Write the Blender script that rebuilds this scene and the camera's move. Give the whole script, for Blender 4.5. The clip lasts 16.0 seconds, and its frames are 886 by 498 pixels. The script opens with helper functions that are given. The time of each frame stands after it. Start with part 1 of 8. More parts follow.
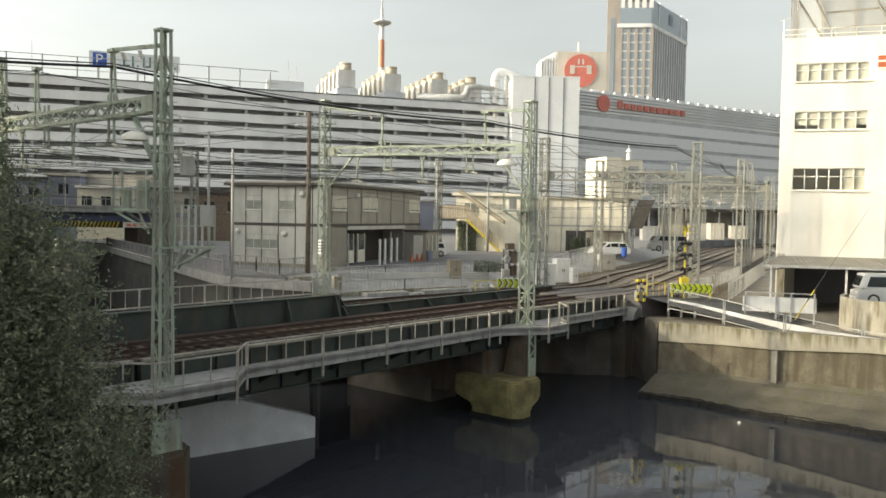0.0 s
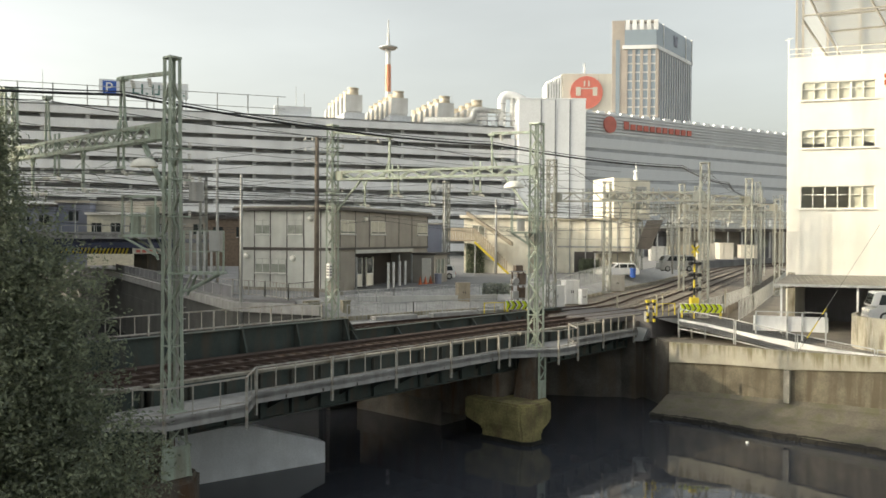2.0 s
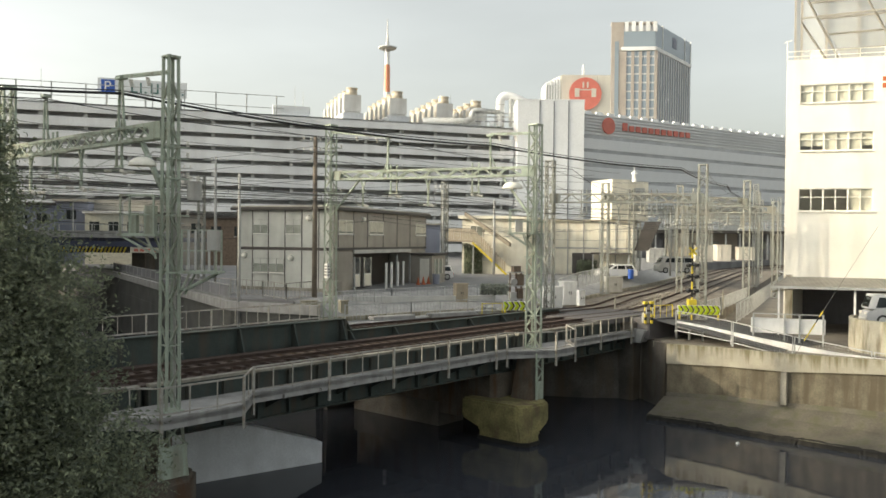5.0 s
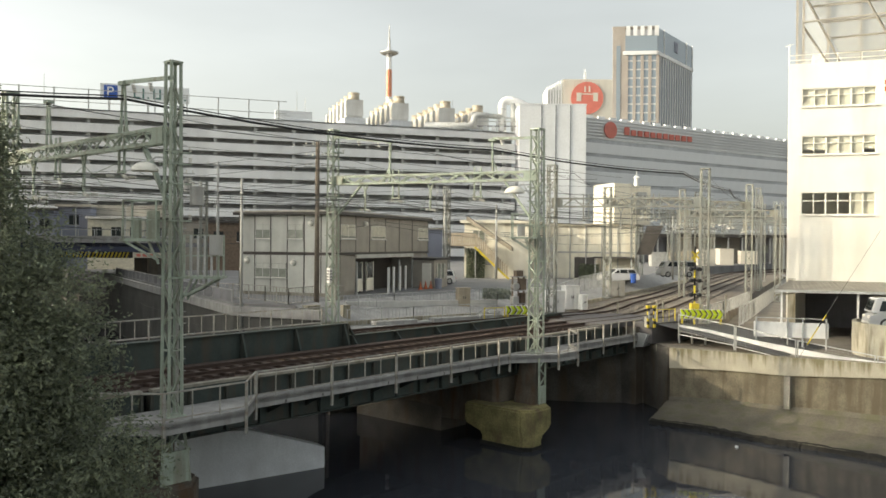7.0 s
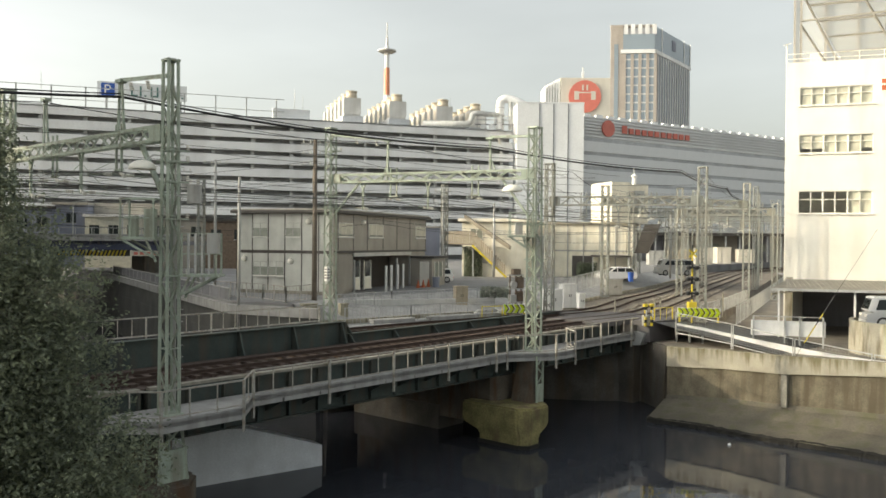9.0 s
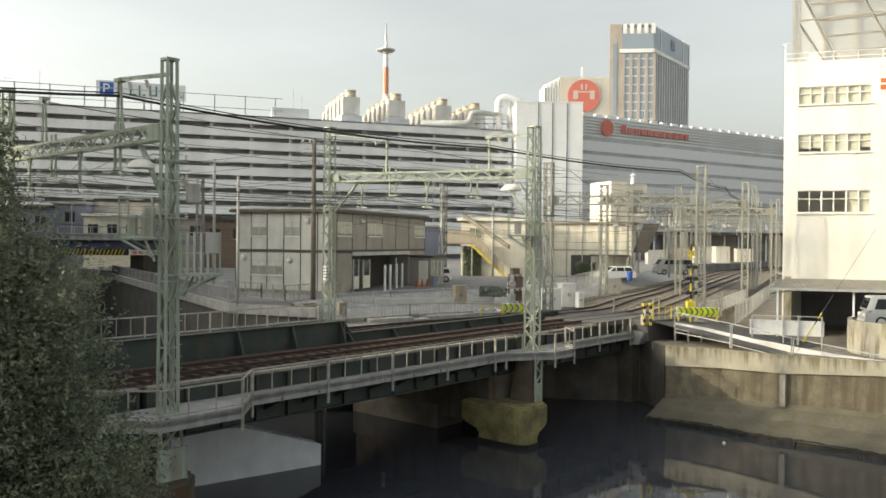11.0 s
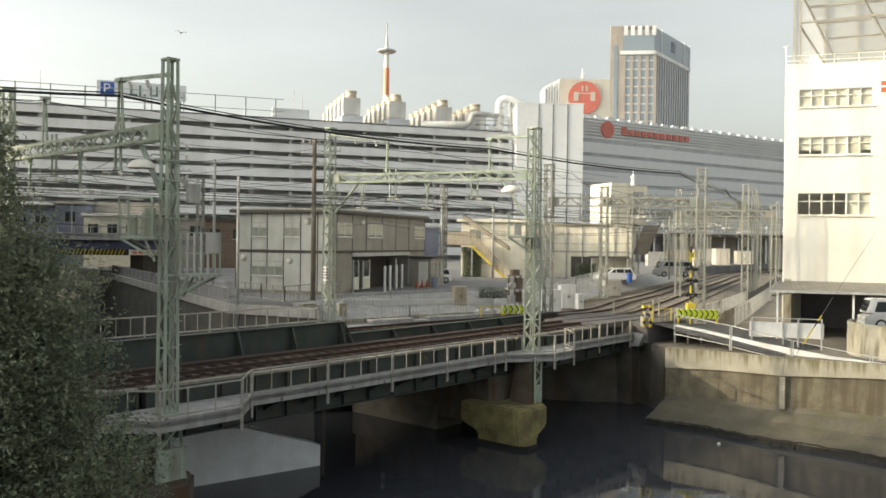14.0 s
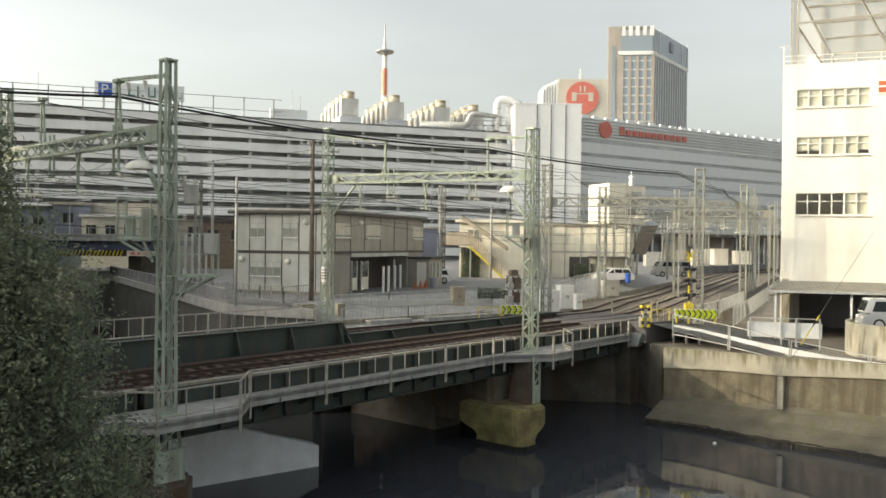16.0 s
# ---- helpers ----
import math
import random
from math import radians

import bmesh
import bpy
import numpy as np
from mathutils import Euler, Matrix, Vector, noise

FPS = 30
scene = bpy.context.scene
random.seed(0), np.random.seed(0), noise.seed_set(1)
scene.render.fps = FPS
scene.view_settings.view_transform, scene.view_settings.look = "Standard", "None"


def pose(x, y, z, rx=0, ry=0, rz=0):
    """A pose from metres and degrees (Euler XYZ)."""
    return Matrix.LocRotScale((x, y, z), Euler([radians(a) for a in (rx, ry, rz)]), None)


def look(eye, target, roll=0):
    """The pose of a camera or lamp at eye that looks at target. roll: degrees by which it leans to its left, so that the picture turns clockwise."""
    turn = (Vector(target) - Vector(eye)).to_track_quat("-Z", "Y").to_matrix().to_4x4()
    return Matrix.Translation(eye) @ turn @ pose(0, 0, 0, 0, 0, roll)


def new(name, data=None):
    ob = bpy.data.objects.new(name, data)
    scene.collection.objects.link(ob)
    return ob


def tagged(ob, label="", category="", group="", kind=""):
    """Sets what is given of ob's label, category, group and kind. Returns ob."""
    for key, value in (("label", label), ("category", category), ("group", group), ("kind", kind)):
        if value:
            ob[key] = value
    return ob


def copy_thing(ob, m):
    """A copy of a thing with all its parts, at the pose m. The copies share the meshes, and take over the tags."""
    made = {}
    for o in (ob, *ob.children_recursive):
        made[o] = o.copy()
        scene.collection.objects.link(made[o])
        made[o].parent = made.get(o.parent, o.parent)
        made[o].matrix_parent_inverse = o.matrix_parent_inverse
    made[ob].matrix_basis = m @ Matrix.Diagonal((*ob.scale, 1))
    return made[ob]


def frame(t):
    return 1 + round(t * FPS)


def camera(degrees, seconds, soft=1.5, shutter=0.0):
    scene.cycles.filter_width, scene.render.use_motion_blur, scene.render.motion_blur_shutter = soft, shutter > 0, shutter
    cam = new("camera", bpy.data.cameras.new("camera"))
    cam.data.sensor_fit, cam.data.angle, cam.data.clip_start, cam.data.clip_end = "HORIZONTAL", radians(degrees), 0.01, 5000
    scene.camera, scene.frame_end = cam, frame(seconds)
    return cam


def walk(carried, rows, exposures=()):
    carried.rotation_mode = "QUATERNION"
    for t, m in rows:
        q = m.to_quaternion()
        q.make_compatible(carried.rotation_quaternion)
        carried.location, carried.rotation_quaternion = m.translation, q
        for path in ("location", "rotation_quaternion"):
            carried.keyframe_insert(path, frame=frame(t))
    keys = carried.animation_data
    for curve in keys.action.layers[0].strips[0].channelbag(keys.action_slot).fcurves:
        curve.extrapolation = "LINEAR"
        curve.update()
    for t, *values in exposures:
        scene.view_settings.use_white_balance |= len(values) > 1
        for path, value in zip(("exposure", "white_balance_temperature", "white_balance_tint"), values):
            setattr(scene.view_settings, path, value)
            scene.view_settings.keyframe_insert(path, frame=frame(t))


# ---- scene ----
# z = 0 lies a little over the rails; the eye is at (0, 0, 5)
EYE, EXPO = 5.0, 0.76
cam = camera(56.80, 16.0, soft=1.6)
walk(cam, [
    (0.0, pose(0, 0, EYE, 87.643, -0.941, -0.580)),
    (0.5, pose(0, 0, EYE, 87.783, -0.799, -0.506)),
    (1.0, pose(0, 0, EYE, 88.362, -0.328, -0.289)),
    (1.5, pose(0, 0, EYE, 89.210, -0.075, -0.033)),
    (2.0, pose(0, 0, EYE, 89.221, -0.282, -0.020)),
    (2.5, pose(0, 0, EYE, 89.095, -0.418, -0.020)),
    (3.0, pose(0, 0, EYE, 89.113, -0.465, -0.085)),
    (3.5, pose(0, 0, EYE, 89.222, -0.428, -0.069)),
    (4.0, pose(0, 0, EYE, 89.088, -0.633, -0.249)),
    (6.5, pose(0, 0, EYE, 89.569, -0.445, 0.004)),
    (7.0, pose(0, 0, EYE, 89.570, -0.450, 0.003)),
    (7.5, pose(0, 0, EYE, 89.512, -0.447, -0.051)),
    (8.0, pose(0, 0, EYE, 89.497, -0.469, -0.105)),
    (8.5, pose(0, 0, EYE, 89.524, -0.518, -0.159)),
    (9.0, pose(0, 0, EYE, 89.457, -0.495, -0.160)),
    (11.5, pose(0, 0, EYE, 89.406, -0.503, -0.271)),
    (12.0, pose(0, 0, EYE, 89.431, -0.490, -0.324)),
    (12.5, pose(0, 0, EYE, 89.395, -0.562, -0.376)),
    (13.0, pose(0, 0, EYE, 89.356, -0.719, -0.283)),
    (13.5, pose(0, 0, EYE, 89.488, -0.772, -0.270)),
    (14.0, pose(0, 0, EYE, 89.482, -0.722, -0.233)),
    (14.5, pose(0, 0, EYE, 89.555, -0.678, -0.226)),
    (15.0, pose(0, 0, EYE, 89.643, -0.598, -0.242)),
    (15.5, pose(0, 0, EYE, 89.620, -0.580, -0.284)),
    (16.0, pose(0, 0, EYE, 89.517, -0.636, -0.351)),
], exposures=[(0.0, EXPO, 7000, 5), (16.0, EXPO, 7000, 5)])

# ---- light: low hazy afternoon sun from the left, behind the camera ----
SUN_ELEV, SUN_AZ = 19.0, 263.2
world = bpy.data.worlds.new("world")
scene.world = world
world.use_nodes = True
wn, wl = world.node_tree.nodes, world.node_tree.links
sky = wn.new("ShaderNodeTexSky")
sky.sky_type = "NISHITA"
sky.sun_disc = False
sky.sun_elevation = radians(SUN_ELEV)
sky.sun_rotation = radians(SUN_AZ)
sky.air_density = 1.0
sky.dust_density = 4.0
sky.ozone_density = 1.0
haze = wn.new("ShaderNodeHueSaturation")
haze.inputs["Saturation"].default_value = 0.32
haze.inputs["Value"].default_value = 1.22
wl.new(sky.outputs[0], haze.inputs["Color"])
# thin uneven high cloud
sky_co = wn.new("ShaderNodeTexCoord")
cloud = wn.new("ShaderNodeTexNoise")
cloud.inputs["Scale"].default_value, cloud.inputs["Detail"].default_value = 3.0, 5
stretch = wn.new("ShaderNodeMapping")
stretch.inputs["Scale"].default_value = (1, 1, 4)
wl.new(sky_co.outputs["Generated"], stretch.inputs["Vector"])
wl.new(stretch.outputs[0], cloud.inputs["Vector"])
veil = wn.new("ShaderNodeMapRange")
veil.inputs["From Min"].default_value, veil.inputs["From Max"].default_value = 0.3, 0.7
veil.inputs["To Min"].default_value, veil.inputs["To Max"].default_value = 0.94, 1.06
wl.new(cloud.outputs["Fac"], veil.inputs["Value"])
veiled = wn.new("ShaderNodeVectorMath")
veiled.operation = "SCALE"
# the haze brightens smoothly towards the sun
aim = wn.new("ShaderNodeVectorMath")
aim.operation = "DOT_PRODUCT"
wl.new(sky_co.outputs["Generated"], aim.inputs[0])
aim.inputs[1].default_value = (math.sin(radians(SUN_AZ)), math.cos(radians(SUN_AZ)), 0.15)
glow = wn.new("ShaderNodeMapRange")
glow.inputs["From Min"].default_value, glow.inputs["From Max"].default_value = -1.0, 1.0
glow.inputs["To Min"].default_value, glow.inputs["To Max"].default_value = 0.70, 1.2
wl.new(aim.outputs["Value"], glow.inputs["Value"])
glowing = wn.new("ShaderNodeVectorMath")
glowing.operation = "SCALE"
wl.new(haze.outputs[0], glowing.inputs[0])
wl.new(glow.outputs[0], glowing.inputs["Scale"])
wl.new(glowing.outputs[0], veiled.inputs[0])
wl.new(veil.outputs[0], veiled.inputs["Scale"])
wl.new(veiled.outputs[0], wn["Background"].inputs["Color"])
wn["Background"].inputs["Strength"].default_value = 0.15
sun_data = bpy.data.lights.new("sun", "SUN")
sun_data.energy, sun_data.angle, sun_data.color = 1.8, radians(0.53), (1.0, 0.86, 0.66)
sun = new("sun", sun_data)
to_sun = Vector((math.sin(radians(SUN_AZ)) * math.cos(radians(SUN_ELEV)),
                 math.cos(radians(SUN_AZ)) * math.cos(radians(SUN_ELEV)), math.sin(radians(SUN_ELEV))))
sun.matrix_world = look(to_sun * 300, (0, 0, 0))


# ---- materials ----
def material(name, color, rough=0.7, metal=0.0, dark=0.7, size=1.0, grain=0.05, bump=0.2, stain=None, stain_size=2.0,
             stain_amount=0.0, streak=False, spread=0.0):
    """A surface with broad patches, fine grain, relief and, if asked, stains (streaked downwards)."""
    m = bpy.data.materials.new(name)
    m.use_nodes = True
    n, l = m.node_tree.nodes, m.node_tree.links
    b = n["Principled BSDF"]
    co = n.new("ShaderNodeTexCoord")
    big = n.new("ShaderNodeTexNoise")
    big.inputs["Scale"].default_value, big.inputs["Detail"].default_value = 1 / size, 6
    fine = n.new("ShaderNodeTexNoise")
    fine.inputs["Scale"].default_value, fine.inputs["Detail"].default_value = 1 / grain, 3
    l.new(co.outputs["Object"], big.inputs["Vector"])
    l.new(co.outputs["Object"], fine.inputs["Vector"])
    ramp = n.new("ShaderNodeMapRange")
    ramp.inputs["From Min"].default_value, ramp.inputs["From Max"].default_value = 0.3, 0.7
    ramp.inputs["To Min"].default_value, ramp.inputs["To Max"].default_value = dark, 1.08
    l.new(big.outputs["Fac"], ramp.inputs["Value"])
    ramp2 = n.new("ShaderNodeMapRange")
    ramp2.inputs["From Min"].default_value, ramp2.inputs["From Max"].default_value = 0.3, 0.7
    ramp2.inputs["To Min"].default_value, ramp2.inputs["To Max"].default_value = 0.5 + dark / 2, 1.05
    l.new(fine.outputs["Fac"], ramp2.inputs["Value"])
    mul = n.new("ShaderNodeMath")
    mul.operation = "MULTIPLY"
    l.new(ramp.outputs[0], mul.inputs[0])
    l.new(ramp2.outputs[0], mul.inputs[1])
    last = mul
    if spread:
        info = n.new("ShaderNodeObjectInfo")
        r3 = n.new("ShaderNodeMapRange")
        r3.inputs["To Min"].default_value, r3.inputs["To Max"].default_value = 1 - spread, 1 + spread
        l.new(info.outputs["Random"], r3.inputs["Value"])
        mul2 = n.new("ShaderNodeMath")
        mul2.operation = "MULTIPLY"
        l.new(mul.outputs[0], mul2.inputs[0])
        l.new(r3.outputs[0], mul2.inputs[1])
        last = mul2
    tint = n.new("ShaderNodeVectorMath")
    tint.operation = "SCALE"
    tint.inputs[0].default_value = color
    l.new(last.outputs[0], tint.inputs["Scale"])
    out = tint.outputs[0]
    if stain:
        sp = n.new("ShaderNodeTexNoise")
        sp.inputs["Scale"].default_value, sp.inputs["Detail"].default_value = 1 / stain_size, 8
        mp = n.new("ShaderNodeMapping")
        mp.inputs["Scale"].default_value = (1, 1, streak * 0.18) if streak else (1, 1, 1)
        l.new(co.outputs["Object"], mp.inputs["Vector"])
        l.new(mp.outputs[0], sp.inputs["Vector"])
        sr = n.new("ShaderNodeMapRange")
        sr.inputs["From Min"].default_value, sr.inputs["From Max"].default_value = 0.48, 0.66
        sr.inputs["To Max"].default_value = stain_amount
        l.new(sp.outputs["Fac"], sr.inputs["Value"])
        mix = n.new("ShaderNodeMix")
        mix.data_type = "RGBA"
        l.new(sr.outputs[0], mix.inputs["Factor"])
        l.new(out, mix.inputs["A"])
        mix.inputs["B"].default_value = (*stain, 1)
        out = mix.outputs["Result"]
    l.new(out, b.inputs["Base Color"])
    b.inputs["Roughness"].default_value, b.inputs["Metallic"].default_value = rough, metal
    if bump:
        bp = n.new("ShaderNodeBump")
        bp.inputs["Strength"].default_value, bp.inputs["Distance"].default_value = bump, grain * 0.3
        l.new(fine.outputs["Fac"], bp.inputs["Height"])
        l.new(bp.outputs[0], b.inputs["Normal"])
    return m


PALE_GREEN = material("pale_green_paint", (0.4, 0.465, 0.385), 0.55, 0, 0.75, 0.8, 0.06, 0.15, (0.16, 0.12, 0.08), 0.35, 0.5, True)
FAR_STEEL = material("weathered_pale_steel", (0.31, 0.325, 0.3), 0.6, 0.1, 0.75, 0.8, 0.06, 0.1, (0.22, 0.18, 0.12), 0.4, 0.5, True)
# concrete with the shade under bridge and road put into its colour
SHADE_CONCRETE = material("shade_dark_concrete", (0.14, 0.128, 0.11), 0.9, 0, 0.5, 1.5, 0.1, 0.4, (0.1, 0.07, 0.04), 0.9, 0.6, True)
SHADE_GREY_WALL = material("shade_grey_wall", (0.105, 0.105, 0.098), 0.9, 0, 0.6, 2.0, 0.1, 0.3, (0.08, 0.08, 0.07), 1.2, 0.6, True)
HOUSE_WINDOW = material("dull_window_pane", (0.3, 0.32, 0.28), 0.18, 0, 0.75, 0.5, 0.1, 0.0)
RUST_CONCRETE = material("rust_streaked_concrete", (0.14, 0.12, 0.095), 0.9, 0, 0.55, 1.2, 0.08, 0.4, (0.09, 0.045, 0.02), 0.5, 0.8, True)
DARK_GREEN = material("dark_green_paint", (0.06, 0.08, 0.073), 0.72, 0, 0.7, 1.2, 0.08, 0.1, (0.09, 0.06, 0.04), 0.6, 0.5, True)
GALV = material("galvanised_steel", (0.5, 0.51, 0.5), 0.5, 0.3, 0.75, 0.5, 0.05, 0.1)
GREY_RAIL = material("grey_painted_rail", (0.42, 0.41, 0.37), 0.55, 0, 0.7, 0.5, 0.05, 0.1, (0.2, 0.12, 0.07), 0.3, 0.5)
WALKWAY = material("walkway_concrete", (0.4, 0.395, 0.385), 0.85, 0, 0.75, 0.9, 0.04, 0.2, (0.2, 0.19, 0.17), 0.5, 0.4, True)
CONCRETE = material("concrete", (0.36, 0.34, 0.29), 0.9, 0, 0.65, 2.0, 0.08, 0.4, (0.13, 0.11, 0.07), 1.0, 0.75, True)
PALE_CONCRETE = material("pale_concrete", (0.43, 0.4, 0.32), 0.9, 0, 0.7, 1.2, 0.06, 0.3, (0.16, 0.135, 0.08), 0.3, 0.75, True)
WALL_BROWN = material("stained_quay_concrete", (0.2, 0.175, 0.125), 0.9, 0, 0.55, 1.0, 0.1, 0.5, (0.09, 0.075, 0.05), 0.5, 0.85, 0.5)
APRON = material("silted_apron_concrete", (0.15, 0.135, 0.105), 0.85, 0, 0.6, 1.4, 0.12, 0.5, (0.085, 0.085, 0.045), 0.7, 0.75)


def drip_material():
    """Parapet concrete with dark moss that runs down in drips from the top edge."""
    m = material("drip_stained_parapet", (0.39, 0.365, 0.295), 0.9, 0, 0.8, 1.0, 0.06, 0.3)
    n, l = m.node_tree.nodes, m.node_tree.links
    b = n["Principled BSDF"]
    base = b.inputs["Base Color"].links[0].from_socket
    co = n.new("ShaderNodeTexCoord")
    xyz = n.new("ShaderNodeSeparateXYZ")
    l.new(co.outputs["Object"], xyz.inputs[0])
    mp = n.new("ShaderNodeMapping")
    mp.inputs["Scale"].default_value = (5, 5, 0.25)
    l.new(co.outputs["Object"], mp.inputs["Vector"])
    runs = n.new("ShaderNodeTexNoise")
    runs.inputs["Scale"].default_value, runs.inputs["Detail"].default_value = 1.0, 6
    l.new(mp.outputs[0], runs.inputs["Vector"])
    wide = n.new("ShaderNodeTexNoise")
    wide.inputs["Scale"].default_value = 0.35
    l.new(co.outputs["Object"], wide.inputs["Vector"])
    down = n.new("ShaderNodeMapRange")
    down.inputs["From Min"].default_value, down.inputs["From Max"].default_value = -1.55, -2.9
    down.inputs["To Min"].default_value, down.inputs["To Max"].default_value = 0.62, 0.08
    l.new(xyz.outputs["Z"], down.inputs["Value"])
    add = n.new("ShaderNodeMath")
    add.operation = "ADD"
    l.new(runs.outputs["Fac"], add.inputs[0])
    l.new(down.outputs[0], add.inputs[1])
    add2 = n.new("ShaderNodeMath")
    add2.operation = "MULTIPLY_ADD"
    l.new(wide.outputs["Fac"], add2.inputs[0])
    add2.inputs[1].default_value = 0.5
    l.new(add.outputs[0], add2.inputs[2])
    edge = n.new("ShaderNodeMapRange")
    edge.inputs["From Min"].default_value, edge.inputs["From Max"].default_value = 1.08, 1.38
    edge.inputs["To Max"].default_value = 0.78
    l.new(add2.outputs[0], edge.inputs["Value"])
    mix = n.new("ShaderNodeMix")
    mix.data_type = "RGBA"
    l.new(edge.outputs[0], mix.inputs["Factor"])
    l.new(base, mix.inputs["A"])
    mix.inputs["B"].default_value = (0.12, 0.105, 0.045, 1)
    l.new(mix.outputs["Result"], b.inputs["Base Color"])
    return m


DRIPS = drip_material()
ALGAE = material("algae_concrete", (0.3, 0.265, 0.115), 0.85, 0, 0.5, 0.8, 0.1, 0.5, (0.13, 0.085, 0.055), 0.5, 0.8, True)
MUSSEL = material("dark_waterline_growth", (0.02, 0.019, 0.015), 0.95, 0, 0.5, 0.2, 0.06, 0.8)
ASPHALT = material("asphalt", (0.24, 0.24, 0.242), 0.9, 0, 0.75, 3.0, 0.05, 0.3, (0.14, 0.13, 0.12), 2.5, 0.4)
CROSSING_ROAD = material("worn_dark_asphalt", (0.14, 0.132, 0.132), 0.9, 0, 0.7, 2.0, 0.05, 0.3, (0.09, 0.08, 0.075), 1.2, 0.5)
GROUND = material("ground_gravel", (0.28, 0.25, 0.21), 0.95, 0, 0.6, 3.0, 0.12, 0.6, (0.2, 0.18, 0.14), 2.0, 0.5)
BALLAST = material("ballast", (0.27, 0.24, 0.2), 0.95, 0, 0.55, 1.2, 0.09, 1.0, (0.17, 0.11, 0.075), 0.8, 0.5)
RAIL = material("rusted_rail", (0.075, 0.05, 0.04), 0.92, 0.0, 0.7, 0.5, 0.05, 0.1)
SLEEPER = material("sleeper", (0.098, 0.068, 0.055), 0.9, 0, 0.6, 0.3, 0.05, 0.4, spread=0.12)
PANEL_WHITE = material("white_cladding", (0.78, 0.79, 0.79), 0.5, 0, 0.9, 9.0, 0.3, 0.02, (0.45, 0.44, 0.42), 4.0, 0.25, True)
WING_WHITE = material("pale_grey_cladding", (0.74, 0.76, 0.77), 0.5, 0, 0.9, 9.0, 0.3, 0.02)
# gap grey raised, distance haze put into the tone
GAP_DARK = material("parking_deck_grey", (0.56, 0.58, 0.6), 0.9, 0, 0.7, 6.0, 0.5, 0.0)
PLASTER = material("cream_plaster", (0.8, 0.775, 0.7), 0.8, 0, 0.94, 3.0, 0.06, 0.1, (0.6, 0.54, 0.42), 1.5, 0.25, True)
WHITE_FRAME = material("white_window_frame", (0.82, 0.8, 0.72), 0.45, 0, 0.92, 0.6, 0.05, 0.0)
CURTAIN = material("pale_blind", (0.62, 0.6, 0.5), 0.85, 0, 0.8, 0.4, 0.05, 0.1)
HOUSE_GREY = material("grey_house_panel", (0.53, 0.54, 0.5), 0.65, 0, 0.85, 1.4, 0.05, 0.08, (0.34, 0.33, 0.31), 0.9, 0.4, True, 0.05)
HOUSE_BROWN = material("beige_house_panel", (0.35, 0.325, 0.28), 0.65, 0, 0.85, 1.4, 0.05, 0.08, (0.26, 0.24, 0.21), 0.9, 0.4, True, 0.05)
TRIM_AND_SHADE = material("dark_trim_and_shade", (0.07, 0.062, 0.055), 0.5, 0, 0.8, 0.6, 0.05, 0.05)
TAN_SLAT = material("tan_stair_slat", (0.44, 0.38, 0.29), 0.65, 0, 0.8, 0.5, 0.05, 0.1, (0.3, 0.25, 0.18), 0.3, 0.4, True)
LIGHT_TAN = material("light_tan_cladding", (0.56, 0.53, 0.46), 0.6, 0, 0.94, 7.0, 0.4, 0.02, (0.48, 0.45, 0.39), 3.0, 0.4, True)
STACK = material("off_white_shell", (0.52, 0.46, 0.36), 0.55, 0, 0.9, 1.5, 0.1, 0.05, (0.5, 0.46, 0.38), 0.8, 0.4, True)
SILVER = material("silver_grey_car_paint", (0.45, 0.46, 0.47), 0.25, 0.2, 0.95, 1.0, 0.1, 0.0)
RUST_BOX = material("dull_brown_equipment_paint", (0.2, 0.15, 0.11), 0.7, 0, 0.7, 0.4, 0.05, 0.2, (0.1, 0.06, 0.04), 0.3, 0.5)
JOINT_GREY = material("dark_joint_sealant", (0.16, 0.17, 0.19), 0.8, 0, 0.85, 1.0, 0.1, 0.0)
STONE = material("ballast_stone", (0.42, 0.38, 0.32), 0.95, 0, 0.6, 0.5, 0.05, 0.3)
SKY_PATCH_PALE = material("sky_patch_pale", (0.8, 0.82, 0.84), 0.7, 0, 0.85, 1.5, 0.08, 0.2, (0.62, 0.63, 0.63), 0.8, 0.4, True)
UNIT_WHITE = material("grey_white_casing", (0.58, 0.58, 0.56), 0.5, 0, 0.88, 2.0, 0.2, 0.02, (0.42, 0.41, 0.38), 1.5, 0.4, True)
RED_LENS = material("dull_red_lens", (0.3, 0.02, 0.02), 0.25, 0, 0.9, 0.2, 0.05, 0.0)
CONE = material("orange_cone", (0.5, 0.13, 0.05), 0.5, 0, 0.9, 0.3, 0.05, 0.0)
ROOF_GREY = material("grey_sheet_roof", (0.42, 0.4, 0.35), 0.6, 0.1, 0.8, 1.2, 0.08, 0.1)
YELLOW_WALL = material("cream_shed_wall", (0.8, 0.765, 0.65), 0.75, 0, 0.85, 1.5, 0.06, 0.1, (0.55, 0.48, 0.34), 0.7, 0.3, True)
YELLOW = material("yellow_paint", (0.72, 0.57, 0.05), 0.5, 0, 0.8, 0.4, 0.04, 0.05)
CHEVRON = material("fluorescent_yellow", (0.72, 0.82, 0.05), 0.5, 0, 0.9, 0.4, 0.04, 0.0)
BLACK = material("black_paint", (0.02, 0.02, 0.02), 0.5, 0, 0.8, 0.3, 0.04, 0.05)
CABLE = material("black_cable", (0.03, 0.03, 0.032), 0.5, 0, 0.8, 0.5, 0.05, 0.0)
COPPER = material("weathered_wire", (0.13, 0.13, 0.12), 0.5, 0.4, 0.8, 0.5, 0.05, 0.0)
PORCELAIN = material("white_porcelain", (0.7, 0.68, 0.62), 0.25, 0, 0.9, 0.2, 0.05, 0.0)
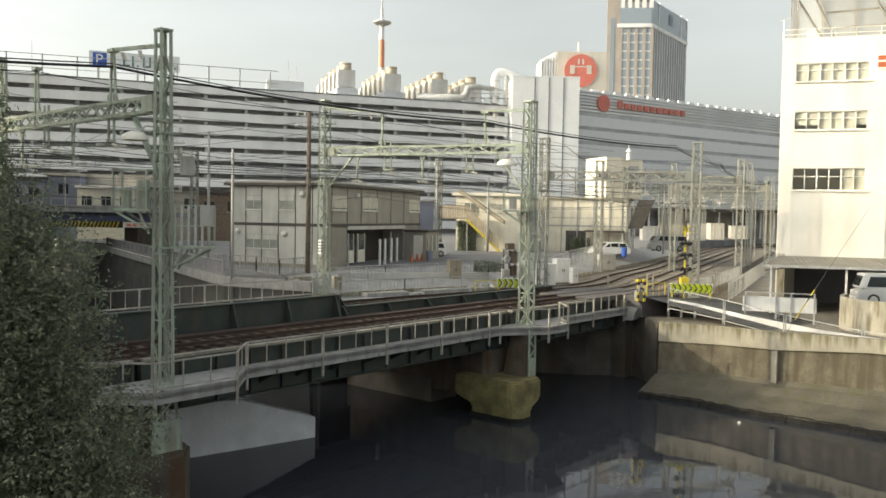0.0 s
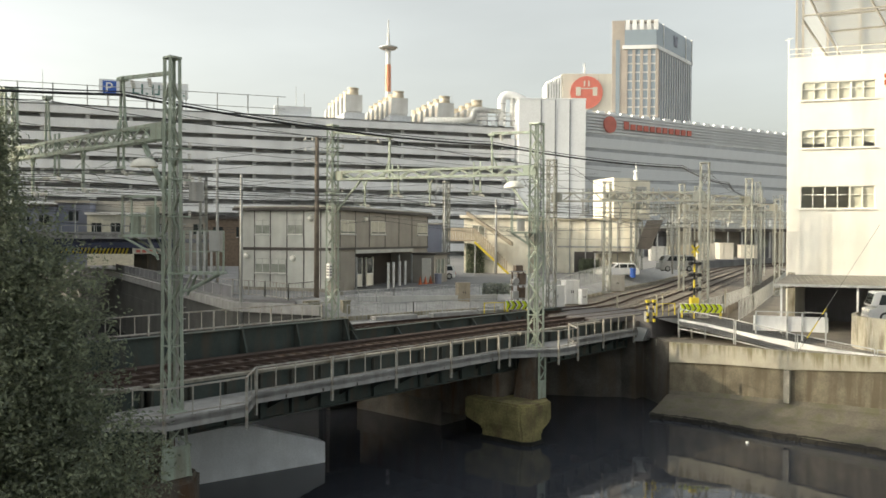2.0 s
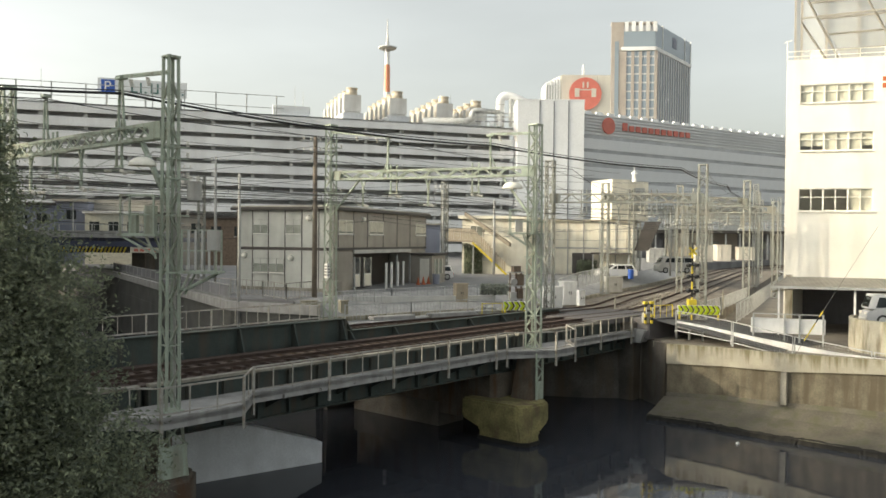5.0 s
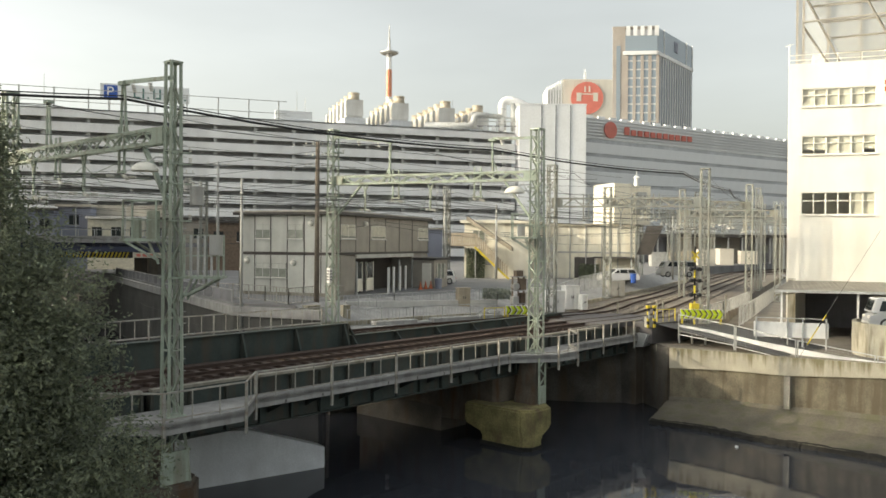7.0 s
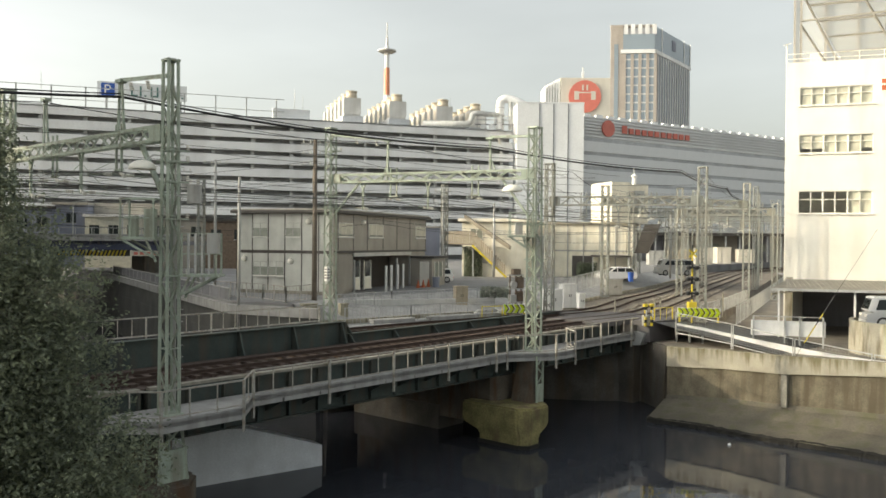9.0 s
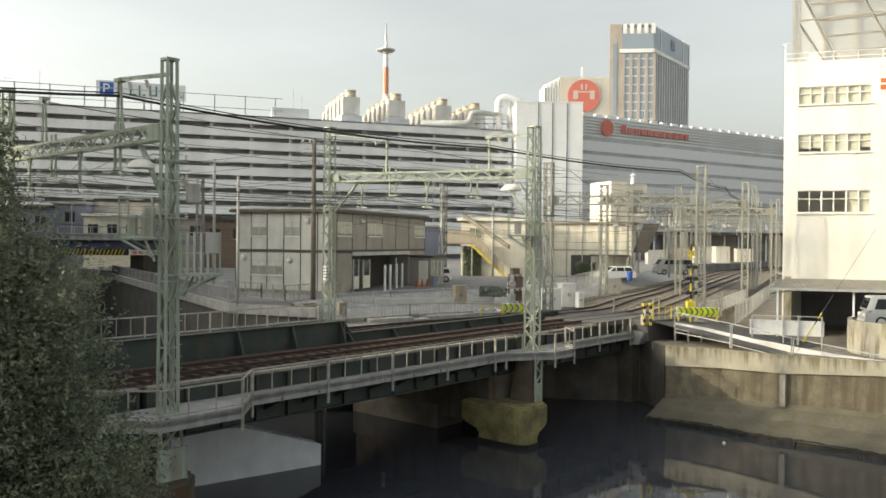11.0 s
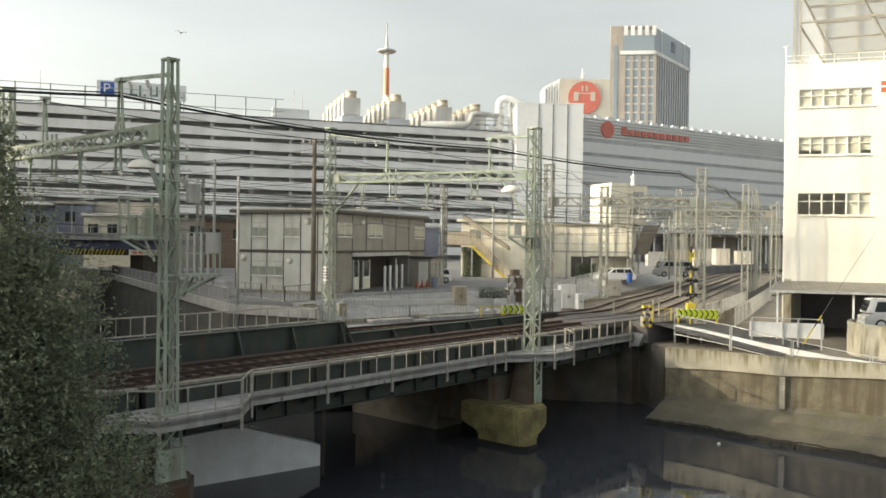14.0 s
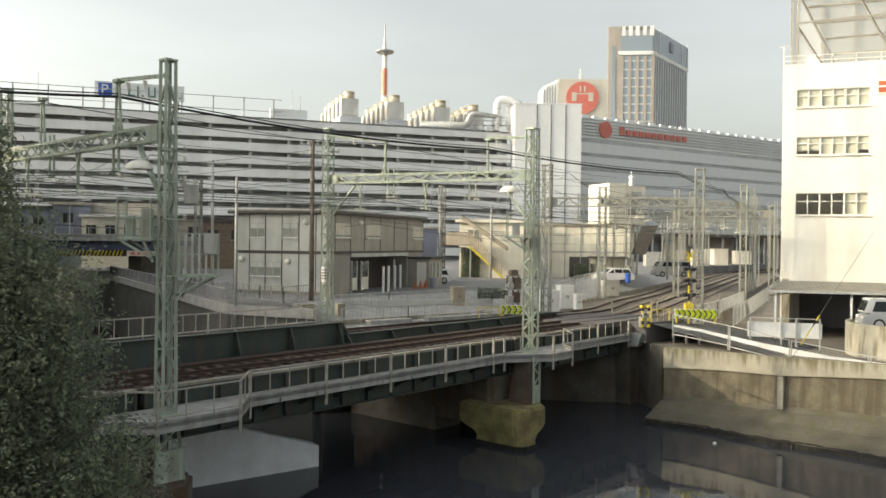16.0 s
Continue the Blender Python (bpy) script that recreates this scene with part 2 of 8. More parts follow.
WHITE_PAINT = material("white_paint", (0.8, 0.8, 0.78), 0.4, 0, 0.92, 0.8, 0.05, 0.02, (0.5, 0.48, 0.44), 0.5, 0.25, True)
GREY_BOX = material("grey_cabinet_paint", (0.42, 0.42, 0.4), 0.5, 0, 0.85, 0.5, 0.05, 0.05, (0.25, 0.23, 0.2), 0.4, 0.4, True)
# sign red and mast orange paled, distance haze put into the colours
RED = material("red_sign", (0.58, 0.17, 0.13), 0.5, 0, 0.92, 2.0, 0.1, 0.0)
MAST_ORANGE = material("hazed_orange_red_paint", (0.66, 0.28, 0.17), 0.5, 0, 0.9, 2.0, 0.1, 0.0)
BLUE = material("blue_sign", (0.03, 0.1, 0.4), 0.5, 0, 0.92, 1.0, 0.1, 0.0)
TEAL = material("dark_teal_letters", (0.1, 0.2, 0.18), 0.5, 0, 0.92, 1.0, 0.1, 0.0)
# tower tones drawn closer together, with distance haze in their colours
TOWER_STONE = material("tan_tower_cladding", (0.38, 0.34, 0.3), 0.6, 0, 0.9, 8.0, 0.5, 0.0)
TOWER_SIDE = material("grey_tower_cladding", (0.52, 0.52, 0.53), 0.6, 0, 0.9, 8.0, 0.5, 0.0)
CAR_WHITE = material("white_car_paint", (0.78, 0.78, 0.77), 0.2, 0, 0.97, 1.0, 0.1, 0.0)
TYRE = material("tyre", (0.03, 0.03, 0.03), 0.85, 0, 0.8, 0.2, 0.02, 0.2)
ROAD_BLUE = material("dark_blue_girder_paint", (0.06, 0.07, 0.12), 0.55, 0, 0.8, 2.0, 0.1, 0.05)
POLE_BROWN = material("weathered_brown_pole", (0.2, 0.165, 0.13), 0.85, 0, 0.6, 0.6, 0.05, 0.3)
BARK = material("bark", (0.1, 0.08, 0.06), 0.95, 0, 0.6, 0.2, 0.03, 0.8)
MESH_FRAME = material("tan_steel_frame", (0.38, 0.35, 0.3), 0.55, 0, 0.85, 0.6, 0.05, 0.0)
SHOP_BLUE = material("blue_grey_wall", (0.27, 0.29, 0.36), 0.7, 0, 0.8, 2.0, 0.1, 0.05)
ROAD_GREY = material("dull_grey_parapet", (0.22, 0.22, 0.235), 0.8, 0, 0.75, 2.0, 0.1, 0.1, (0.12, 0.12, 0.12), 1.0, 0.5, True)
FLOAT = material("white_foam", (0.8, 0.8, 0.78), 0.6, 0, 0.9, 0.1, 0.02, 0.1)


def glass(name, color, rough=0.06, clear=0.25):
    m = bpy.data.materials.new(name)
    m.use_nodes = True
    b = m.node_tree.nodes["Principled BSDF"]
    b.inputs["Base Color"].default_value = (*color, 1)
    b.inputs["Roughness"].default_value = rough
    b.inputs["Transmission Weight"].default_value = clear
    b.inputs["IOR"].default_value = 1.5
    return m


GLASS = glass("window_glass", (0.05, 0.06, 0.06))
CLEAR = glass("clear_pane", (0.92, 0.94, 0.93), 0.02, 1.0)
# tower glass lightened to hold the distance haze
TOWER_GLASS = glass("blue_tower_glass", (0.34, 0.41, 0.47), 0.12)
CAR_GLASS = glass("car_glass", (0.04, 0.05, 0.055))


def mesh_sheet():
    """A perforated grey sheet that lets part of the light through."""
    m = bpy.data.materials.new("perforated_sheet")
    m.use_nodes = True
    b = m.node_tree.nodes["Principled BSDF"]
    b.inputs["Base Color"].default_value = (0.6, 0.6, 0.56, 1)
    b.inputs["Roughness"].default_value = 0.7
    b.inputs["Alpha"].default_value = 0.38
    return m


SHEET = mesh_sheet()


def water_material():
    m = bpy.data.materials.new("river_water")
    m.use_nodes = True
    n, l = m.node_tree.nodes, m.node_tree.links
    b = n["Principled BSDF"]
    b.inputs["Base Color"].default_value = (0.04, 0.044, 0.053, 1)
    b.inputs["Roughness"].default_value = 0.025
    b.inputs["IOR"].default_value = 1.33
    co = n.new("ShaderNodeTexCoord")
    a = n.new("ShaderNodeTexNoise")
    a.inputs["Scale"].default_value, a.inputs["Detail"].default_value = 1.4, 4
    c = n.new("ShaderNodeTexNoise")
    c.inputs["Scale"].default_value, c.inputs["Detail"].default_value = 0.25, 2
    l.new(co.outputs["Object"], a.inputs["Vector"])
    l.new(co.outputs["Object"], c.inputs["Vector"])
    add = n.new("ShaderNodeMath")
    add.operation = "ADD"
    l.new(a.outputs["Fac"], add.inputs[0])
    l.new(c.outputs["Fac"], add.inputs[1])
    bp = n.new("ShaderNodeBump")
    bp.inputs["Strength"].default_value, bp.inputs["Distance"].default_value = 0.08, 0.05
    l.new(add.outputs[0], bp.inputs["Height"])
    l.new(bp.outputs[0], b.inputs["Normal"])
    return m


def leaf_material(name, color):
    m = bpy.data.materials.new(name)
    m.use_nodes = True
    n, l = m.node_tree.nodes, m.node_tree.links
    b = n["Principled BSDF"]
    geo = n.new("ShaderNodeNewGeometry")
    ramp = n.new("ShaderNodeValToRGB")
    r, g, bl = color
    ramp.color_ramp.elements[0].color = (r * 0.7, g * 0.7, bl * 0.75, 1)
    ramp.color_ramp.elements[1].color = (r * 1.35, g * 1.3, bl * 1.15, 1)
    l.new(geo.outputs["Random Per Island"], ramp.inputs["Fac"])
    l.new(ramp.outputs[0], b.inputs["Base Color"])
    b.inputs["Roughness"].default_value = 0.85
    b.inputs["Specular IOR Level"].default_value = 0.2
    thin = n.new("ShaderNodeBsdfTranslucent")
    l.new(ramp.outputs[0], thin.inputs["Color"])
    both = n.new("ShaderNodeMixShader")
    both.inputs["Fac"].default_value = 0.38
    l.new(b.outputs[0], both.inputs[1])
    l.new(thin.outputs[0], both.inputs[2])
    l.new(both.outputs[0], n["Material Output"].inputs["Surface"])
    return m


WATER = water_material()
LEAF = leaf_material("tree_leaf", (0.205, 0.24, 0.18))
GREY_LEAF = leaf_material("grey_green_leaf", (0.27, 0.3, 0.27))


# ---- building blocks ----
def box(bm, a, b, m=None):
    """A box from corner a to corner b."""
    (x0, y0, z0), (x1, y1, z1) = a, b
    vs = [bm.verts.new((m @ Vector(p)) if m else p) for p in
          ((x0, y0, z0), (x1, y0, z0), (x1, y1, z0), (x0, y1, z0), (x0, y0, z1), (x1, y0, z1), (x1, y1, z1), (x0, y1, z1))]
    for f in ((3, 2, 1, 0), (4, 5, 6, 7), (0, 1, 5, 4), (1, 2, 6, 5), (2, 3, 7, 6), (3, 0, 4, 7)):
        bm.faces.new([vs[i] for i in f])


def beam(bm, p, q, w, h=None):
    """A straight bar of section w x h from p to q."""
    p, q = Vector(p), Vector(q)
    d = q - p
    m = Matrix.Translation(p) @ d.to_track_quat("X", "Z").to_matrix().to_4x4()
    h = h or w
    box(bm, (0, -w / 2, -h / 2), (d.length, w / 2, h / 2), m)


def tube(bm, p, q, r, n=8, r2=None):
    """A round bar from p to q, tapering to r2."""
    p, q = Vector(p), Vector(q)
    d = q - p
    m = Matrix.Translation(p) @ d.to_track_quat("Z", "Y").to_matrix().to_4x4()
    r2 = r if r2 is None else r2
    lo = [bm.verts.new(m @ Vector((r * math.cos(2 * math.pi * i / n), r * math.sin(2 * math.pi * i / n), 0))) for i in range(n)]
    hi = [bm.verts.new(m @ Vector((r2 * math.cos(2 * math.pi * i / n), r2 * math.sin(2 * math.pi * i / n), d.length))) for i in range(n)]
    for i in range(n):
        bm.faces.new((lo[i], lo[(i + 1) % n], hi[(i + 1) % n], hi[i]))
    bm.faces.new(lo[::-1])
    bm.faces.new(hi)


def prism(bm, pts, z0, z1):
    """A plan outline raised from z0 to z1."""
    if sum(a[0] * b[1] - b[0] * a[1] for a, b in zip(pts, pts[1:] + pts[:1])) < 0:
        pts = pts[::-1]
    lo = [bm.verts.new((x, y, z0)) for x, y in pts]
    hi = [bm.verts.new((x, y, z1)) for x, y in pts]
    n = len(pts)
    for i in range(n):
        bm.faces.new((lo[i], lo[(i + 1) % n], hi[(i + 1) % n], hi[i]))
    bm.faces.new(lo[::-1])
    bm.faces.new(hi)


def profile(bm, pts, x0, x1):
    """An outline in y and z drawn out along x."""
    a = [bm.verts.new((x0, y, z)) for y, z in pts]
    b = [bm.verts.new((x1, y, z)) for y, z in pts]
    n = len(pts)
    for i in range(n):
        bm.faces.new((a[i], a[(i + 1) % n], b[(i + 1) % n], b[i]))
    bm.faces.new(a[::-1])
    bm.faces.new(b)
    bmesh.ops.recalc_face_normals(bm, faces=bm.faces[:])


def sweep(bm, path, section):
    """A section (across, up) led along a path of plan points with heights."""
    rings = []
    for i, p in enumerate(path):
        a, b = Vector(path[max(i - 1, 0)]), Vector(path[min(i + 1, len(path) - 1)])
        d = (b - a).normalized()
        side = Vector((-d.y, d.x, 0)).normalized()
        rings.append([bm.verts.new(Vector(p) + side * s + Vector((0, 0, u))) for s, u in section])
    k = len(section)
    for r, q in zip(rings, rings[1:]):
        for i in range(k):
            bm.faces.new((r[i], r[(i + 1) % k], q[(i + 1) % k], q[i]))
    bm.faces.new(rings[0][::-1])
    bm.faces.new(rings[-1])
    bmesh.ops.recalc_face_normals(bm, faces=bm.faces[:])


def mesh_of(name, bm, mat, smooth=False):
    me = bpy.data.meshes.new(name)
    bm.to_mesh(me)
    bm.free()
    me.materials.append(mat)
    if smooth:
        for p in me.polygons:
            p.use_smooth = True
    return me


def part(name, bm, mat, parent=None, label="", smooth=False):
    """One mesh object, under a thing or a part where one is given."""
    ob = new(name, bm if isinstance(bm, bpy.types.Mesh) else mesh_of(name, bm, mat, smooth))
    if parent:
        ob.parent = parent
    return tagged(ob, label)


def thing(name, label, category, group="", kind="", at=None):
    ob = new(name)
    ob.empty_display_size = 0.2
    if at:
        ob.matrix_world = at
    return tagged(ob, label, category, group, kind)


def boxpart(name, a, b, mat, parent=None, label=""):
    bm = bmesh.new()
    box(bm, a, b)
    return part(name, bm, mat, parent, label)


def plan_frame(p, q, z=0.0):
    """A frame with its origin at plan point p and its x axis towards q."""
    return pose(p[0], p[1], z, 0, 0, math.degrees(math.atan2(q[1] - p[1], q[0] - p[0])))


def spline(pts, step):
    """A smooth line through plan points."""
    out = []
    for i in range(len(pts) - 1):
        p0, p1, p2, p3 = (Vector(pts[min(max(i + k, 0), len(pts) - 1)]) for k in (-1, 0, 1, 2))
        n = max(1, int((p2 - p1).length / step))
        for j in range(n):
            t = j / n
            out.append(0.5 * (2 * p1 + (p2 - p0) * t + (2 * p0 - 5 * p1 + 4 * p2 - p3) * t * t + (3 * p1 - p0 - 3 * p2 + p3) * t ** 3))
    out.append(Vector(pts[-1]))
    return out


def wire(bm, p, q, sag, r, n=12, sides=5):
    """A hanging line from p to q."""
    p, q = Vector(p), Vector(q)
    pts = []
    for i in range(n + 1):
        t = i / n
        pts.append(p.lerp(q, t) - Vector((0, 0, 4 * sag * t * (1 - t))))
    rings = []
    d = (q - p).normalized()
    side = d.cross(Vector((0, 0, 1))).normalized()
    up = side.cross(d)
    for c in pts:
        rings.append([bm.verts.new(c + side * r * math.cos(2 * math.pi * k / sides) + up * r * math.sin(2 * math.pi * k / sides)) for k in range(sides)])
    for a, b in zip(rings, rings[1:]):
        for k in range(sides):
            bm.faces.new((a[k], a[(k + 1) % sides], b[(k + 1) % sides], b[k]))


def bent_pipe(bm, pts, r, n=16):
    """One pipe along points, r the radius or a list of radii."""
    pts = [Vector(p) for p in pts]
    rings = []
    for i, p in enumerate(pts):
        d = (pts[min(i + 1, len(pts) - 1)] - pts[max(i - 1, 0)]).normalized()
        u = d.cross(Vector((0, 1, 0.001))).normalized()
        v = d.cross(u)
        rr = r[i] if isinstance(r, list) else r
        rings.append([bm.verts.new(p + rr * (math.cos(2 * math.pi * k / n) * u + math.sin(2 * math.pi * k / n) * v)) for k in range(n)])
    for a, b in zip(rings, rings[1:]):
        for k in range(n):
            bm.faces.new((a[k], a[(k + 1) % n], b[(k + 1) % n], b[k]))
    bm.faces.new(rings[0][::-1])
    bm.faces.new(rings[-1])
    bmesh.ops.recalc_face_normals(bm, faces=bm.faces[:])


# bridge frame: x along the tracks, y across them away from the eye, origin at the middle pier
BRIDGE = plan_frame((5.3, 46.4), (5.3 + 0.658, 46.4 + 0.753))


def on_bridge(s, w, z=0.0):
    return BRIDGE @ Vector((s, w, z))


# ---- large structure: river, ground, quay ----
WATER_Z, LAND_Z, YARD_Z, FORM_Z = -6.0, -1.7, 0.8, -0.62


def plan(s, w):
    p = on_bridge(s, w)
    return (p.x, p.y)


FAR_BANK = [(70, 4), (40, 30), (24.5, 45.2), (20.7, 48.5), (18, 51.4), (15, 53.5), (14.4, 57), plan(12, 3), plan(6, 13.2),
            plan(-4.0, 13.8), (-13.9, 55.4), (-24.5, 73.6), (-40.4, 101.3), (-75, 150), (-90, 190)]


def build_ground():
    bm = bmesh.new()
    prism(bm, FAR_BANK + [(-105, 230), (-2500, 700), (-2500, 4000), (2500, 4000), (2500, 4)], -8, LAND_Z)
    prism(bm, [(-2500, 690), (-112, 225), (-98, 185), (-62, 100), (-40, 66), (-30, 48), (-26, 24), (-14, 14), (70, 10), (2500, 3.5), (2500, -800), (-2500, -800)], -8, LAND_Z)
    tagged(part("ground", bm, GROUND), "dusty gravel and earth ground of the railway land", "ground", kind="structure")
    bm = bmesh.new()
    prism(bm, [(-2600, -900), (2600, -900), (2600, 3900), (-2600, 3900)], WATER_Z - 1.5, WATER_Z)
    tagged(part("water", bm, WATER), "dark still river water mirroring sky and bridge", "water", kind="structure")
    yard = [(-9.7, 54.0), (-8.6, 57.5), (-6.0, 61.5), (0.5, 68), (8.5, 77.5), (14, 88), (24, 105), (40, 140), (75, 215), (75, 290), (-160, 290), (-82, 150),
            (-40.6, 101.6), (-24.7, 73.8), (-14.1, 55.6)]
    bm = bmesh.new()
    prism(bm, yard, LAND_Z - 0.2, YARD_Z)
    tagged(part("yard", bm, ASPHALT), "grey asphalt railway yard with faint stains", "pavement", kind="structure")
    # the yard falls towards the tracks
    top = [(-9.7, 54.0), (-8.6, 57.5), (-6.0, 61.5), (0.5, 68), (8.5, 77.5), (14, 88), (24, 105), (36, 131)]
    low = [(-8.4, 53.2), (-5.6, 55.5), (-2.0, 58.8), (4.6, 63.6), (9.8, 69.3), (16.0, 82), (26.0, 101.5), (38, 127.5)]
    bm = bmesh.new()
    rows = [[bm.verts.new((*p, z)) for p in line] for line, z in ((top, YARD_Z - 0.003), (low, -0.45), (low, LAND_Z - 0.2), (top, LAND_Z - 0.2))]
    for r, q in zip(rows, rows[1:]):
        for i in range(len(r) - 1):
            bm.faces.new((r[i], r[i + 1], q[i + 1], q[i]))
    bmesh.ops.recalc_face_normals(bm, faces=bm.faces[:])
    # apron paler than the yard, sunlight put into its tone
    tagged(part("yard_slope", bm, WALKWAY), "pale concrete apron falling to the tracks, sunlight in its tone", "pavement", kind="structure")
    bm = bmesh.new()
    sweep(bm, [(*p, 0) for p in low], [(-0.12, -0.3), (0.14, -0.3), (0.14, LAND_Z), (-0.12, LAND_Z)])
    tagged(part("yard_kerb", bm, PALE_CONCRETE), "pale concrete kerb along the yard apron", "kerb", kind="structure")
    # quay on the far bank: parapet, stained wall, sloping apron
    line = [(60, 13.5), (40, 30), (24.5, 45.2), (20.7, 48.5), (18, 51.4), (15, 53.5)]
    path = [(p.x, p.y, 0) for p in spline(line, 2.0)]

    def level(x, at):
        """Height of one of the wall's edges at plan x."""
        xs = (15.0, 20.7, 24.5, 40.0)
        return float(np.interp(x, xs, at))

    def strip(bm, edges):
        """A wall strip along the path; edges are (outwards, heights along the wall)."""
        rings = []
        for i, p in enumerate(path):
            a, b = Vector(path[max(i - 1, 0)]), Vector(path[min(i + 1, len(path) - 1)])
            d = (b - a).normalized()
            side = Vector((-d.y, d.x, 0))
            rings.append([bm.verts.new(Vector(p) + side * o + Vector((0, 0, level(p[0], zs)))) for o, zs in edges])
        k = len(edges)
        for r, q in zip(rings, rings[1:]):
            for i in range(k):
                bm.faces.new((r[i], r[(i + 1) % k], q[(i + 1) % k], q[i]))
        bm.faces.new(rings[0][::-1])
        bm.faces.new(rings[-1])
        bmesh.ops.recalc_face_normals(bm, faces=bm.faces[:])

    P_TOP, P_LOW, W_LOW = (-1.72, -1.6, -1.45, -1.2), (-3.0, -2.68, -2.25, -1.8), (-4.85, -4.5, -4.3, -3.9)
    W_BEND, DEEP = tuple(z - 0.25 for z in W_LOW), (-8, -8, -8, -8)
    quay = thing("quay_wall", "stained concrete quay wall with a pale parapet over a muddy apron", "wall", kind="structure")
    for name, sec, mat, lab in (
            ("parapet", [(0, P_TOP), (0.45, P_TOP), (0.45, P_LOW), (0, P_LOW)], DRIPS, "pale streaked concrete parapet"),
            ("wall_face", [(0, P_LOW), (0.3, P_LOW), (0.34, W_LOW), (0, W_LOW)], WALL_BROWN, "brown stained concrete wall"),
            ("apron", [(0, W_LOW), (0.345, W_LOW), (0.5, W_BEND), (0.85, tuple(0.55 * z - 2.25 for z in W_BEND)), (1.5, (-5.24,) * 4), (2.6, (-5.5,) * 4), (3.9, (-5.75,) * 4), (3.9, DEEP), (0, DEEP)], APRON, "muddy sloping concrete apron")):
        bm = bmesh.new()
        strip(bm, sec)
        part(name, bm, mat, quay, lab)
    rnd = random.Random(17)
    bm = bmesh.new()
    fine = [(p.x, p.y, 0) for p in spline(line, 0.22)]
    rings = []
    for i, p in enumerate(fine):
        a, b = Vector(fine[max(i - 1, 0)]), Vector(fine[min(i + 1, len(fine) - 1)])
        d = (b - a).normalized()
        side = Vector((-d.y, d.x, 0))
        k = rnd.uniform(0, 1)
        rings.append([bm.verts.new(Vector(p) + side * o + Vector((0, 0, z))) for o, z in
                      ((3.5, -5.8), (3.84 - 0.12 * k, -5.71 + 0.05 * k), (3.95 + 0.06 * rnd.random(), -5.78), (4.0 + 0.12 * rnd.random(), -6.05), (3.3, -6.3))])
    for r, q in zip(rings, rings[1:]):
        for i in range(5):
            bm.faces.new((r[i], r[(i + 1) % 5], q[(i + 1) % 5], q[i]))
    bmesh.ops.recalc_face_normals(bm, faces=bm.faces[:])
    part("waterline_growth", bm, MUSSEL, quay, "uneven black band of growth at the waterline")
    # joints in the wall
    for x, y in ((20.4, 48.25), (30.0, 40.2)):
        bm = bmesh.new()
        box(bm, (-0.17, -0.2, -4.62), (0.17, 0.1, -2.72))
        ob = part("buttress", bm, CONCRETE, quay, "pale vertical rib in the wall")
        ob.matrix_local = pose(x, y, 0, 0, 0, -42)
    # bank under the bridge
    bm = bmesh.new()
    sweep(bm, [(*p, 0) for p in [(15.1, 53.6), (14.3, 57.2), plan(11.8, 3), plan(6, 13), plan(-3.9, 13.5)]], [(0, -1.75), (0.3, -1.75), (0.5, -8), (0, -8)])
    tagged(part("bank_wall", bm, SHADE_CONCRETE), "concrete bank wall darkened for the shade under the bridge", "wall", kind="structure")
    # upstream retaining wall with its pale coping
    line = [plan(-4.0, 13.7), (-13.9, 55.4), (-24.5, 73.6), (-40.4, 101.3), (-75, 150)]
    wall = thing("retaining_wall", "grey river wall with a pale concrete coping", "wall", kind="structure")
    # both wall faces are darkened in colour to stand for shade
    bm = bmesh.new()
    sweep(bm, [(*p, 0) for p in line], [(0, 0.0), (0.25, 0.0), (0.3, -1.5), (0, -1.5)])
    part("upper_wall", bm, SHADE_GREY_WALL, wall, "grey upper wall with shade in its colour")
    bm = bmesh.new()
    sweep(bm, [(*p, 0) for p in line], [(0, -1.5), (0.32, -1.5), (0.5, -8), (0, -8)])
    part("lower_wall", bm, SHADE_GREY_WALL, wall, "grey lower wall with shade in its colour")
    # added slab: its white stands for sky mirrored in the water
    bm = bmesh.new()
    a, b = Vector((-5.7, 39.9, 0)), Vector((-12.6, 34.9, 0))
    back_off = Vector((-0.5, 0.8, 0))
    face = [a + Vector((0, 0, -8)), a + Vector((0, 0, -5.0)), a.lerp(b, 0.45) + Vector((0, 0, -3.7)), b + Vector((0, 0, -3.3)), b + Vector((0, 0, -8))]
    up, dn = [bm.verts.new(p) for p in face], [bm.verts.new(p + back_off) for p in face]
    for i in range(5):
        bm.faces.new((up[i], up[(i + 1) % 5], dn[(i + 1) % 5], dn[i]))
    bm.faces.new(up)
    bm.faces.new(dn[::-1])
    bmesh.ops.recalc_face_normals(bm, faces=bm.faces[:])
    part("sky_patch_slab", bm, SKY_PATCH_PALE, wall, "added pale slab standing for sky mirrored in the water")
    bm = bmesh.new()
    sweep(bm, [(*p, 0) for p in line], [(-0.2, 0.62), (0.42, 0.62), (0.42, 0.0), (-0.2, 0.0)])
    part("coping", bm, WALKWAY, wall, "pale concrete coping")


build_ground()


# ---- tracks ----
TRACK_NEAR = [plan(-50, 3.12), plan(-25, 3.12), plan(0, 3.12), plan(9, 3.12), (14.6, 61.4), (20.0, 72.2), (28.7, 91.1), (40.7, 116.6), (56.1, 149), (67, 166), (83, 184)]
TRACK_FAR = [plan(-50, 9.4), plan(-25, 9.4), plan(-4, 9.2), plan(8, 7.7), (12.3, 65.0), (17.3, 76.0), (24.2, 90), (35.8, 116.5), (51, 149), (62, 167), (78, 187)]


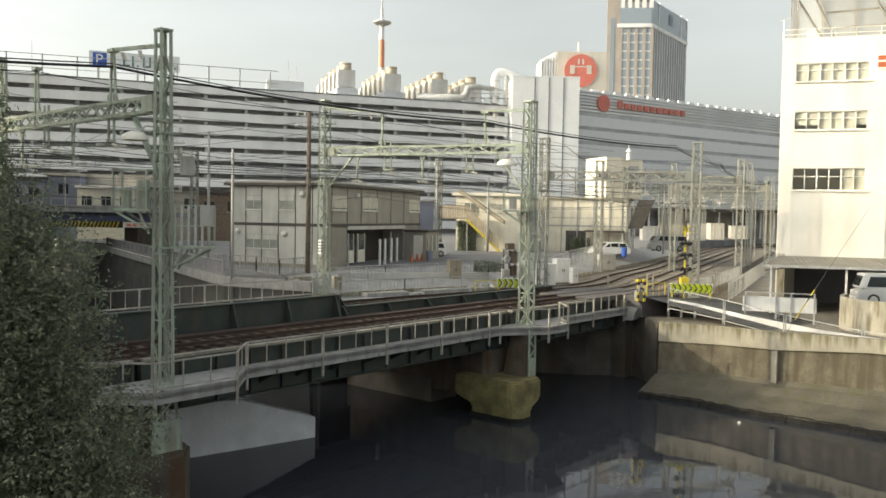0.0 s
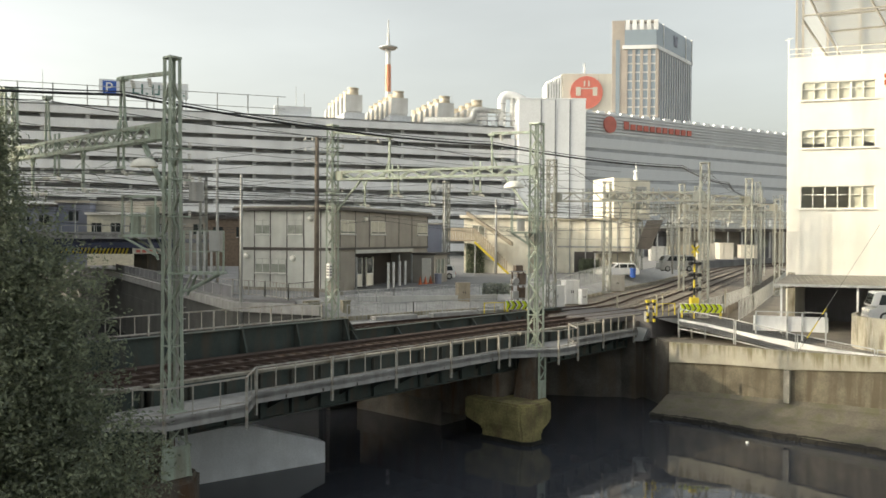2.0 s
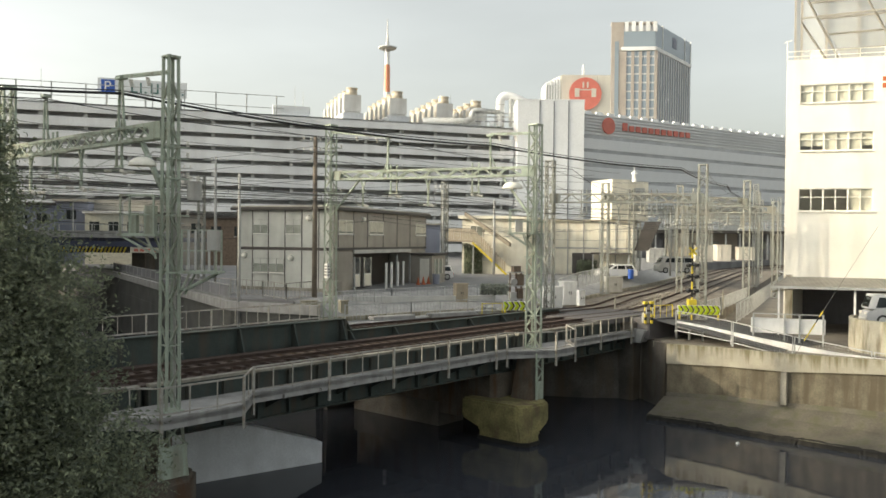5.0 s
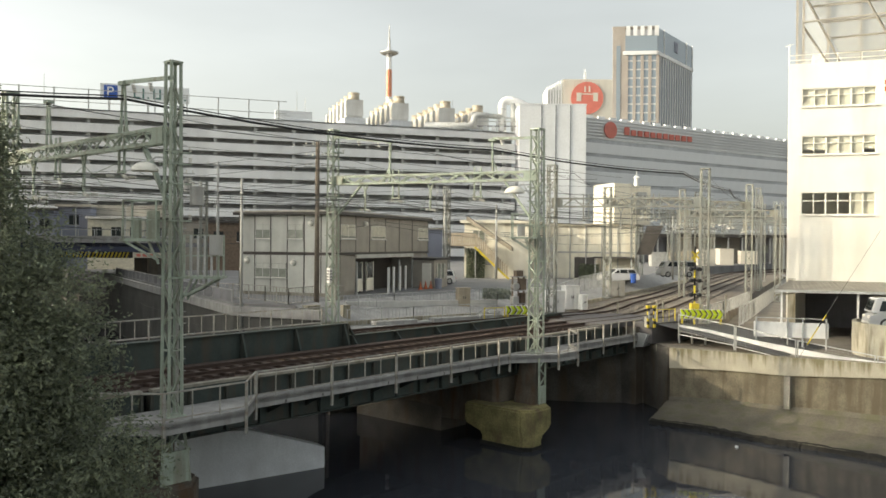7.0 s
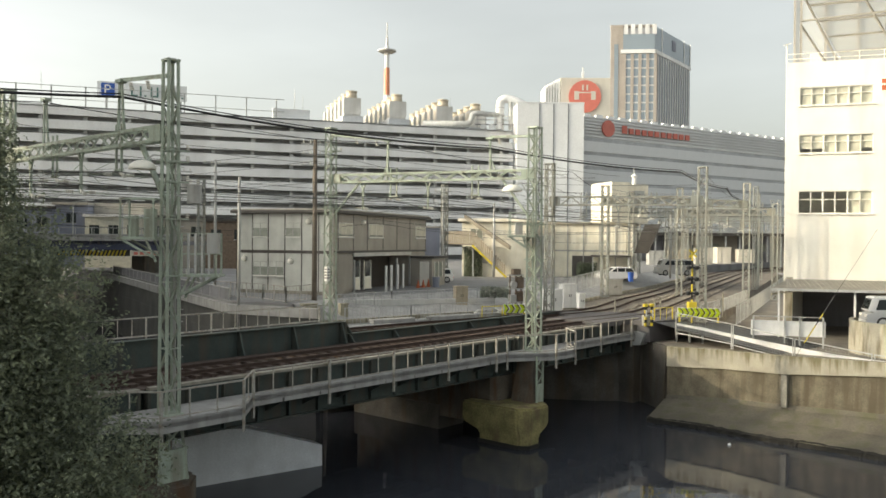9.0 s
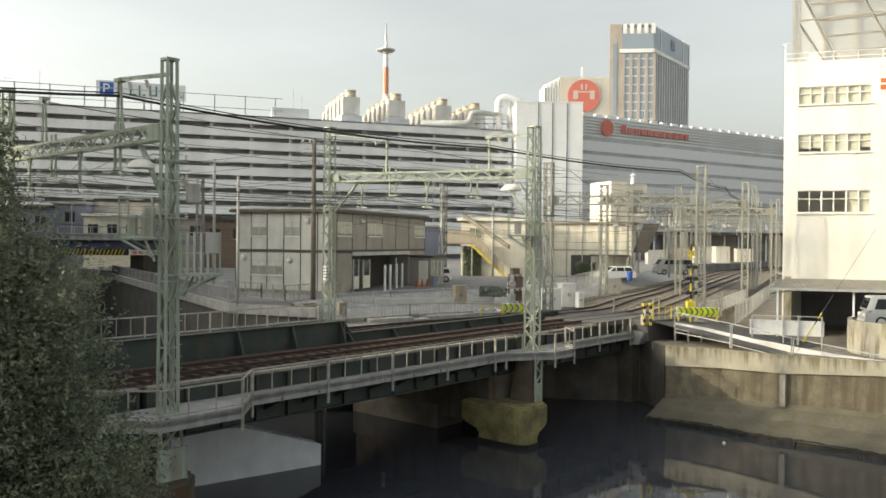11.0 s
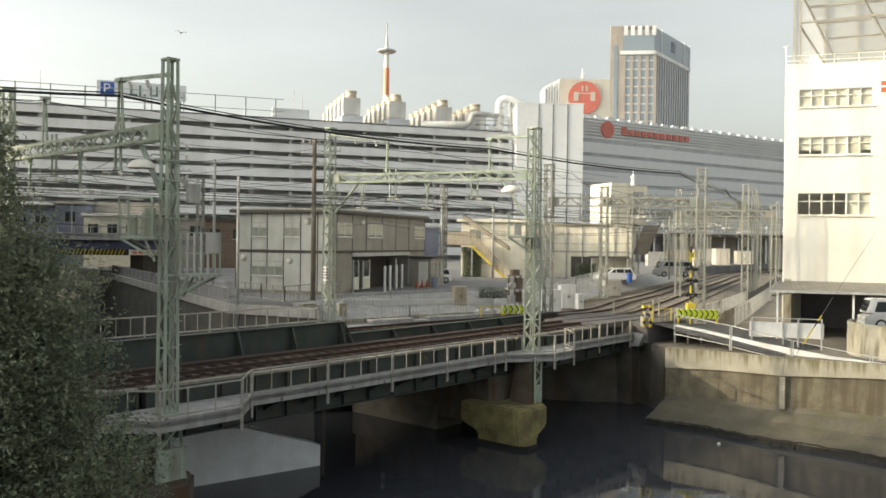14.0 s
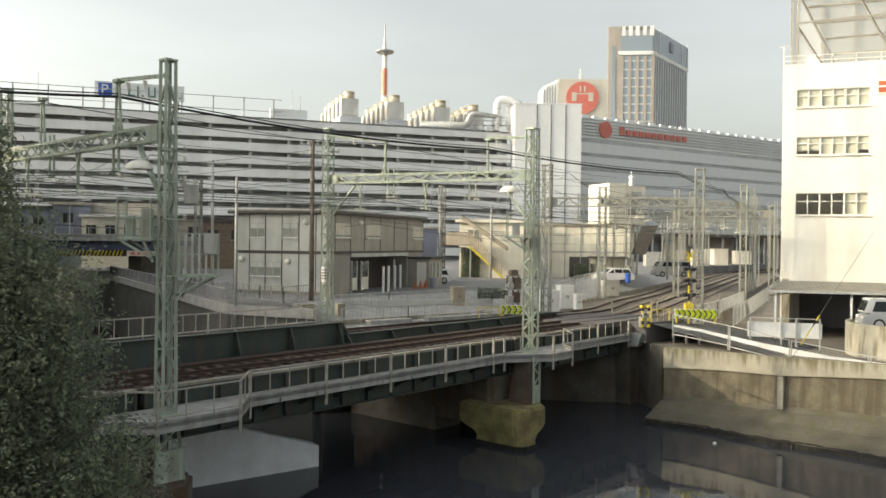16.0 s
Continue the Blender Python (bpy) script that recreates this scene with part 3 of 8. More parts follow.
def build_track(line, label, ballast_from):
    pts = spline(line, 2.0)
    track = thing("railway_track", label, "railway track", "railway tracks", "structure")
    path = [(p.x, p.y, 0) for p in pts]
    for k in (-1, 1):
        bm = bmesh.new()
        c = k * (1.435 / 2 + 0.035)
        sweep(bm, path, [(c - 0.035, -0.25), (c + 0.035, -0.25), (c + 0.035, -0.29), (c + 0.012, -0.3), (c + 0.012, -0.38), (c + 0.07, -0.4), (c - 0.07, -0.4), (c - 0.012, -0.38), (c - 0.012, -0.3), (c - 0.035, -0.29)])
        part("rail", bm, RAIL, track)
    bm = bmesh.new()
    box(bm, (-0.12, -1.2, -0.56), (0.12, 1.2, -0.4))
    me = mesh_of("sleeper", bm, SLEEPER)
    fine = spline(line, 0.64)
    for i, p in enumerate(fine[:300]):
        q = fine[min(i + 1, len(fine) - 1)]
        ob = part("sleeper", me, SLEEPER, track)
        ob.matrix_local = pose(p.x, p.y, 0, 0, 0, math.degrees(math.atan2(q.y - p.y, q.x - p.x)) if i + 1 < len(fine) else 55)
    bm = bmesh.new()
    sweep(bm, [p for p in path if Vector(p[:2]).length > ballast_from], [(-2.2, -1.72), (-1.7, -0.5), (-1.3, -0.42), (-0.85, -0.395), (0.85, -0.395), (1.3, -0.42), (1.7, -0.5), (2.2, -1.72)])
    part("ballast", bm, BALLAST, track, "brown rusty ballast bed")


build_track(TRACK_NEAR, "rusty railway track curving away on brown ballast", 58.5)
build_track(TRACK_FAR, "rusty railway track beside the yard on brown ballast", 60.5)
# formation between and beside the tracks
bm = bmesh.new()
prism(bm, [plan(12.2, 0.2), plan(12.2, 12.5), plan(6, 13), (3, 62.5), (9, 68), (14, 79), (24, 102), (40, 139), (75, 214), (90, 207), (60, 146), (45, 114), (33, 89), (24.5, 70.5), (20, 62)], LAND_Z, FORM_Z)
tagged(part("track_bed", bm, BALLAST), "brown gravel track bed between the rails", "ground", kind="structure")
# level crossing
bm = bmesh.new()
prism(bm, [plan(12.6, -0.8), plan(12.6, 11), plan(16.2, 12), plan(17.0, -1.5)], LAND_Z, -0.33)
tagged(part("road", bm, CROSSING_ROAD), "dark worn asphalt level crossing over the tracks", "road", kind="structure")


# ---- bridge ----
def build_bridge():
    br = thing("railway_bridge", "dark green steel plate-girder railway bridge over the river", "bridge", kind="structure", at=BRIDGE)
    bounds = [(-48.0, -23.3), (-22.9, -0.4), (0.0, 12.6)]
    for s0, s1 in bounds:
        for w, top in ((1.25, -0.55), (5.3, -0.55), (7.3, -0.6), (11.6, -0.6)):
            bm = bmesh.new()
            box(bm, (s0, w - 0.02, -2.45), (s1, w + 0.02, top))
            box(bm, (s0, w - 0.22, top - 0.05), (s1, w + 0.22, top))
            box(bm, (s0, w - 0.22, -2.5), (s1, w + 0.22, -2.45))
            g = part("girder", bm, DARK_GREEN, br, "dark green plate girder")
            n = int((s1 - s0) / 1.55)
            bm = bmesh.new()
            box(bm, (-0.05, -0.2, -2.45), (0.05, 0.2, top - 0.05))
            me = mesh_of("stiffener", bm, DARK_GREEN)
            if w == 1.25:
                for i in range(n + 1):
                    part("stiffener", me, DARK_GREEN, g).matrix_local = pose(s0 + (s1 - s0) * i / n, w, 0)
        for w0, w1 in ((1.2, 5.4), (7.2, 11.7)):
            bm = bmesh.new()
            box(bm, (s0, w0, -0.75), (s1, w1, -0.56 - 0.06))
            part("deck_plate", bm, DARK_GREEN, br, "dark steel deck plate")
    # high girder between the tracks, with gusset stiffeners; lower one beyond it
    for s0, s1, top in ((-48.0, -8.6, 0.62), (-8.2, 12.6, -0.06)):
        bm = bmesh.new()
        box(bm, (s0, 6.58, -2.4), (s1, 6.62, top))
        box(bm, (s0, 6.38, top - 0.04), (s1, 6.82, top))
        g = part("high_girder", bm, DARK_GREEN, br, "dark green through girder with gussets")
        bm = bmesh.new()
        profile(bm, [(6.58, top - 0.04), (6.42, top - 0.04), (6.0, -0.55), (6.58, -0.55)], -0.05, 0.05)
        me = mesh_of("gusset", bm, DARK_GREEN)
        n = int((s1 - s0) / 3.1)
        for i in range(n + 1):
            part("gusset", me, DARK_GREEN, g).matrix_local = pose(s0 + 0.1 + (s1 - s0 - 0.2) * i / n, 0, 0)
    bm = bmesh.new()
    profile(bm, [(6.3, 0.6), (6.9, 0.6), (6.9, -0.55), (6.3, -0.55)], -8.6, -8.5)
    beam(bm, (-8.5, 6.6, 0.58), (-7.9, 6.6, -0.2), 0.4, 0.08)
    part("girder_end", bm, DARK_GREEN, br, "sloping end of the high girder")
    # pale strip added on the near girder, standing for its lit top flange
    for s0, s1 in bounds:
        bm = bmesh.new()
        box(bm, (s0, 1.0, -0.545), (s1, 1.32, -0.44))
        part("lit_flange_strip", bm, CONCRETE, br, "pale grey strip standing for the girder's lit top flange")
    # timber floor strips beside the rails
    for w0, w1 in ((1.3, 1.75), (4.6, 5.1), (5.1, 5.9), (1.76, 2.3), (2.44, 3.8), (3.94, 4.59)):
        bm = bmesh.new()
        box(bm, (-48, w0, -0.56), (12.5, w1, -0.53 if 1.75 < w0 < 4 else -0.5))
        part("floor_strip", bm, RAIL, br, "rusty floor plates beside the rails")
    # maintenance walkway with its bulges round the masts
    def walk_edge():
        out = []
        for c, u0, u1, u2, u3 in ((-46.0, -2.3, -0.95, 2.3, 3.9), (-23.0, -2.3, -0.95, 2.35, 3.94), (0.0, -2.36, 0.0, 2.0, 3.6)):
            out += [(c + u0, 0.1), (c + u1, -1.52), (c + u2, -1.52), (c + u3, 0.1)]
        return [q for q in out if q[0] > -49] + [(12.7, 0.1)]
    edge = walk_edge()
    bm = bmesh.new()
    prism(bm, edge + [(12.7, 1.0), (edge[0][0], 1.0)], -1.38, -1.2)
    part("walkway", bm, WALKWAY, br, "pale grey concrete walkway slab")
    bm = bmesh.new()
    sweep(bm, [(*q, 0) for q in edge], [(0.0, -1.12), (0.06, -1.12), (0.06, -1.56), (0.0, -1.56)])
    part("kerb", bm, WALKWAY, br, "grey edge beam")
    # railing
    part("handrail", rail_line(edge, -0.13, 0.03), GREY_RAIL, br, "weathered grey handrail")
    part("lower_rail", rail_line(edge, -1.02, 0.02), GREY_RAIL, br)
    bm = bmesh.new()
    box(bm, (-0.05, -0.05, -2.0), (0.05, 0.05, -0.12))
    post = mesh_of("post", bm, GREY_RAIL)
    bm = bmesh.new()
    box(bm, (-0.02, -0.02, -1.15), (0.02, 0.02, -0.13))
    rod = mesh_of("baluster", bm, GREY_RAIL)
    for (x0, y0), (x1, y1) in zip(edge, edge[1:]):
        d = math.hypot(x1 - x0, y1 - y0)
        n = max(2, round(d / 0.98))
        a = math.degrees(math.atan2(y1 - y0, x1 - x0))
        for i in range(n):
            t = i / n
            big = i % 4 == 0
            part("post" if big else "baluster", post if big else rod, GREY_RAIL, br).matrix_local = pose(x0 + (x1 - x0) * t, y0 + (y1 - y0) * t - (0.03 if big else 0), 0, 0, 0, a)
    # brackets that carry the walkway
    bm = bmesh.new()
    profile(bm, [(1.22, -1.4), (0.1, -1.4), (0.1, -1.55), (1.22, -2.1)], -0.05, 0.05)
    me = mesh_of("bracket", bm, DARK_GREEN)
    for i in range(30):
        part("bracket", me, DARK_GREEN, br).matrix_local = pose(-45 + i * 1.96, 0, 0)
    # far parapet fence
    far = thing("bridge_fence", "weathered grey steel fence along the far edge of the bridge", "fence", at=BRIDGE)
    bm = bmesh.new()
    box(bm, (-48, 12.96, 0.86), (-4, 13.04, 0.93))
    part("top_rail", bm, GREY_RAIL, far)
    bm = bmesh.new()
    box(bm, (-48, 12.96, -0.1), (-4, 13.04, -0.02))
    part("bottom_rail", bm, GREY_RAIL, far)
    bm = bmesh.new()
    box(bm, (-0.04, 12.96, -0.6), (0.04, 13.04, 0.9))
    me = mesh_of("fence_post", bm, GREY_RAIL)
    bm = bmesh.new()
    box(bm, (-0.015, 12.98, -0.05), (0.015, 13.02, 0.88))
    me2 = mesh_of("fence_rod", bm, GREY_RAIL)
    for i in range(56):
        k = i % 5 == 0
        part("fence_post" if k else "fence_rod", me if k else me2, GREY_RAIL, far).matrix_local = pose(-47.6 + i * 0.78, 0, 0)
    bm = bmesh.new()
    box(bm, (-48, 11.9, -0.75), (12.5, 13.2, -0.55))
    part("far_walkway", bm, WALKWAY, br)


def rail_line(edge, z, r):
    bm = bmesh.new()
    sweep(bm, [(*q, z) for q in edge], [(-r, -r), (r, -r), (r, r), (-r, r)])
    return mesh_of("rail_line", bm, GREY_RAIL)


build_bridge()


def pier(s, w0, w1, label, nose=1.1, top=-3.8):
    p = thing("bridge_pier", label, "bridge pier", "bridge piers", "structure", BRIDGE @ pose(s, 0, 0))
    bm = bmesh.new()
    prism(bm, [(-1.15, w1), (-1.15, 1.3), (-0.7, 0.9), (0.7, 0.9), (1.15, 1.3), (1.15, w1)], -5.45, -2.5)
    part("shaft", bm, RUST_CONCRETE, p, "rust-streaked concrete pier shaft")
    for y0, y1, z1 in ((w0, 1.7, top), (1.7, 4.2, -4.45), (7.0, w1 + 0.2, -4.45)):
        tip = y0 == w0
        bm = bmesh.new()
        out = [(-1.25, y1), (-1.25, y0 + nose), (-0.5, y0), (0.5, y0), (1.25, y0 + nose), (1.25, y1)] if tip else [(-1.2, y1), (-1.2, y0), (1.2, y0), (1.2, y1)]
        prism(bm, out, -8, z1)
        bmesh.ops.bevel(bm, geom=[e for e in bm.edges if all(v.co.z > z1 - 0.01 for v in e.verts)], offset=0.14, segments=3, affect="EDGES")
        # the rear footing carries the bridge's shade in its colour
        f = part("footing", bm, RUST_CONCRETE if y0 < 5 else SHADE_CONCRETE, p, "dark pier footing")
        bm = bmesh.new()
        prism(bm, [(x * 1.02, y + (-0.03 if y == y0 else 0.0)) for x, y in out], -6.3, -5.72)
        part("waterline_band", bm, MUSSEL, f, "black band of growth")
    bm = bmesh.new()
    for x in (-1, 1):
        for y in (-0.75, 0.4):
            beam(bm, (x * 0.55, y, top), (x * 0.36, y * 0.8, -1.4), 0.1)
        beam(bm, (x * 0.55, -0.75, top + 1.1), (-x * 0.38, -0.62, -1.6), 0.07)
    box(bm, (-0.5, -0.78, top + 0.02), (0.5, -0.7, top + 1.15))
    part("mast_stand", bm, PALE_GREEN, p, "pale green steel stand under the mast")
    return p


pier(-23.0, -1.1, 12.0, "stained concrete bridge pier in dark water", 0.9, -3.5)


def river_pier(s, label):
    """Middle pier: an overhanging cap on a narrower foot, the stand of the mast on top."""
    p = thing("bridge_pier", label, "bridge pier", "bridge piers", "structure", BRIDGE @ pose(s, 0, 0))
    bm = bmesh.new()
    prism(bm, [(-2.3, 12), (-2.3, 1.3), (-1.9, 0.9), (-0.4, 0.9), (0.0, 1.3), (0.0, 12)], -5.2, -2.5)
    part("shaft", bm, RUST_CONCRETE, p, "rust-streaked concrete pier shaft")
    bm = bmesh.new()
    cap = [(-3.2, 2.6), (-3.2, -1.2), (-2.7, -1.75), (-1.0, -1.75), (-0.4, -1.1), (-0.4, 2.6)]
    foot = [(-3.15, 1.4), (-3.15, -1.3), (-2.8, -1.74), (-1.9, -1.74), (-1.5, -1.3), (-1.5, 1.4)]
    rings = [[bm.verts.new((x, y, z)) for x, y in out] for out, z in ((cap, -3.85), (cap, -4.95), (foot, -5.4), (foot, -8.0))]
    for r, q in zip(rings, rings[1:]):
        for i in range(6):
            bm.faces.new((r[i], r[(i + 1) % 6], q[(i + 1) % 6], q[i]))
    bm.faces.new(rings[0][::-1])
    bm.faces.new(rings[-1])
    bmesh.ops.recalc_face_normals(bm, faces=bm.faces[:])
    bmesh.ops.bevel(bm, geom=bm.edges[:], offset=0.1, segments=2, affect="EDGES")
    f = part("footing", bm, ALGAE, p, "algae-stained pier footing with an overhanging cap")
    bm = bmesh.new()
    prism(bm, [(-2.3 + (x + 2.3) * 1.05, (y + 0.2) * 1.03 - 0.2) for x, y in foot], -6.3, -5.78)
    part("waterline_band", bm, MUSSEL, f, "black band of growth")
    bm = bmesh.new()
    # rear footing, colour darkened for the shade under the deck
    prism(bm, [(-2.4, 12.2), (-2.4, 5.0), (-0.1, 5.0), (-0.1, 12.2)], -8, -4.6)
    part("footing", bm, SHADE_CONCRETE, p, "dark pier footing")
    # tapered pedestal with a short lattice and a plate on its river face
    bm = bmesh.new()
    rings = [[bm.verts.new((x, y, z)) for x, y in ((x0, y0), (x1, y0), (x1, y1), (x0, y1))]
             for x0, x1, y0, y1, z in ((-1.4, -0.42, -0.85, 0.5, -3.86), (-1.05, -0.42, -0.75, 0.3, -1.42))]
    for i in range(4):
        bm.faces.new((rings[0][i], rings[0][(i + 1) % 4], rings[1][(i + 1) % 4], rings[1][i]))
    bm.faces.new(rings[0][::-1])
    bm.faces.new(rings[1])
    bmesh.ops.recalc_face_normals(bm, faces=bm.faces[:])
    # stand in the dark shaft concrete, its shade put into the colour
    stand = part("mast_stand", bm, RUST_CONCRETE, p, "grey tapered stand under the mast")
    bm = bmesh.new()
    for x in (-1.02, -0.45):
        beam(bm, (x, -0.95, -3.86), (x, -0.95, -1.3), 0.09)
    for z0, z1 in ((-2.85, -2.35), (-1.85, -2.35)):
        beam(bm, (-1.02, -0.95, z0), (-0.45, -0.95, z1), 0.06)
    beam(bm, (-1.02, -0.95, -1.85), (-0.45, -0.95, -1.4), 0.06)
    part("lattice", bm, PALE_GREEN, stand, "pale green lattice legs")
    boxpart("plate", (-0.97, -0.98, -3.84), (-0.5, -0.92, -2.85), PALE_GREEN, stand)


river_pier(0.0, "stained concrete bridge pier with yellow algae")
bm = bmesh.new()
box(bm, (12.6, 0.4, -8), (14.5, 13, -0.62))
ob = tagged(part("abutment", bm, SHADE_CONCRETE), "stained concrete bridge abutment", "wall", kind="structure")
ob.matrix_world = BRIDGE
bm = bmesh.new()
box(bm, (-52, -3, -8), (-47.5, 14, -0.62))
ob = tagged(part("abutment", bm, CONCRETE), "stained concrete bridge abutment beside the tree", "wall", kind="structure")
ob.matrix_world = BRIDGE
# dirt-white bearing shelf at the crossing end
bm = bmesh.new()
profile(bm, [(-0.6, -1.1), (0.4, -1.0), (0.4, -2.0), (-0.25, -1.95)], 12.3, 13.3)
ob = tagged(part("bearing_block", bm, GALV), "grey steel bearing block at the bridge end", "block", kind="structure")
ob.matrix_world = BRIDGE


# ---- catenary masts and portal beams ----
def lattice_meshes(w, step, mat, thick=0.085):
    res = {}
    for k in (-1, 1):
        bm = bmesh.new()
        beam(bm, (-k * w / 2, -w / 2, 0), (k * w / 2, -w / 2, step), thick, 0.04)
        res[k] = mesh_of("brace", bm, mat)
    bm = bmesh.new()
    beam(bm, (-w / 2, -w / 2, 0), (w / 2, -w / 2, 0), 0.07, 0.03)
    res[0] = mesh_of("strut", bm, mat)
    return res


def mast(h, at, label, w=0.5, step=0.62, name="catenary_mast", mat=None, top=None):
    """A four-legged lattice mast; it narrows to the width top where one is given."""
    mat = mat or PALE_GREEN
    ob = thing(name, label, "catenary mast", "catenary masts", at=at)
    top = top or w
    bm = bmesh.new()
    beam(bm, (w / 2, w / 2, 0), (top / 2, top / 2, h), 0.1)
    leg = mesh_of("leg", bm, mat)
    for k in range(4):
        part("leg", leg, mat, ob).matrix_local = pose(0, 0, 0, 0, 0, 90 * k)
    n = int(h / step)
    same = lattice_meshes(w, step, mat, 0.07 if mat is FAR_STEEL else 0.062) if top == w else None
    for i in range(n):
        wi = w + (top - w) * i / n
        mats = same or lattice_meshes(wi, step, mat, 0.05)
        for k in range(4):
            part("brace", mats[1 if (i + k) % 2 else -1], mat, ob).matrix_local = pose(0, 0, i * step, 0, 0, 90 * k)
            if i % 3 == 0:
                part("strut", mats[0], mat, ob).matrix_local = pose(0, 0, i * step, 0, 0, 90 * k)
    boxpart("cap", (-top / 2 - 0.06, -top / 2 - 0.06, h - 0.02), (top / 2 + 0.06, top / 2 + 0.06, h + 0.06), mat, ob)
    boxpart("base_plate", (-w / 2 - 0.12, -w / 2 - 0.12, 0), (w / 2 + 0.12, w / 2 + 0.12, 0.06), mat, ob)
    return ob


def portal_beam(p, q, label, d=0.55, hang=(), mat=None):
    """A lattice beam from p to q with hangers for the wires at the given distances along it."""
    mat = mat or PALE_GREEN
    p, q = Vector(p), Vector(q)
    length = (q - p).length
    ob = thing("portal_beam", label, "portal beam", "portal beams", at=plan_frame(p, q, p.z))
    tilt = (q.z - p.z) / length
    wy = 0.16
    for y in (-wy, wy):
        for z in (-d / 2, d / 2):
            bm = bmesh.new()
            beam(bm, (0, y, z), (length, y, z + tilt * length), 0.07, 0.12)
            part("chord", bm, mat, ob)
    n = max(4, int(length / 0.75))
    st = length / n
    for k in (0, 1):
        bm = bmesh.new()
        beam(bm, (0, 0, -d / 2 if k else d / 2), (st, 0, (d / 2 if k else -d / 2) + tilt * st), 0.04, 0.08)
        me = mesh_of("brace", bm, mat)
        for i in range(k, n, 2):
            for y in (-wy, wy):
                part("brace", me, mat, ob).matrix_local = pose(i * st, y, i * st * tilt)
    for x0, x1 in ((0.0, 0.75), (length - 0.8, length)):
        bm = bmesh.new()
        for y in (-wy - 0.045, wy + 0.045):
            box(bm, (x0, y - 0.01, x0 * tilt - d / 2 - 0.02), (x1, y + 0.01, x0 * tilt + d / 2 + 0.02))
        part("end_plate", bm, mat, ob)
    for i, x in enumerate(hang):
        z = x * tilt
        bm = bmesh.new()
        if i % 2:
            # forked drop post
            for u in (-0.2, 0.2):
                beam(bm, (x + u, 0, z - d / 2), (x, 0, z - d / 2 - 0.5), 0.08)
            beam(bm, (x, 0, z - d / 2 - 0.45), (x, 0, z - 1.95), 0.1)
            foot = (x, 0, z - 1.85)
        else:
            # pair of posts clamped to the beam, joined at the foot
            for u in (-0.2, 0.2):
                beam(bm, (x + u, 0, z + d / 2 + 0.35), (x + u, 0, z - 1.2), 0.075)
            beam(bm, (x - 0.3, 0, z - 1.15), (x + 0.3, 0, z - 1.15), 0.08)
            foot = (x - 0.1, 0, z - 1.3)
        h = part("hanger", bm, mat, ob)
        bm = bmesh.new()
        for j in range(4):
            tube(bm, (foot[0] - 0.06 - j * 0.08, 0, foot[2] - j * 0.03), (foot[0] - 0.1 - j * 0.08, 0, foot[2] - 0.015 - j * 0.03), 0.085, 8)
        part("insulator", bm, PORCELAIN, h)
        # registration arm along the track, with a stay and its insulators
        bm = bmesh.new()
        for sgn in (-1, 1):
            tube(bm, (x, 0.04 * sgn, foot[2]), (x + 0.1 * sgn, 1.15 * sgn, foot[2] - 0.08), 0.022, 6)
            tube(bm, (x, 0.04 * sgn, z - 0.75), (x + 0.1 * sgn, 1.15 * sgn, foot[2] - 0.04), 0.014, 6)
        arm = part("registration_arm", bm, mat, h)
        bm = bmesh.new()
        for sgn in (-1, 1):
            for j in range(4):
                tube(bm, (x + 0.02 * sgn, sgn * (0.3 + j * 0.08), foot[2] - 0.02), (x + 0.02 * sgn, sgn * (0.34 + j * 0.08), foot[2] - 0.022), 0.07, 8)
        part("insulator", bm, PORCELAIN, arm)
    return ob


MAST_A = BRIDGE @ Vector((-22.95, -0.35, -1.2))
MAST_B = BRIDGE @ Vector((0.0, 0.0, -1.2))
MAST_C = Vector((-6.95, 51.6, -0.6))
yaw = math.degrees(math.atan2(0.753, 0.658))
mast_a = mast(12.45, Matrix.Translation(MAST_A) @ pose(0, 0, 0, 0, 0, yaw), "tall weathered pale green lattice mast beside the tree", 0.5, 0.78, top=0.36)
mast_b = mast(12.65, Matrix.Translation(MAST_B) @ pose(0, 0, 0, 0, 0, yaw), "tall sunlit pale green lattice mast on the bridge pier", 0.62, top=0.52)
mast_c = mast(12.6, Matrix.Translation(MAST_C) @ pose(0, 0, 0, 0, 0, yaw), "pale green lattice mast with a white plate beyond the tracks", 0.55, top=0.46)
mast_far = {}
for key, (x, y, z), h in (("d", (18.65, 58.4, -0.6), 11.0), ("e", (8.1, 61.0, -0.6), 11.4), ("f", (14.6, 72.8, 0.2), 9.8), ("g", (22.4, 96.3, 0.8), 10.2),
                          ("h", (29.5, 79, -0.6), 11.4), ("m", (38.8, 101, -0.6), 12.6), ("i", (36.5, 122, -0.6), 12.0), ("j", (68, 168, -0.6), 14.5), ("k", (56, 170, -0.6), 14.5), ("l", (50, 128, -0.6), 12.0)):
    mast_far[key] = mast(h, pose(x, y, z, 0, 0, 65), "pale grey lattice mast beside the curving tracks", 0.56, 0.66, mat=FAR_STEEL)

beam_a0 = BRIDGE @ Vector((-22.95, 0.0, 8.75))
beam_a1 = BRIDGE @ Vector((-22.95, 13.5, 8.75))
portal_beam(beam_a0, beam_a1, "pale green lattice portal beam over the bridge tracks", 0.5, (3.3, 6.4, 8.8, 11.2))
mast(12.4, Matrix.Translation(BRIDGE @ Vector((-22.95, 13.8, -0.6))) @ pose(0, 0, 0, 0, 0, yaw), "pale green lattice mast behind the tree's leaves")
portal_beam(MAST_B + Vector((0, 0, 10.05)), MAST_C + Vector((0, 0, 9.45)), "yellowish green lattice portal beam over the tracks", 0.46, (3.6, 6.6, 8.9, 11.0))
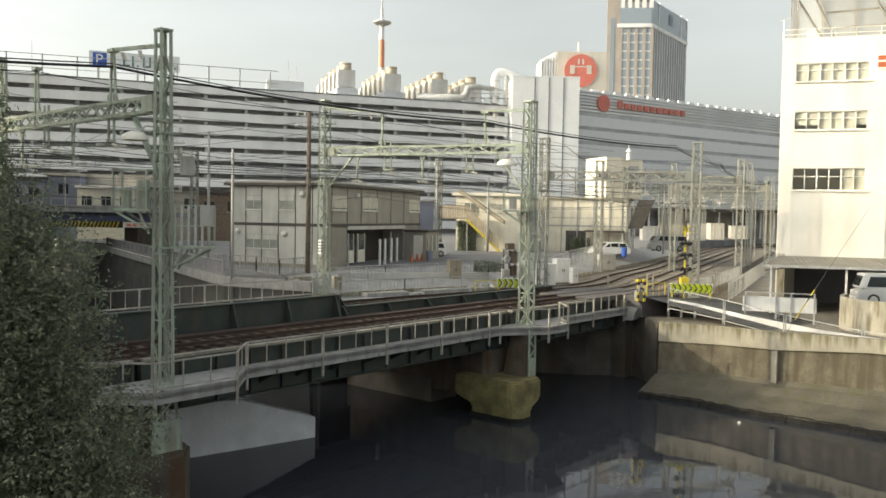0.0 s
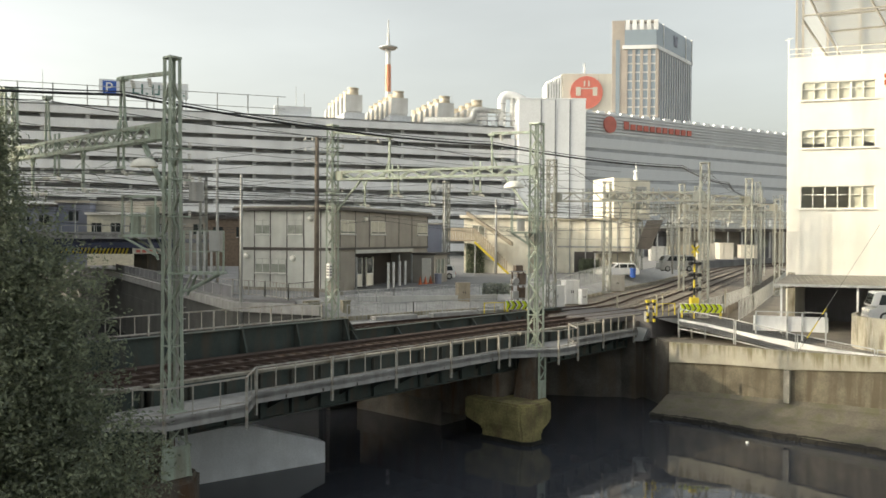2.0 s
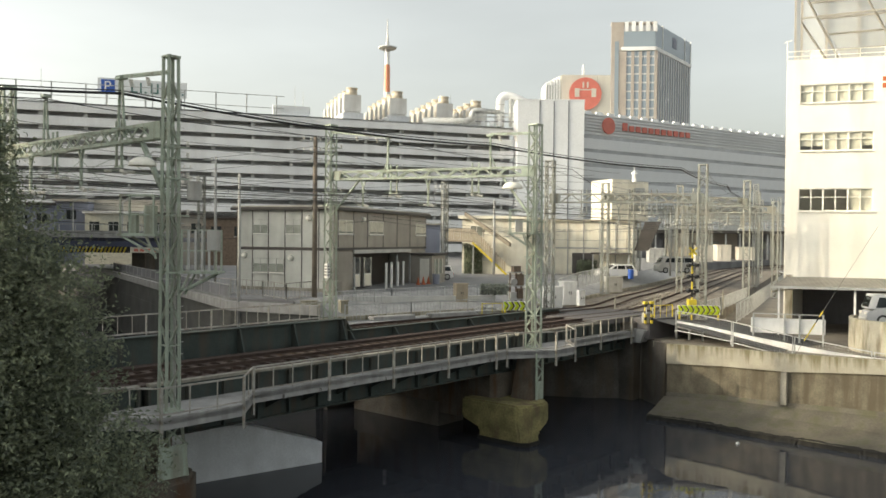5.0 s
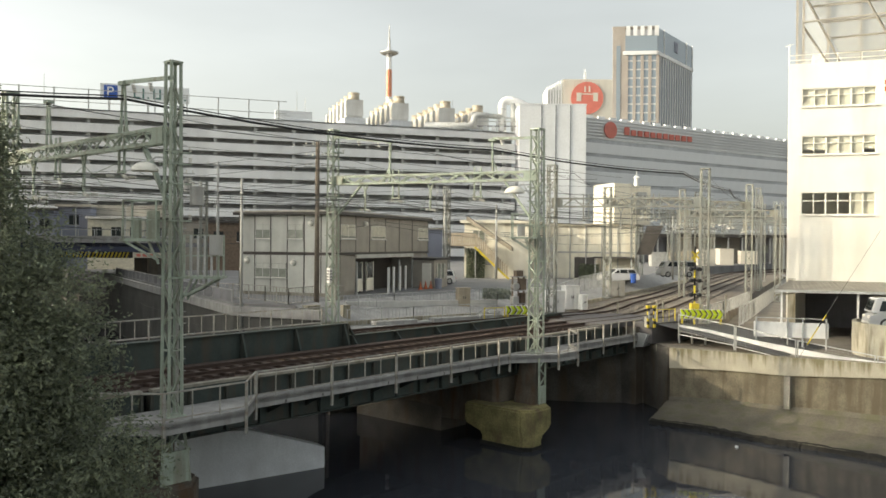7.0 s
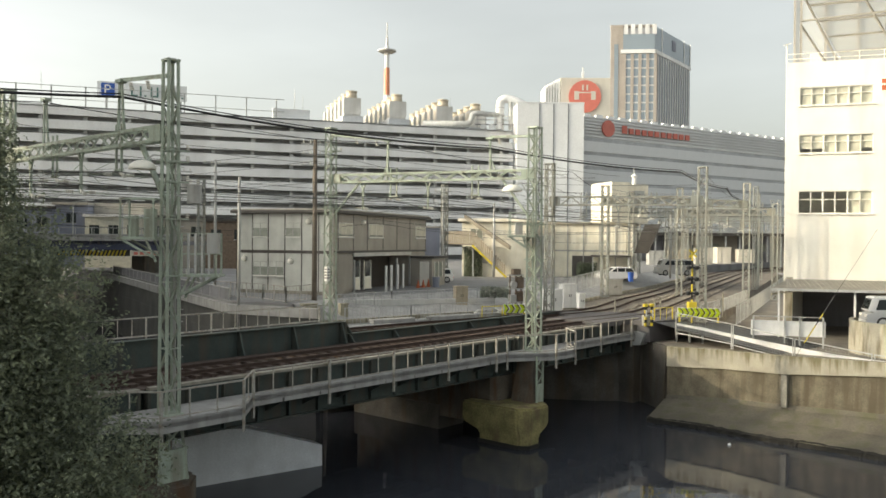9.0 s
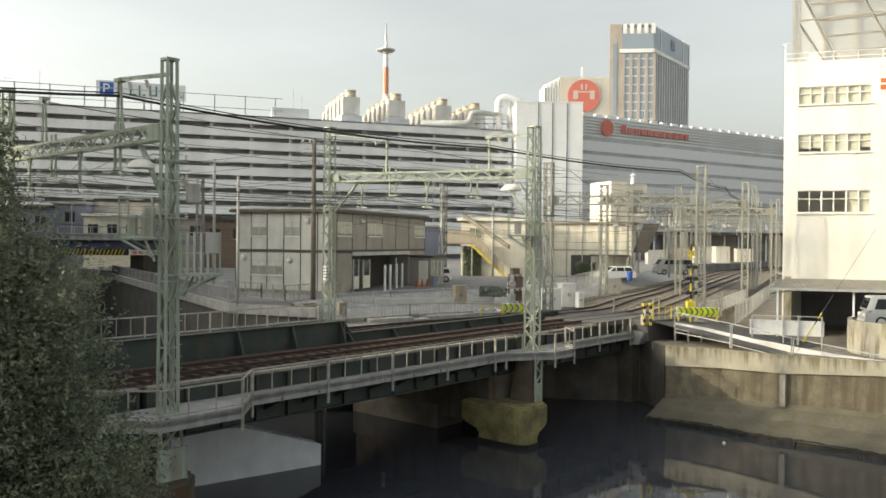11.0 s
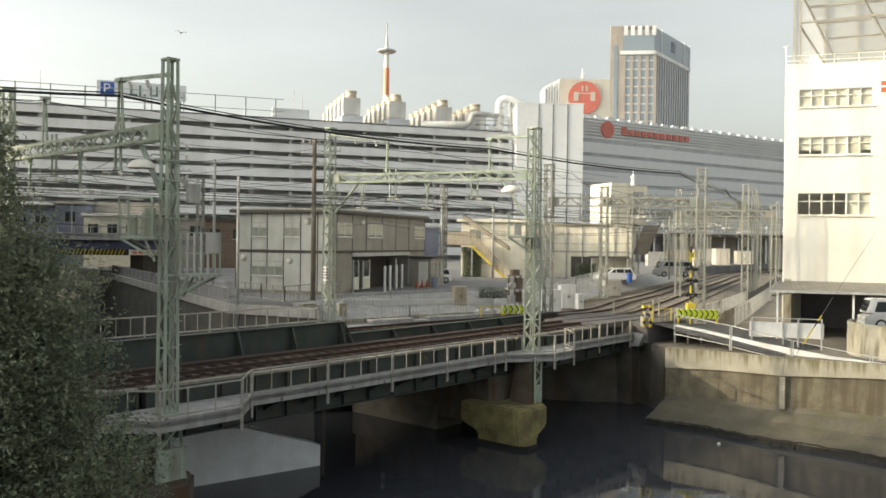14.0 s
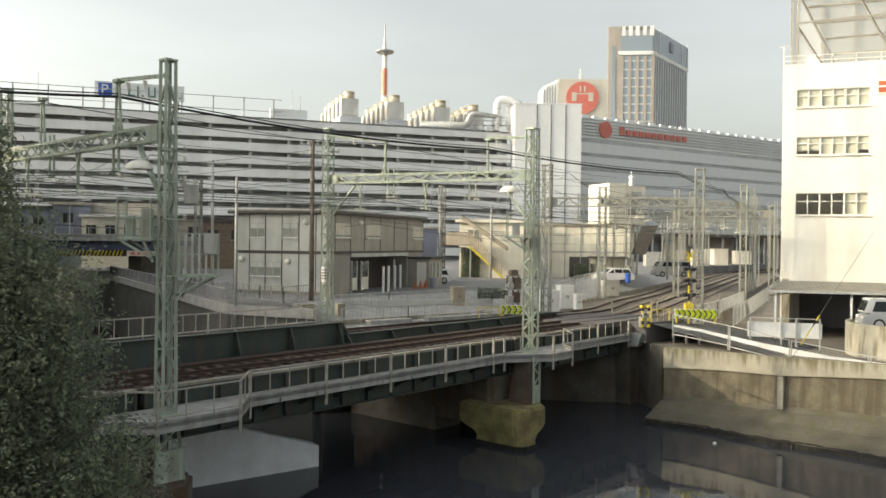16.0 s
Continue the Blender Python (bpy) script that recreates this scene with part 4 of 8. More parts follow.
portal_beam((8.1, 61.0, 8.05), (18.65, 58.4, 8.05), "pale grey lattice portal beam over the curve", 0.6, (2.5, 5, 7.5, 9), FAR_STEEL)
portal_beam((14.6, 72.8, 8.8), (29.5, 79, 8.8), "pale grey lattice portal beam over the curve", 0.6, (4, 8), FAR_STEEL)
portal_beam((22.4, 96.3, 8.8), (38.8, 101, 8.8), "pale grey lattice portal beam over the curve", 0.6, (4, 8, 12), FAR_STEEL)
portal_beam((36.5, 122, 9.5), (50, 128, 9.5), "pale grey lattice portal beam far along the tracks", 0.6, (4, 8), FAR_STEEL)
portal_beam((56, 170, 10), (68, 168, 10), "pale grey lattice portal beam far along the tracks", 0.7, (4, 8), FAR_STEEL)
for (x0, y0, z0, h0), (x1, y1, z1, h1), zb in (((24.5, 84, -0.6, 11.2), (33.5, 82, -0.6, 9.6), 8.2), ((31, 100, -0.6, 12), (41, 106, -0.6, 12), 9.0), ((45, 140, -0.6, 13), (57, 138, -0.6, 13), 9.6), ((27, 112, 0.8, 10), (36, 112, -0.6, 11.4), 8.8)):
    m0 = mast(h0, pose(x0, y0, z0, 0, 0, 65), "pale grey lattice mast beside the curving tracks", 0.5, 0.66, mat=FAR_STEEL)
    mast(h1, pose(x1, y1, z1, 0, 0, 65), "pale grey lattice mast beside the curving tracks", 0.5, 0.66, mat=FAR_STEEL)
    portal_beam((x0, y0, zb), (x1, y1, zb), "pale grey lattice portal beam far along the tracks", 0.6, (3, 6), FAR_STEEL)


# ---- far buildings ----
def banded_store():
    """Long white parking building: white parapet bands, dark gaps, columns."""
    at = plan_frame((-120.9, 147.1), (17, 194))
    b = thing("parking_building", "long white multi-storey parking building with dark horizontal gaps", "building", at=at)
    ln = 145.6
    boxpart("core", (0, 2.2, YARD_Z), (ln, 40, 30.4), GAP_DARK, b, "dark interior of the parking decks")
    bm = bmesh.new()
    box(bm, (0, 0.02, 0), (ln, 0.35, 1.78))
    band = mesh_of("parapet_band", bm, PANEL_WHITE)
    bm = bmesh.new()
    box(bm, (0, 0.3, 1.2), (ln, 2.2, 1.45))
    slab = mesh_of("deck_slab", bm, CONCRETE)
    bm = bmesh.new()
    box(bm, (0, 0.5, 0), (0.7, 1.2, 29.5))
    col = mesh_of("column", bm, GALV)
    for i in range(11):
        z = 29.4 - i * 2.75
        part("parapet_band", band, PANEL_WHITE, b).matrix_local = pose(0, 0, z)
        part("deck_slab", slab, CONCRETE, b).matrix_local = pose(0, 0, z)
    for i in range(18):
        part("column", col, GALV, b).matrix_local = pose(3 + i * 8.2, 0, 0.9)
    boxpart("roof", (0, 0.02, 30.9), (ln, 40, 31.2), WING_WHITE, b, "pale roof deck")
    # roof fence
    bm = bmesh.new()
    box(bm, (0, 0.9, 0), (0.24, 1.14, 4.2))
    me = mesh_of("fence_post", bm, GALV)
    for i in range(15):
        part("fence_post", me, GALV, b).matrix_local = pose(2 + i * 6.3, 0, 31.2)
    for z in (32.6, 35.2):
        boxpart("fence_rail", (0, 0.93, z), (92, 1.02, z + 0.14), GALV, b)
    return b


banded_store()


def white_block():
    b = thing("stair_tower", "tall blank white panelled block on the store", "building")
    boxpart("wall", (17.3, 188, YARD_Z), (32.6, 200, 36.8), WING_WHITE, b, "pale panelled wall")
    for x in (22.3, 25.55, 28.9):
        boxpart("joint", (x, 187.9, YARD_Z), (x + 0.2, 188.02, 36.7), JOINT_GREY, b, "dark vertical joint")
    boxpart("cap", (17.2, 187.9, 36.8), (32.7, 200, 37.1), WING_WHITE, b)
    # big bent ducts beside it
    d = thing("roof_duct", "white bent ventilation duct looping up beside the block", "duct")
    bm = bmesh.new()
    arch = [(13.6, 192, 31.2), (13.6, 192, 36.9)] + [(14.9 - 1.3 * math.cos(math.radians(u)), 192, 36.9 + 1.5 * math.sin(math.radians(u))) for u in range(10, 91, 10)] + [(15.7, 192, 38.36), (16.5, 192, 38.22), (17.4, 192, 37.9), (18.3, 192, 37.5), (19.4, 192, 36.9)]
    bent_pipe(bm, arch, 0.98)
    part("pipe", bm, PANEL_WHITE, d, smooth=True)
    for z in (32.6, 34.4, 36.2):
        bm = bmesh.new()
        tube(bm, (13.6, 192, z), (13.6, 192, z + 0.18), 1.08, 16)
        part("flange", bm, GALV, d)
    bm = bmesh.new()
    tube(bm, (16.1, 191.6, 31.2), (16.1, 191.6, 37.6), 0.55, 12)
    part("riser", bm, GALV, d, "grey riser pipe", smooth=True)
    d = thing("low_roof_duct", "fat pale duct lying along the roof with an upward bend", "duct")
    bm = bmesh.new()
    run = [(-4.5, 190.6, 32.2), (5.6, 191.2, 32.2), (6.6, 191.2, 32.7), (7.0, 191.2, 33.6), (7.3, 191.2, 34.6), (8.2, 191.2, 34.9), (13.4, 191.4, 34.5)]
    bent_pipe(bm, run, [0.85, 0.85, 0.85, 0.82, 0.75, 0.65, 0.55])
    part("pipe", bm, GALV, d, smooth=True)
    for x in (-3, 0.2, 3.4):
        boxpart("support", (x, 189.9, 31.2), (x + 0.3, 191.6, 31.6), GALV, d)
    d = thing("pipe_rack", "dark steel pipe rack on the parking roof", "rack")
    for x in (8.2, 10.2, 12.2):
        boxpart("post", (x, 191.2, 31.2), (x + 0.22, 191.5, 34.2), GALV, d)
    for z in (32.2, 33.3, 34.1):
        boxpart("beam", (7.8, 191.1, z), (16.8, 191.6, z + 0.22), GALV if z > 33 else ROAD_GREY, d)
    for x, z in ((9.1, 31.2), (11.1, 31.2), (13.0, 31.2)):
        boxpart("valve_box", (x, 191.0, z), (x + 0.9, 192, z + 1.1), GAP_DARK, d)


white_block()


def shop_wing():
    b = thing("department_store", "long pale department store wing with louvres and dark window strips", "building", at=plan_frame((32.6, 198.9), (102.1, 244)))
    ln = 120
    boxpart("wall", (0, 0.3, YARD_Z), (ln, 30, 30.2), WING_WHITE, b, "pale cladding")
    for z0, z1 in ((29.9, 30.9), (26.6, 27.5), (23.0, 23.9), (19.4, 20.3), (15.8, 16.7), (12.2, 13.1)):
        boxpart("window_strip", (0, 0.2, z0), (ln, 0.33, z1), GAP_DARK, b, "dark strip of windows")
    bm = bmesh.new()
    box(bm, (0, 0, 0), (3.605, 0.29, 2.55))
    me = mesh_of("panel", bm, WING_WHITE)
    for i in range(33):
        for z in (27.5, 23.95, 20.35, 16.75, 13.15):
            part("panel", me, WING_WHITE, b).matrix_local = pose(i * 3.62, 0, z - 0.1)
    boxpart("louvre_back", (0, 0.7, 30.9), (ln, 1.5, 35.8), WING_WHITE, b)
    bm = bmesh.new()
    box(bm, (0, 0, 0), (ln, 0.6, 0.42))
    me = mesh_of("louvre", bm, WING_WHITE)
    for i in range(7):
        part("louvre", me, WING_WHITE, b).matrix_local = pose(0, 0, 31.1 + i * 0.76)
    for i in range(30):
        boxpart("roof_louvre_post", (i * 4.0, 1.4, 35.6), (i * 4.0 + 2.2, 2.0, 36.9), PANEL_WHITE, b)
    s = thing("store_sign", "red disc with a row of plain red bars on the louvres", "sign", at=plan_frame((32.6, 198.9), (102.1, 244)))
    bm = bmesh.new()
    tube(bm, (10.4, -0.1, 33.4), (10.4, -0.55, 33.4), 2.05, 28)
    part("disc", bm, RED, s)
    for i in range(11):
        boxpart("letter_bar", (15.4 + i * 2.35, -0.45, 32.6), (16.9 + i * 2.35, -0.1, 34.0 if i else 34.6), RED, s)


shop_wing()


def sign_building():
    b = thing("rooftop_block", "pale concrete rooftop block with a large red disc", "building", at=pose(0, 300, 0))
    boxpart("wall", (43.5, 0, -1.7), (61.5, 16, 65.2), LIGHT_TAN, b)
    for x in (47.6, 52.1, 56.6):
        boxpart("panel_joint", (x, -0.03, 30), (x + 0.06, 0.02, 65), TAN_SLAT, b)
    for i in range(6):
        boxpart("fin", (37.8 + i * 0.98, 0.6, 40), (38.3 + i * 0.98, 14, 62.4 + i * 0.5), PANEL_WHITE, b, "white vertical fin")
    boxpart("fin_back", (38.0, 1.5, -1.7), (43.5, 14, 61.5), GALV, b)
    s = b
    off = Vector((52.2, -0.1, 58.3))
    bm = bmesh.new()
    tube(bm, off, off + Vector((0, -0.5, 0)), 5.9, 40)
    part("sign_disc", bm, RED, s, "large red disc sign")
    for a, c in (((-3.9, -0.62, -1.2), (-2.2, -0.48, 1.9)), ((2.2, -0.62, -1.2), (3.9, -0.48, 1.9)), ((-1.1, -0.62, 2.2), (-0.5, -0.48, 4.2)), ((0.5, -0.62, 2.2), (1.1, -0.48, 4.2)), ((-2.2, -0.62, 1.2), (2.2, -0.48, 1.6))):
        boxpart("sign_stroke", off + Vector(a), off + Vector(c), LIGHT_TAN, s, "pale plain stroke")
    bm = bmesh.new()
    tube(bm, (52, 303, 65.2), (52, 303, 69.5), 0.25, 8)
    box(bm, (51.6, 302.6, 66), (52.4, 303.4, 68.2))
    tagged(part("aerial", bm, PANEL_WHITE), "small white aerial on the rooftop block", "aerial")


sign_building()


def tall_tower():
    b = thing("hotel_tower", "tall tan and grey tower with vertical window strips", "building")
    front = plan_frame((72.2, 352), (90.6, 350))
    side = plan_frame((90.6, 350), (116.1, 385))
    bm = bmesh.new()
    prism(bm, [(72.4, 352.4), (90.5, 350.6), (115.8, 385.4), (97, 390)], -1.7, 97)
    part("core", bm, TOWER_SIDE, b)

    def slab(m, a, c, mat, name, label=""):
        bm = bmesh.new()
        box(bm, a, c, m)
        part(name, bm, mat, b, label)
    slab(front, (0, -0.1, 20), (5.2, 1, 98.2), TOWER_STONE, "corner_wall", "tan stone corner wall")
    for i in range(5):
        slab(front, (5.2 + i * 3.25, -0.15, 20), (6.5 + i * 3.25, 0.6, 86), TOWER_STONE, "pier", "tan vertical pier")
    for i in range(4):
        slab(front, (6.5 + i * 3.25, 0.1, 20), (8.45 + i * 3.25, 0.5, 86), TOWER_GLASS, "window_strip", "blue-grey glass strip")
        for k in range(17):
            slab(front, (6.5 + i * 3.25, -0.02, 24 + k * 3.7), (8.45 + i * 3.25, 0.3, 24.6 + k * 3.7), TOWER_SIDE, "spandrel")
    for i in range(1):
        slab(front, (1.5, -0.25, 20), (3.2, 0.0, 90), TOWER_GLASS, "window_strip")
    slab(front, (4.2, -0.6, 86.0), (18.5, 0.6, 87.6), PANEL_WHITE, "white_band", "white string band")
    slab(front, (5.2, -0.1, 87.6), (18.4, 0.8, 94.2), TOWER_GLASS, "sky_window", "large blue glass band")
    for i in range(5):
        slab(front, (5.6 + i * 3.0, -0.2, 94.2), (7.2 + i * 3.0, 1.2, 98.4), PANEL_WHITE, "crown_post", "white crown post")
    slab(front, (0, 0.6, 97.4), (18.4, 3, 98.4), TOWER_STONE, "crown")
    for i in range(15):
        slab(side, (0.3 + i * 2.9, -0.35, 20), (1.4 + i * 2.9, 0.5, 86), TOWER_SIDE, "side_pier")
        slab(side, (1.4 + i * 2.9, -0.05, 20), (3.2 + i * 2.9, 0.5, 86), TOWER_GLASS, "side_window_strip")
    slab(side, (0, -0.6, 86.0), (43.4, 0.6, 87.6), PANEL_WHITE, "white_band")
    slab(side, (0, -0.1, 87.6), (43.4, 0.6, 97.6), TOWER_GLASS, "side_glass")
    for x in (7.5, 35, 43):
        slab(side, (x, -0.4, 87.6), (x + 0.5, 0.6, 98), PANEL_WHITE, "side_mullion")
    slab(side, (20, -0.4, 91), (24, 0.0, 95.5), SHOP_BLUE, "crest", "small dark crest sign")


tall_tower()


def broadcast_mast():
    x, y = -32.3, 480
    b = thing("broadcast_tower", "slim red and white broadcast tower with a round platform", "tower", at=pose(x, y, 0))
    bands = ((-1.7, 90, 1.9, PANEL_WHITE), (90, 106, 1.65, MAST_ORANGE), (106, 113, 1.45, PANEL_WHITE), (113, 119, 1.3, PANEL_WHITE), (119, 124, 0.8, UNIT_WHITE), (124, 132, 0.35, GALV))
    for z0, z1, r, m in bands:
        bm = bmesh.new()
        tube(bm, (0, 0, z0), (0, 0, z1), r, 12, r * 0.9)
        part("section", bm, m, b)
    for z in range(92, 106, 2):
        bm = bmesh.new()
        tube(bm, (0, 0, z), (0, 0, z + 0.5), 1.85, 12)
        part("ring", bm, MAST_ORANGE, b)
    bm = bmesh.new()
    tube(bm, (0, 0, 114.9), (0, 0, 115.6), 4.2, 20, 5.4)
    tube(bm, (0, 0, 115.6), (0, 0, 116.2), 5.4, 20)
    tube(bm, (0, 0, 113.4), (0, 0, 114.9), 1.5, 16, 2.0)
    part("platform", bm, GALV, b)


broadcast_mast()


def cooling_rows():
    bm = bmesh.new()
    box(bm, (0, 0, 0.4), (3.9, 3.6, 4.1))
    box(bm, (0.15, 0.15, 0), (3.75, 3.45, 0.4))
    body = mesh_of("body", bm, UNIT_WHITE)
    bm = bmesh.new()
    tube(bm, (1.95, 1.8, 4.1), (1.95, 1.8, 5.6), 1.35, 20, 1.2)
    tube(bm, (1.95, 1.8, 5.6), (1.95, 1.8, 5.85), 1.35, 20)
    fan = mesh_of("stack", bm, STACK, True)
    bm = bmesh.new()
    for k in range(6):
        box(bm, (-0.06, 0.2, 0.7 + k * 0.5), (0.02, 3.4, 0.95 + k * 0.5))
    lou = mesh_of("side_louvre", bm, STACK)
    first = None
    for x, y, z in ((-22.2, 186, 33.3), (-12.0, 189.5, 33.2), (-1.2, 193, 32.7), (6.6, 195, 32.1)):
        for k in range(6):
            m = pose(x - 1.5 * k, y + 4.4 * k, z, 0, 0, 14)
            if first is None:
                first = thing("cooling_unit", "white rooftop cooling unit with a round exhaust", "cooling unit", "rooftop cooling units", at=m)
                part("body", body, UNIT_WHITE, first)
                part("exhaust", fan, YELLOW_WALL, first)
                part("side_louvre", lou, YELLOW_WALL, first)
            else:
                copy_thing(first, m)
        bm = bmesh.new()
        box(bm, (-0.4, -0.5, 31.0 - z), (4.4, 27, -0.02))
        tagged(part("unit_plinth", bm, GAP_DARK), "grey plinth under the rooftop units", "plinth", "plinths").matrix_world = pose(x, y, z, 0, 0, 18.8)
    bm = bmesh.new()
    box(bm, (0, 0, 0), (8, 1.2, 2.3))
    box(bm, (0.5, -0.05, 0.9), (3.0, 0.02, 1.5))
    ob = tagged(part("roof_hut", bm, WING_WHITE), "low pale plant hut on the parking roof", "hut")
    ob.matrix_world = pose(-36.5, 177.5, 31.2, 0, 0, 18.8)
    # parking sign board on the roof
    s = thing("parking_sign", "wide pale rooftop parking sign with a blue square", "sign", at=plan_frame((-70.2, 167.4), (-52.9, 173.3), 31.2))
    boxpart("board", (0, 0, 2.6), (17.4, 0.4, 5.9), WING_WHITE, s)
    for x in (1.5, 9, 16):
        boxpart("leg", (x, 0.4, 0), (x + 0.4, 0.8, 5.8), GALV, s)
    boxpart("blue_square", (0.7, -0.12, 2.95), (3.3, -0.01, 5.55), BLUE, s, "blue square panel")
    text_part("P", 2.9, (1.15, -0.2, 3.25), PANEL_WHITE, s)
    for i, x in enumerate((6.4, 8.1, 10.2, 11.4, 13.4, 15.4)):
        boxpart("letter_bar", (x, -0.12, 3.2), (x + 0.35, -0.01, 5.3), TEAL, s)
        boxpart("letter_bar", (x + (0.9 if i % 2 else 0.0), -0.12, 3.2), (x + 1.3, -0.01, 3.5), TEAL, s)


def text_part(txt, size, at, mat, parent, rx=90, rz=0):
    cu = bpy.data.curves.new("letter", "FONT")
    cu.body, cu.size, cu.extrude = txt, size, 0.03
    tmp = bpy.data.objects.new("tmp", cu)
    scene.collection.objects.link(tmp)
    me = bpy.data.meshes.new_from_object(tmp.evaluated_get(bpy.context.evaluated_depsgraph_get()))
    bpy.data.objects.remove(tmp)
    me.materials.clear()
    me.materials.append(mat)
    ob = part("letter", me, mat, parent)
    ob.matrix_local = pose(*at, rx, 0, rz)
    return ob


cooling_rows()


# ---- white office building beside the quay ----
OFFICE = pose(25.2, 60, 0, 0, 0, -18)


def office():
    b = thing("office_building", "cream plastered office building with bands of small windows", "building", at=OFFICE)
    rows = ((15.1, 16.4), (11.62, 12.95), (7.25, 8.88))
    x0, x1, end = 0.92, 5.78, 16.0
    # wall in strips round the openings
    lev = [2.45, 7.25, 8.88, 11.62, 12.95, 15.1, 16.4, 18.05]
    for i in range(len(lev) - 1):
        for a, c in (((0, end),) if i % 2 == 0 else ((0, x0), (x1, 9.0), (14.3, end))):
            boxpart("wall", (a, 0, lev[i]), (c, 0.3, lev[i + 1]), PLASTER, b)
    bm = bmesh.new()
    prism(bm, [(0, 0.3), (0.3, 0.3), (4.6, 20), (4.3, 20)], -1.7, 18.05)
    part("side_wall", bm, PLASTER, b)
    bm = bmesh.new()
    prism(bm, [(0, 0), (end, 0), (end, 20), (4.3, 20)], 18.05, 18.25)
    part("roof", bm, PLASTER, b)
    # back wall and ceiling in a darker grey that stands for the interior's shade
    boxpart("parking_back", (1.6, 9.0, -1.7), (end, 9.2, 2.6), ROAD_GREY, b, "back wall of the ground-floor parking, shade in its grey")
    boxpart("parking_ceiling", (0.3, 0.3, 2.5), (end, 9.0, 2.6), ROAD_GREY, b)
    boxpart("end_wall", (end - 0.2, 0.3, -1.7), (end, 20, 18.05), PLASTER, b)
    for xx in (0.1, 7.5):
        boxpart("ground_column", (xx, 0.0, -1.7), (xx + 0.5, 0.5, 2.6), PALE_CONCRETE, b)
    boxpart("inner_wall", (1.0, 3.2, 2.6), (end, 3.4, 18), CURTAIN, b)
    boxpart("side_return", (6.95, -0.06, 2.6), (7.1, 0.0, 18.05), PLASTER, b)
    for zi, (z0, z1) in enumerate(rows):
        boxpart("room_floor", (0.3, 0.3, z0 - 0.3), (end, 3.2, z0 - 0.15), CURTAIN, b)
        for xa, xb in ((x0, x1), (9.0, 14.3)):
            w = part("window", frame_mesh(xa, xb, z0, z1), WHITE_FRAME, b, "white framed band of six lights")
            boxpart("sill", (xa - 0.1, -0.12, z0 - 0.09), (xb + 0.1, 0.05, z0 - 0.002), WHITE_FRAME, w)
            for k in range(6):
                a = xa + (xb - xa) * k / 6
                c = xa + (xb - xa) * (k + 1) / 6
                boxpart("pane", (a + 0.03, 0.1, z0 + 0.03), (c - 0.03, 0.112, z1 - 0.03), CLEAR, w).visible_shadow = False
                lit = not (zi == 2 and k < 4 and xa == x0)
                if lit:
                    boxpart("blind", (a + 0.03, 0.2, z0 + (0.03 if zi != 1 or k not in (0, 1, 5) else 0.35)), (c - 0.03, 0.22, z1 - 0.03), CURTAIN, w)
    boxpart("sign_panel", (6.2, -0.12, 15.85), (6.85, -0.01, 16.85), WHITE_FRAME, b, "small white sign panel with red and grey bars")
    for z0, z1, m in ((16.45, 16.75, CONE), (15.95, 16.3, CONE)):
        boxpart("sign_bar", (6.24, -0.14, z0), (6.8, -0.12, z1), m, b)
    # handrail and aerial on the roof edge
    r = thing("roof_rail", "thin white handrail on the office roof", "railing", at=OFFICE @ pose(-0.1, 0, 18.25))
    for z in (0.25, 0.62):
        boxpart("rail", (0.1, 0.1, z), (end, 0.15, z + 0.05), WHITE_FRAME, r)
    for i in range(9):
        boxpart("post", (0.1 + i * 1.6, 0.1, 0), (0.15 + i * 1.6, 0.15, 0.66), WHITE_FRAME, r)
    bm = bmesh.new()
    tube(bm, (0.15, 0.5, 0), (0.15, 0.5, 1.5), 0.05, 6)
    beam(bm, (-0.1, 0.5, 1.4), (0.45, 0.5, 1.55), 0.05)
    tagged(part("aerial", bm, WHITE_FRAME), "small white aerial on the roof corner", "aerial").matrix_world = OFFICE @ pose(-0.1, 0, 18.25)
    # steel roof shelter with sloping mesh
    c = thing("roof_canopy", "tan steel roof frame with sloping grey mesh panels", "canopy", at=OFFICE @ pose(-0.1, 0, 18.25))
    for x, y in ((1.05, 0.8), (1.05, 5.5), (3.3, 5.5), (5.6, 5.5), (9.5, 5.5)):
        boxpart("post", (x, y, 0), (x + 0.16, y + 0.16, 6.5 if x < 2 else 7.0), MESH_FRAME, c)
    def sl(x, y):
        return 6.4 - (x - 1.0) * 0.35 - y * 0.0
    for a, d in (((1.1, 0.8, 5.4), (4.6, 5.5, 0.3)), ((1.1, 0.8, 2.9), (3.4, 3.6, 0.2)), ((5.0, 0.8, 5.2), (8.9, 5.5, 0.3)), ((1.1, 0.8, 3.2), (16, 0.8, 3.9))):
        bm = bmesh.new()
        beam(bm, a, d, 0.12)
        part("brace", bm, MESH_FRAME, c)
    for k in range(6):
        y0 = 0.6 + k * 1.0
        bm = bmesh.new()
        beam(bm, (1.1 + k * 0.72, y0, 5.5 - k * 0.98), (16, y0, 5.9 - k * 0.98), 0.14)
        part("purlin", bm, MESH_FRAME, c)
    bm = bmesh.new()
    vs = [bm.verts.new(v) for v in ((1.1, 0.75, 5.5), (4.9, 5.6, 0.4), (16, 5.6, 0.9), (16, 0.75, 6.0))]
    bm.faces.new(vs)
    bmesh.ops.solidify(bm, geom=bm.faces[:], thickness=0.05)
    part("mesh_panel", bm, SHEET, c, "grey translucent mesh sheet")
    boxpart("back_sheet", (1.1, 5.75, 0.02), (16, 5.8, 7.0), SHEET, c, "grey translucent mesh sheet")
    boxpart("plant_box", (2.2, 4.2, 0), (3.0, 5.2, 1.5), YELLOW_WALL, c)


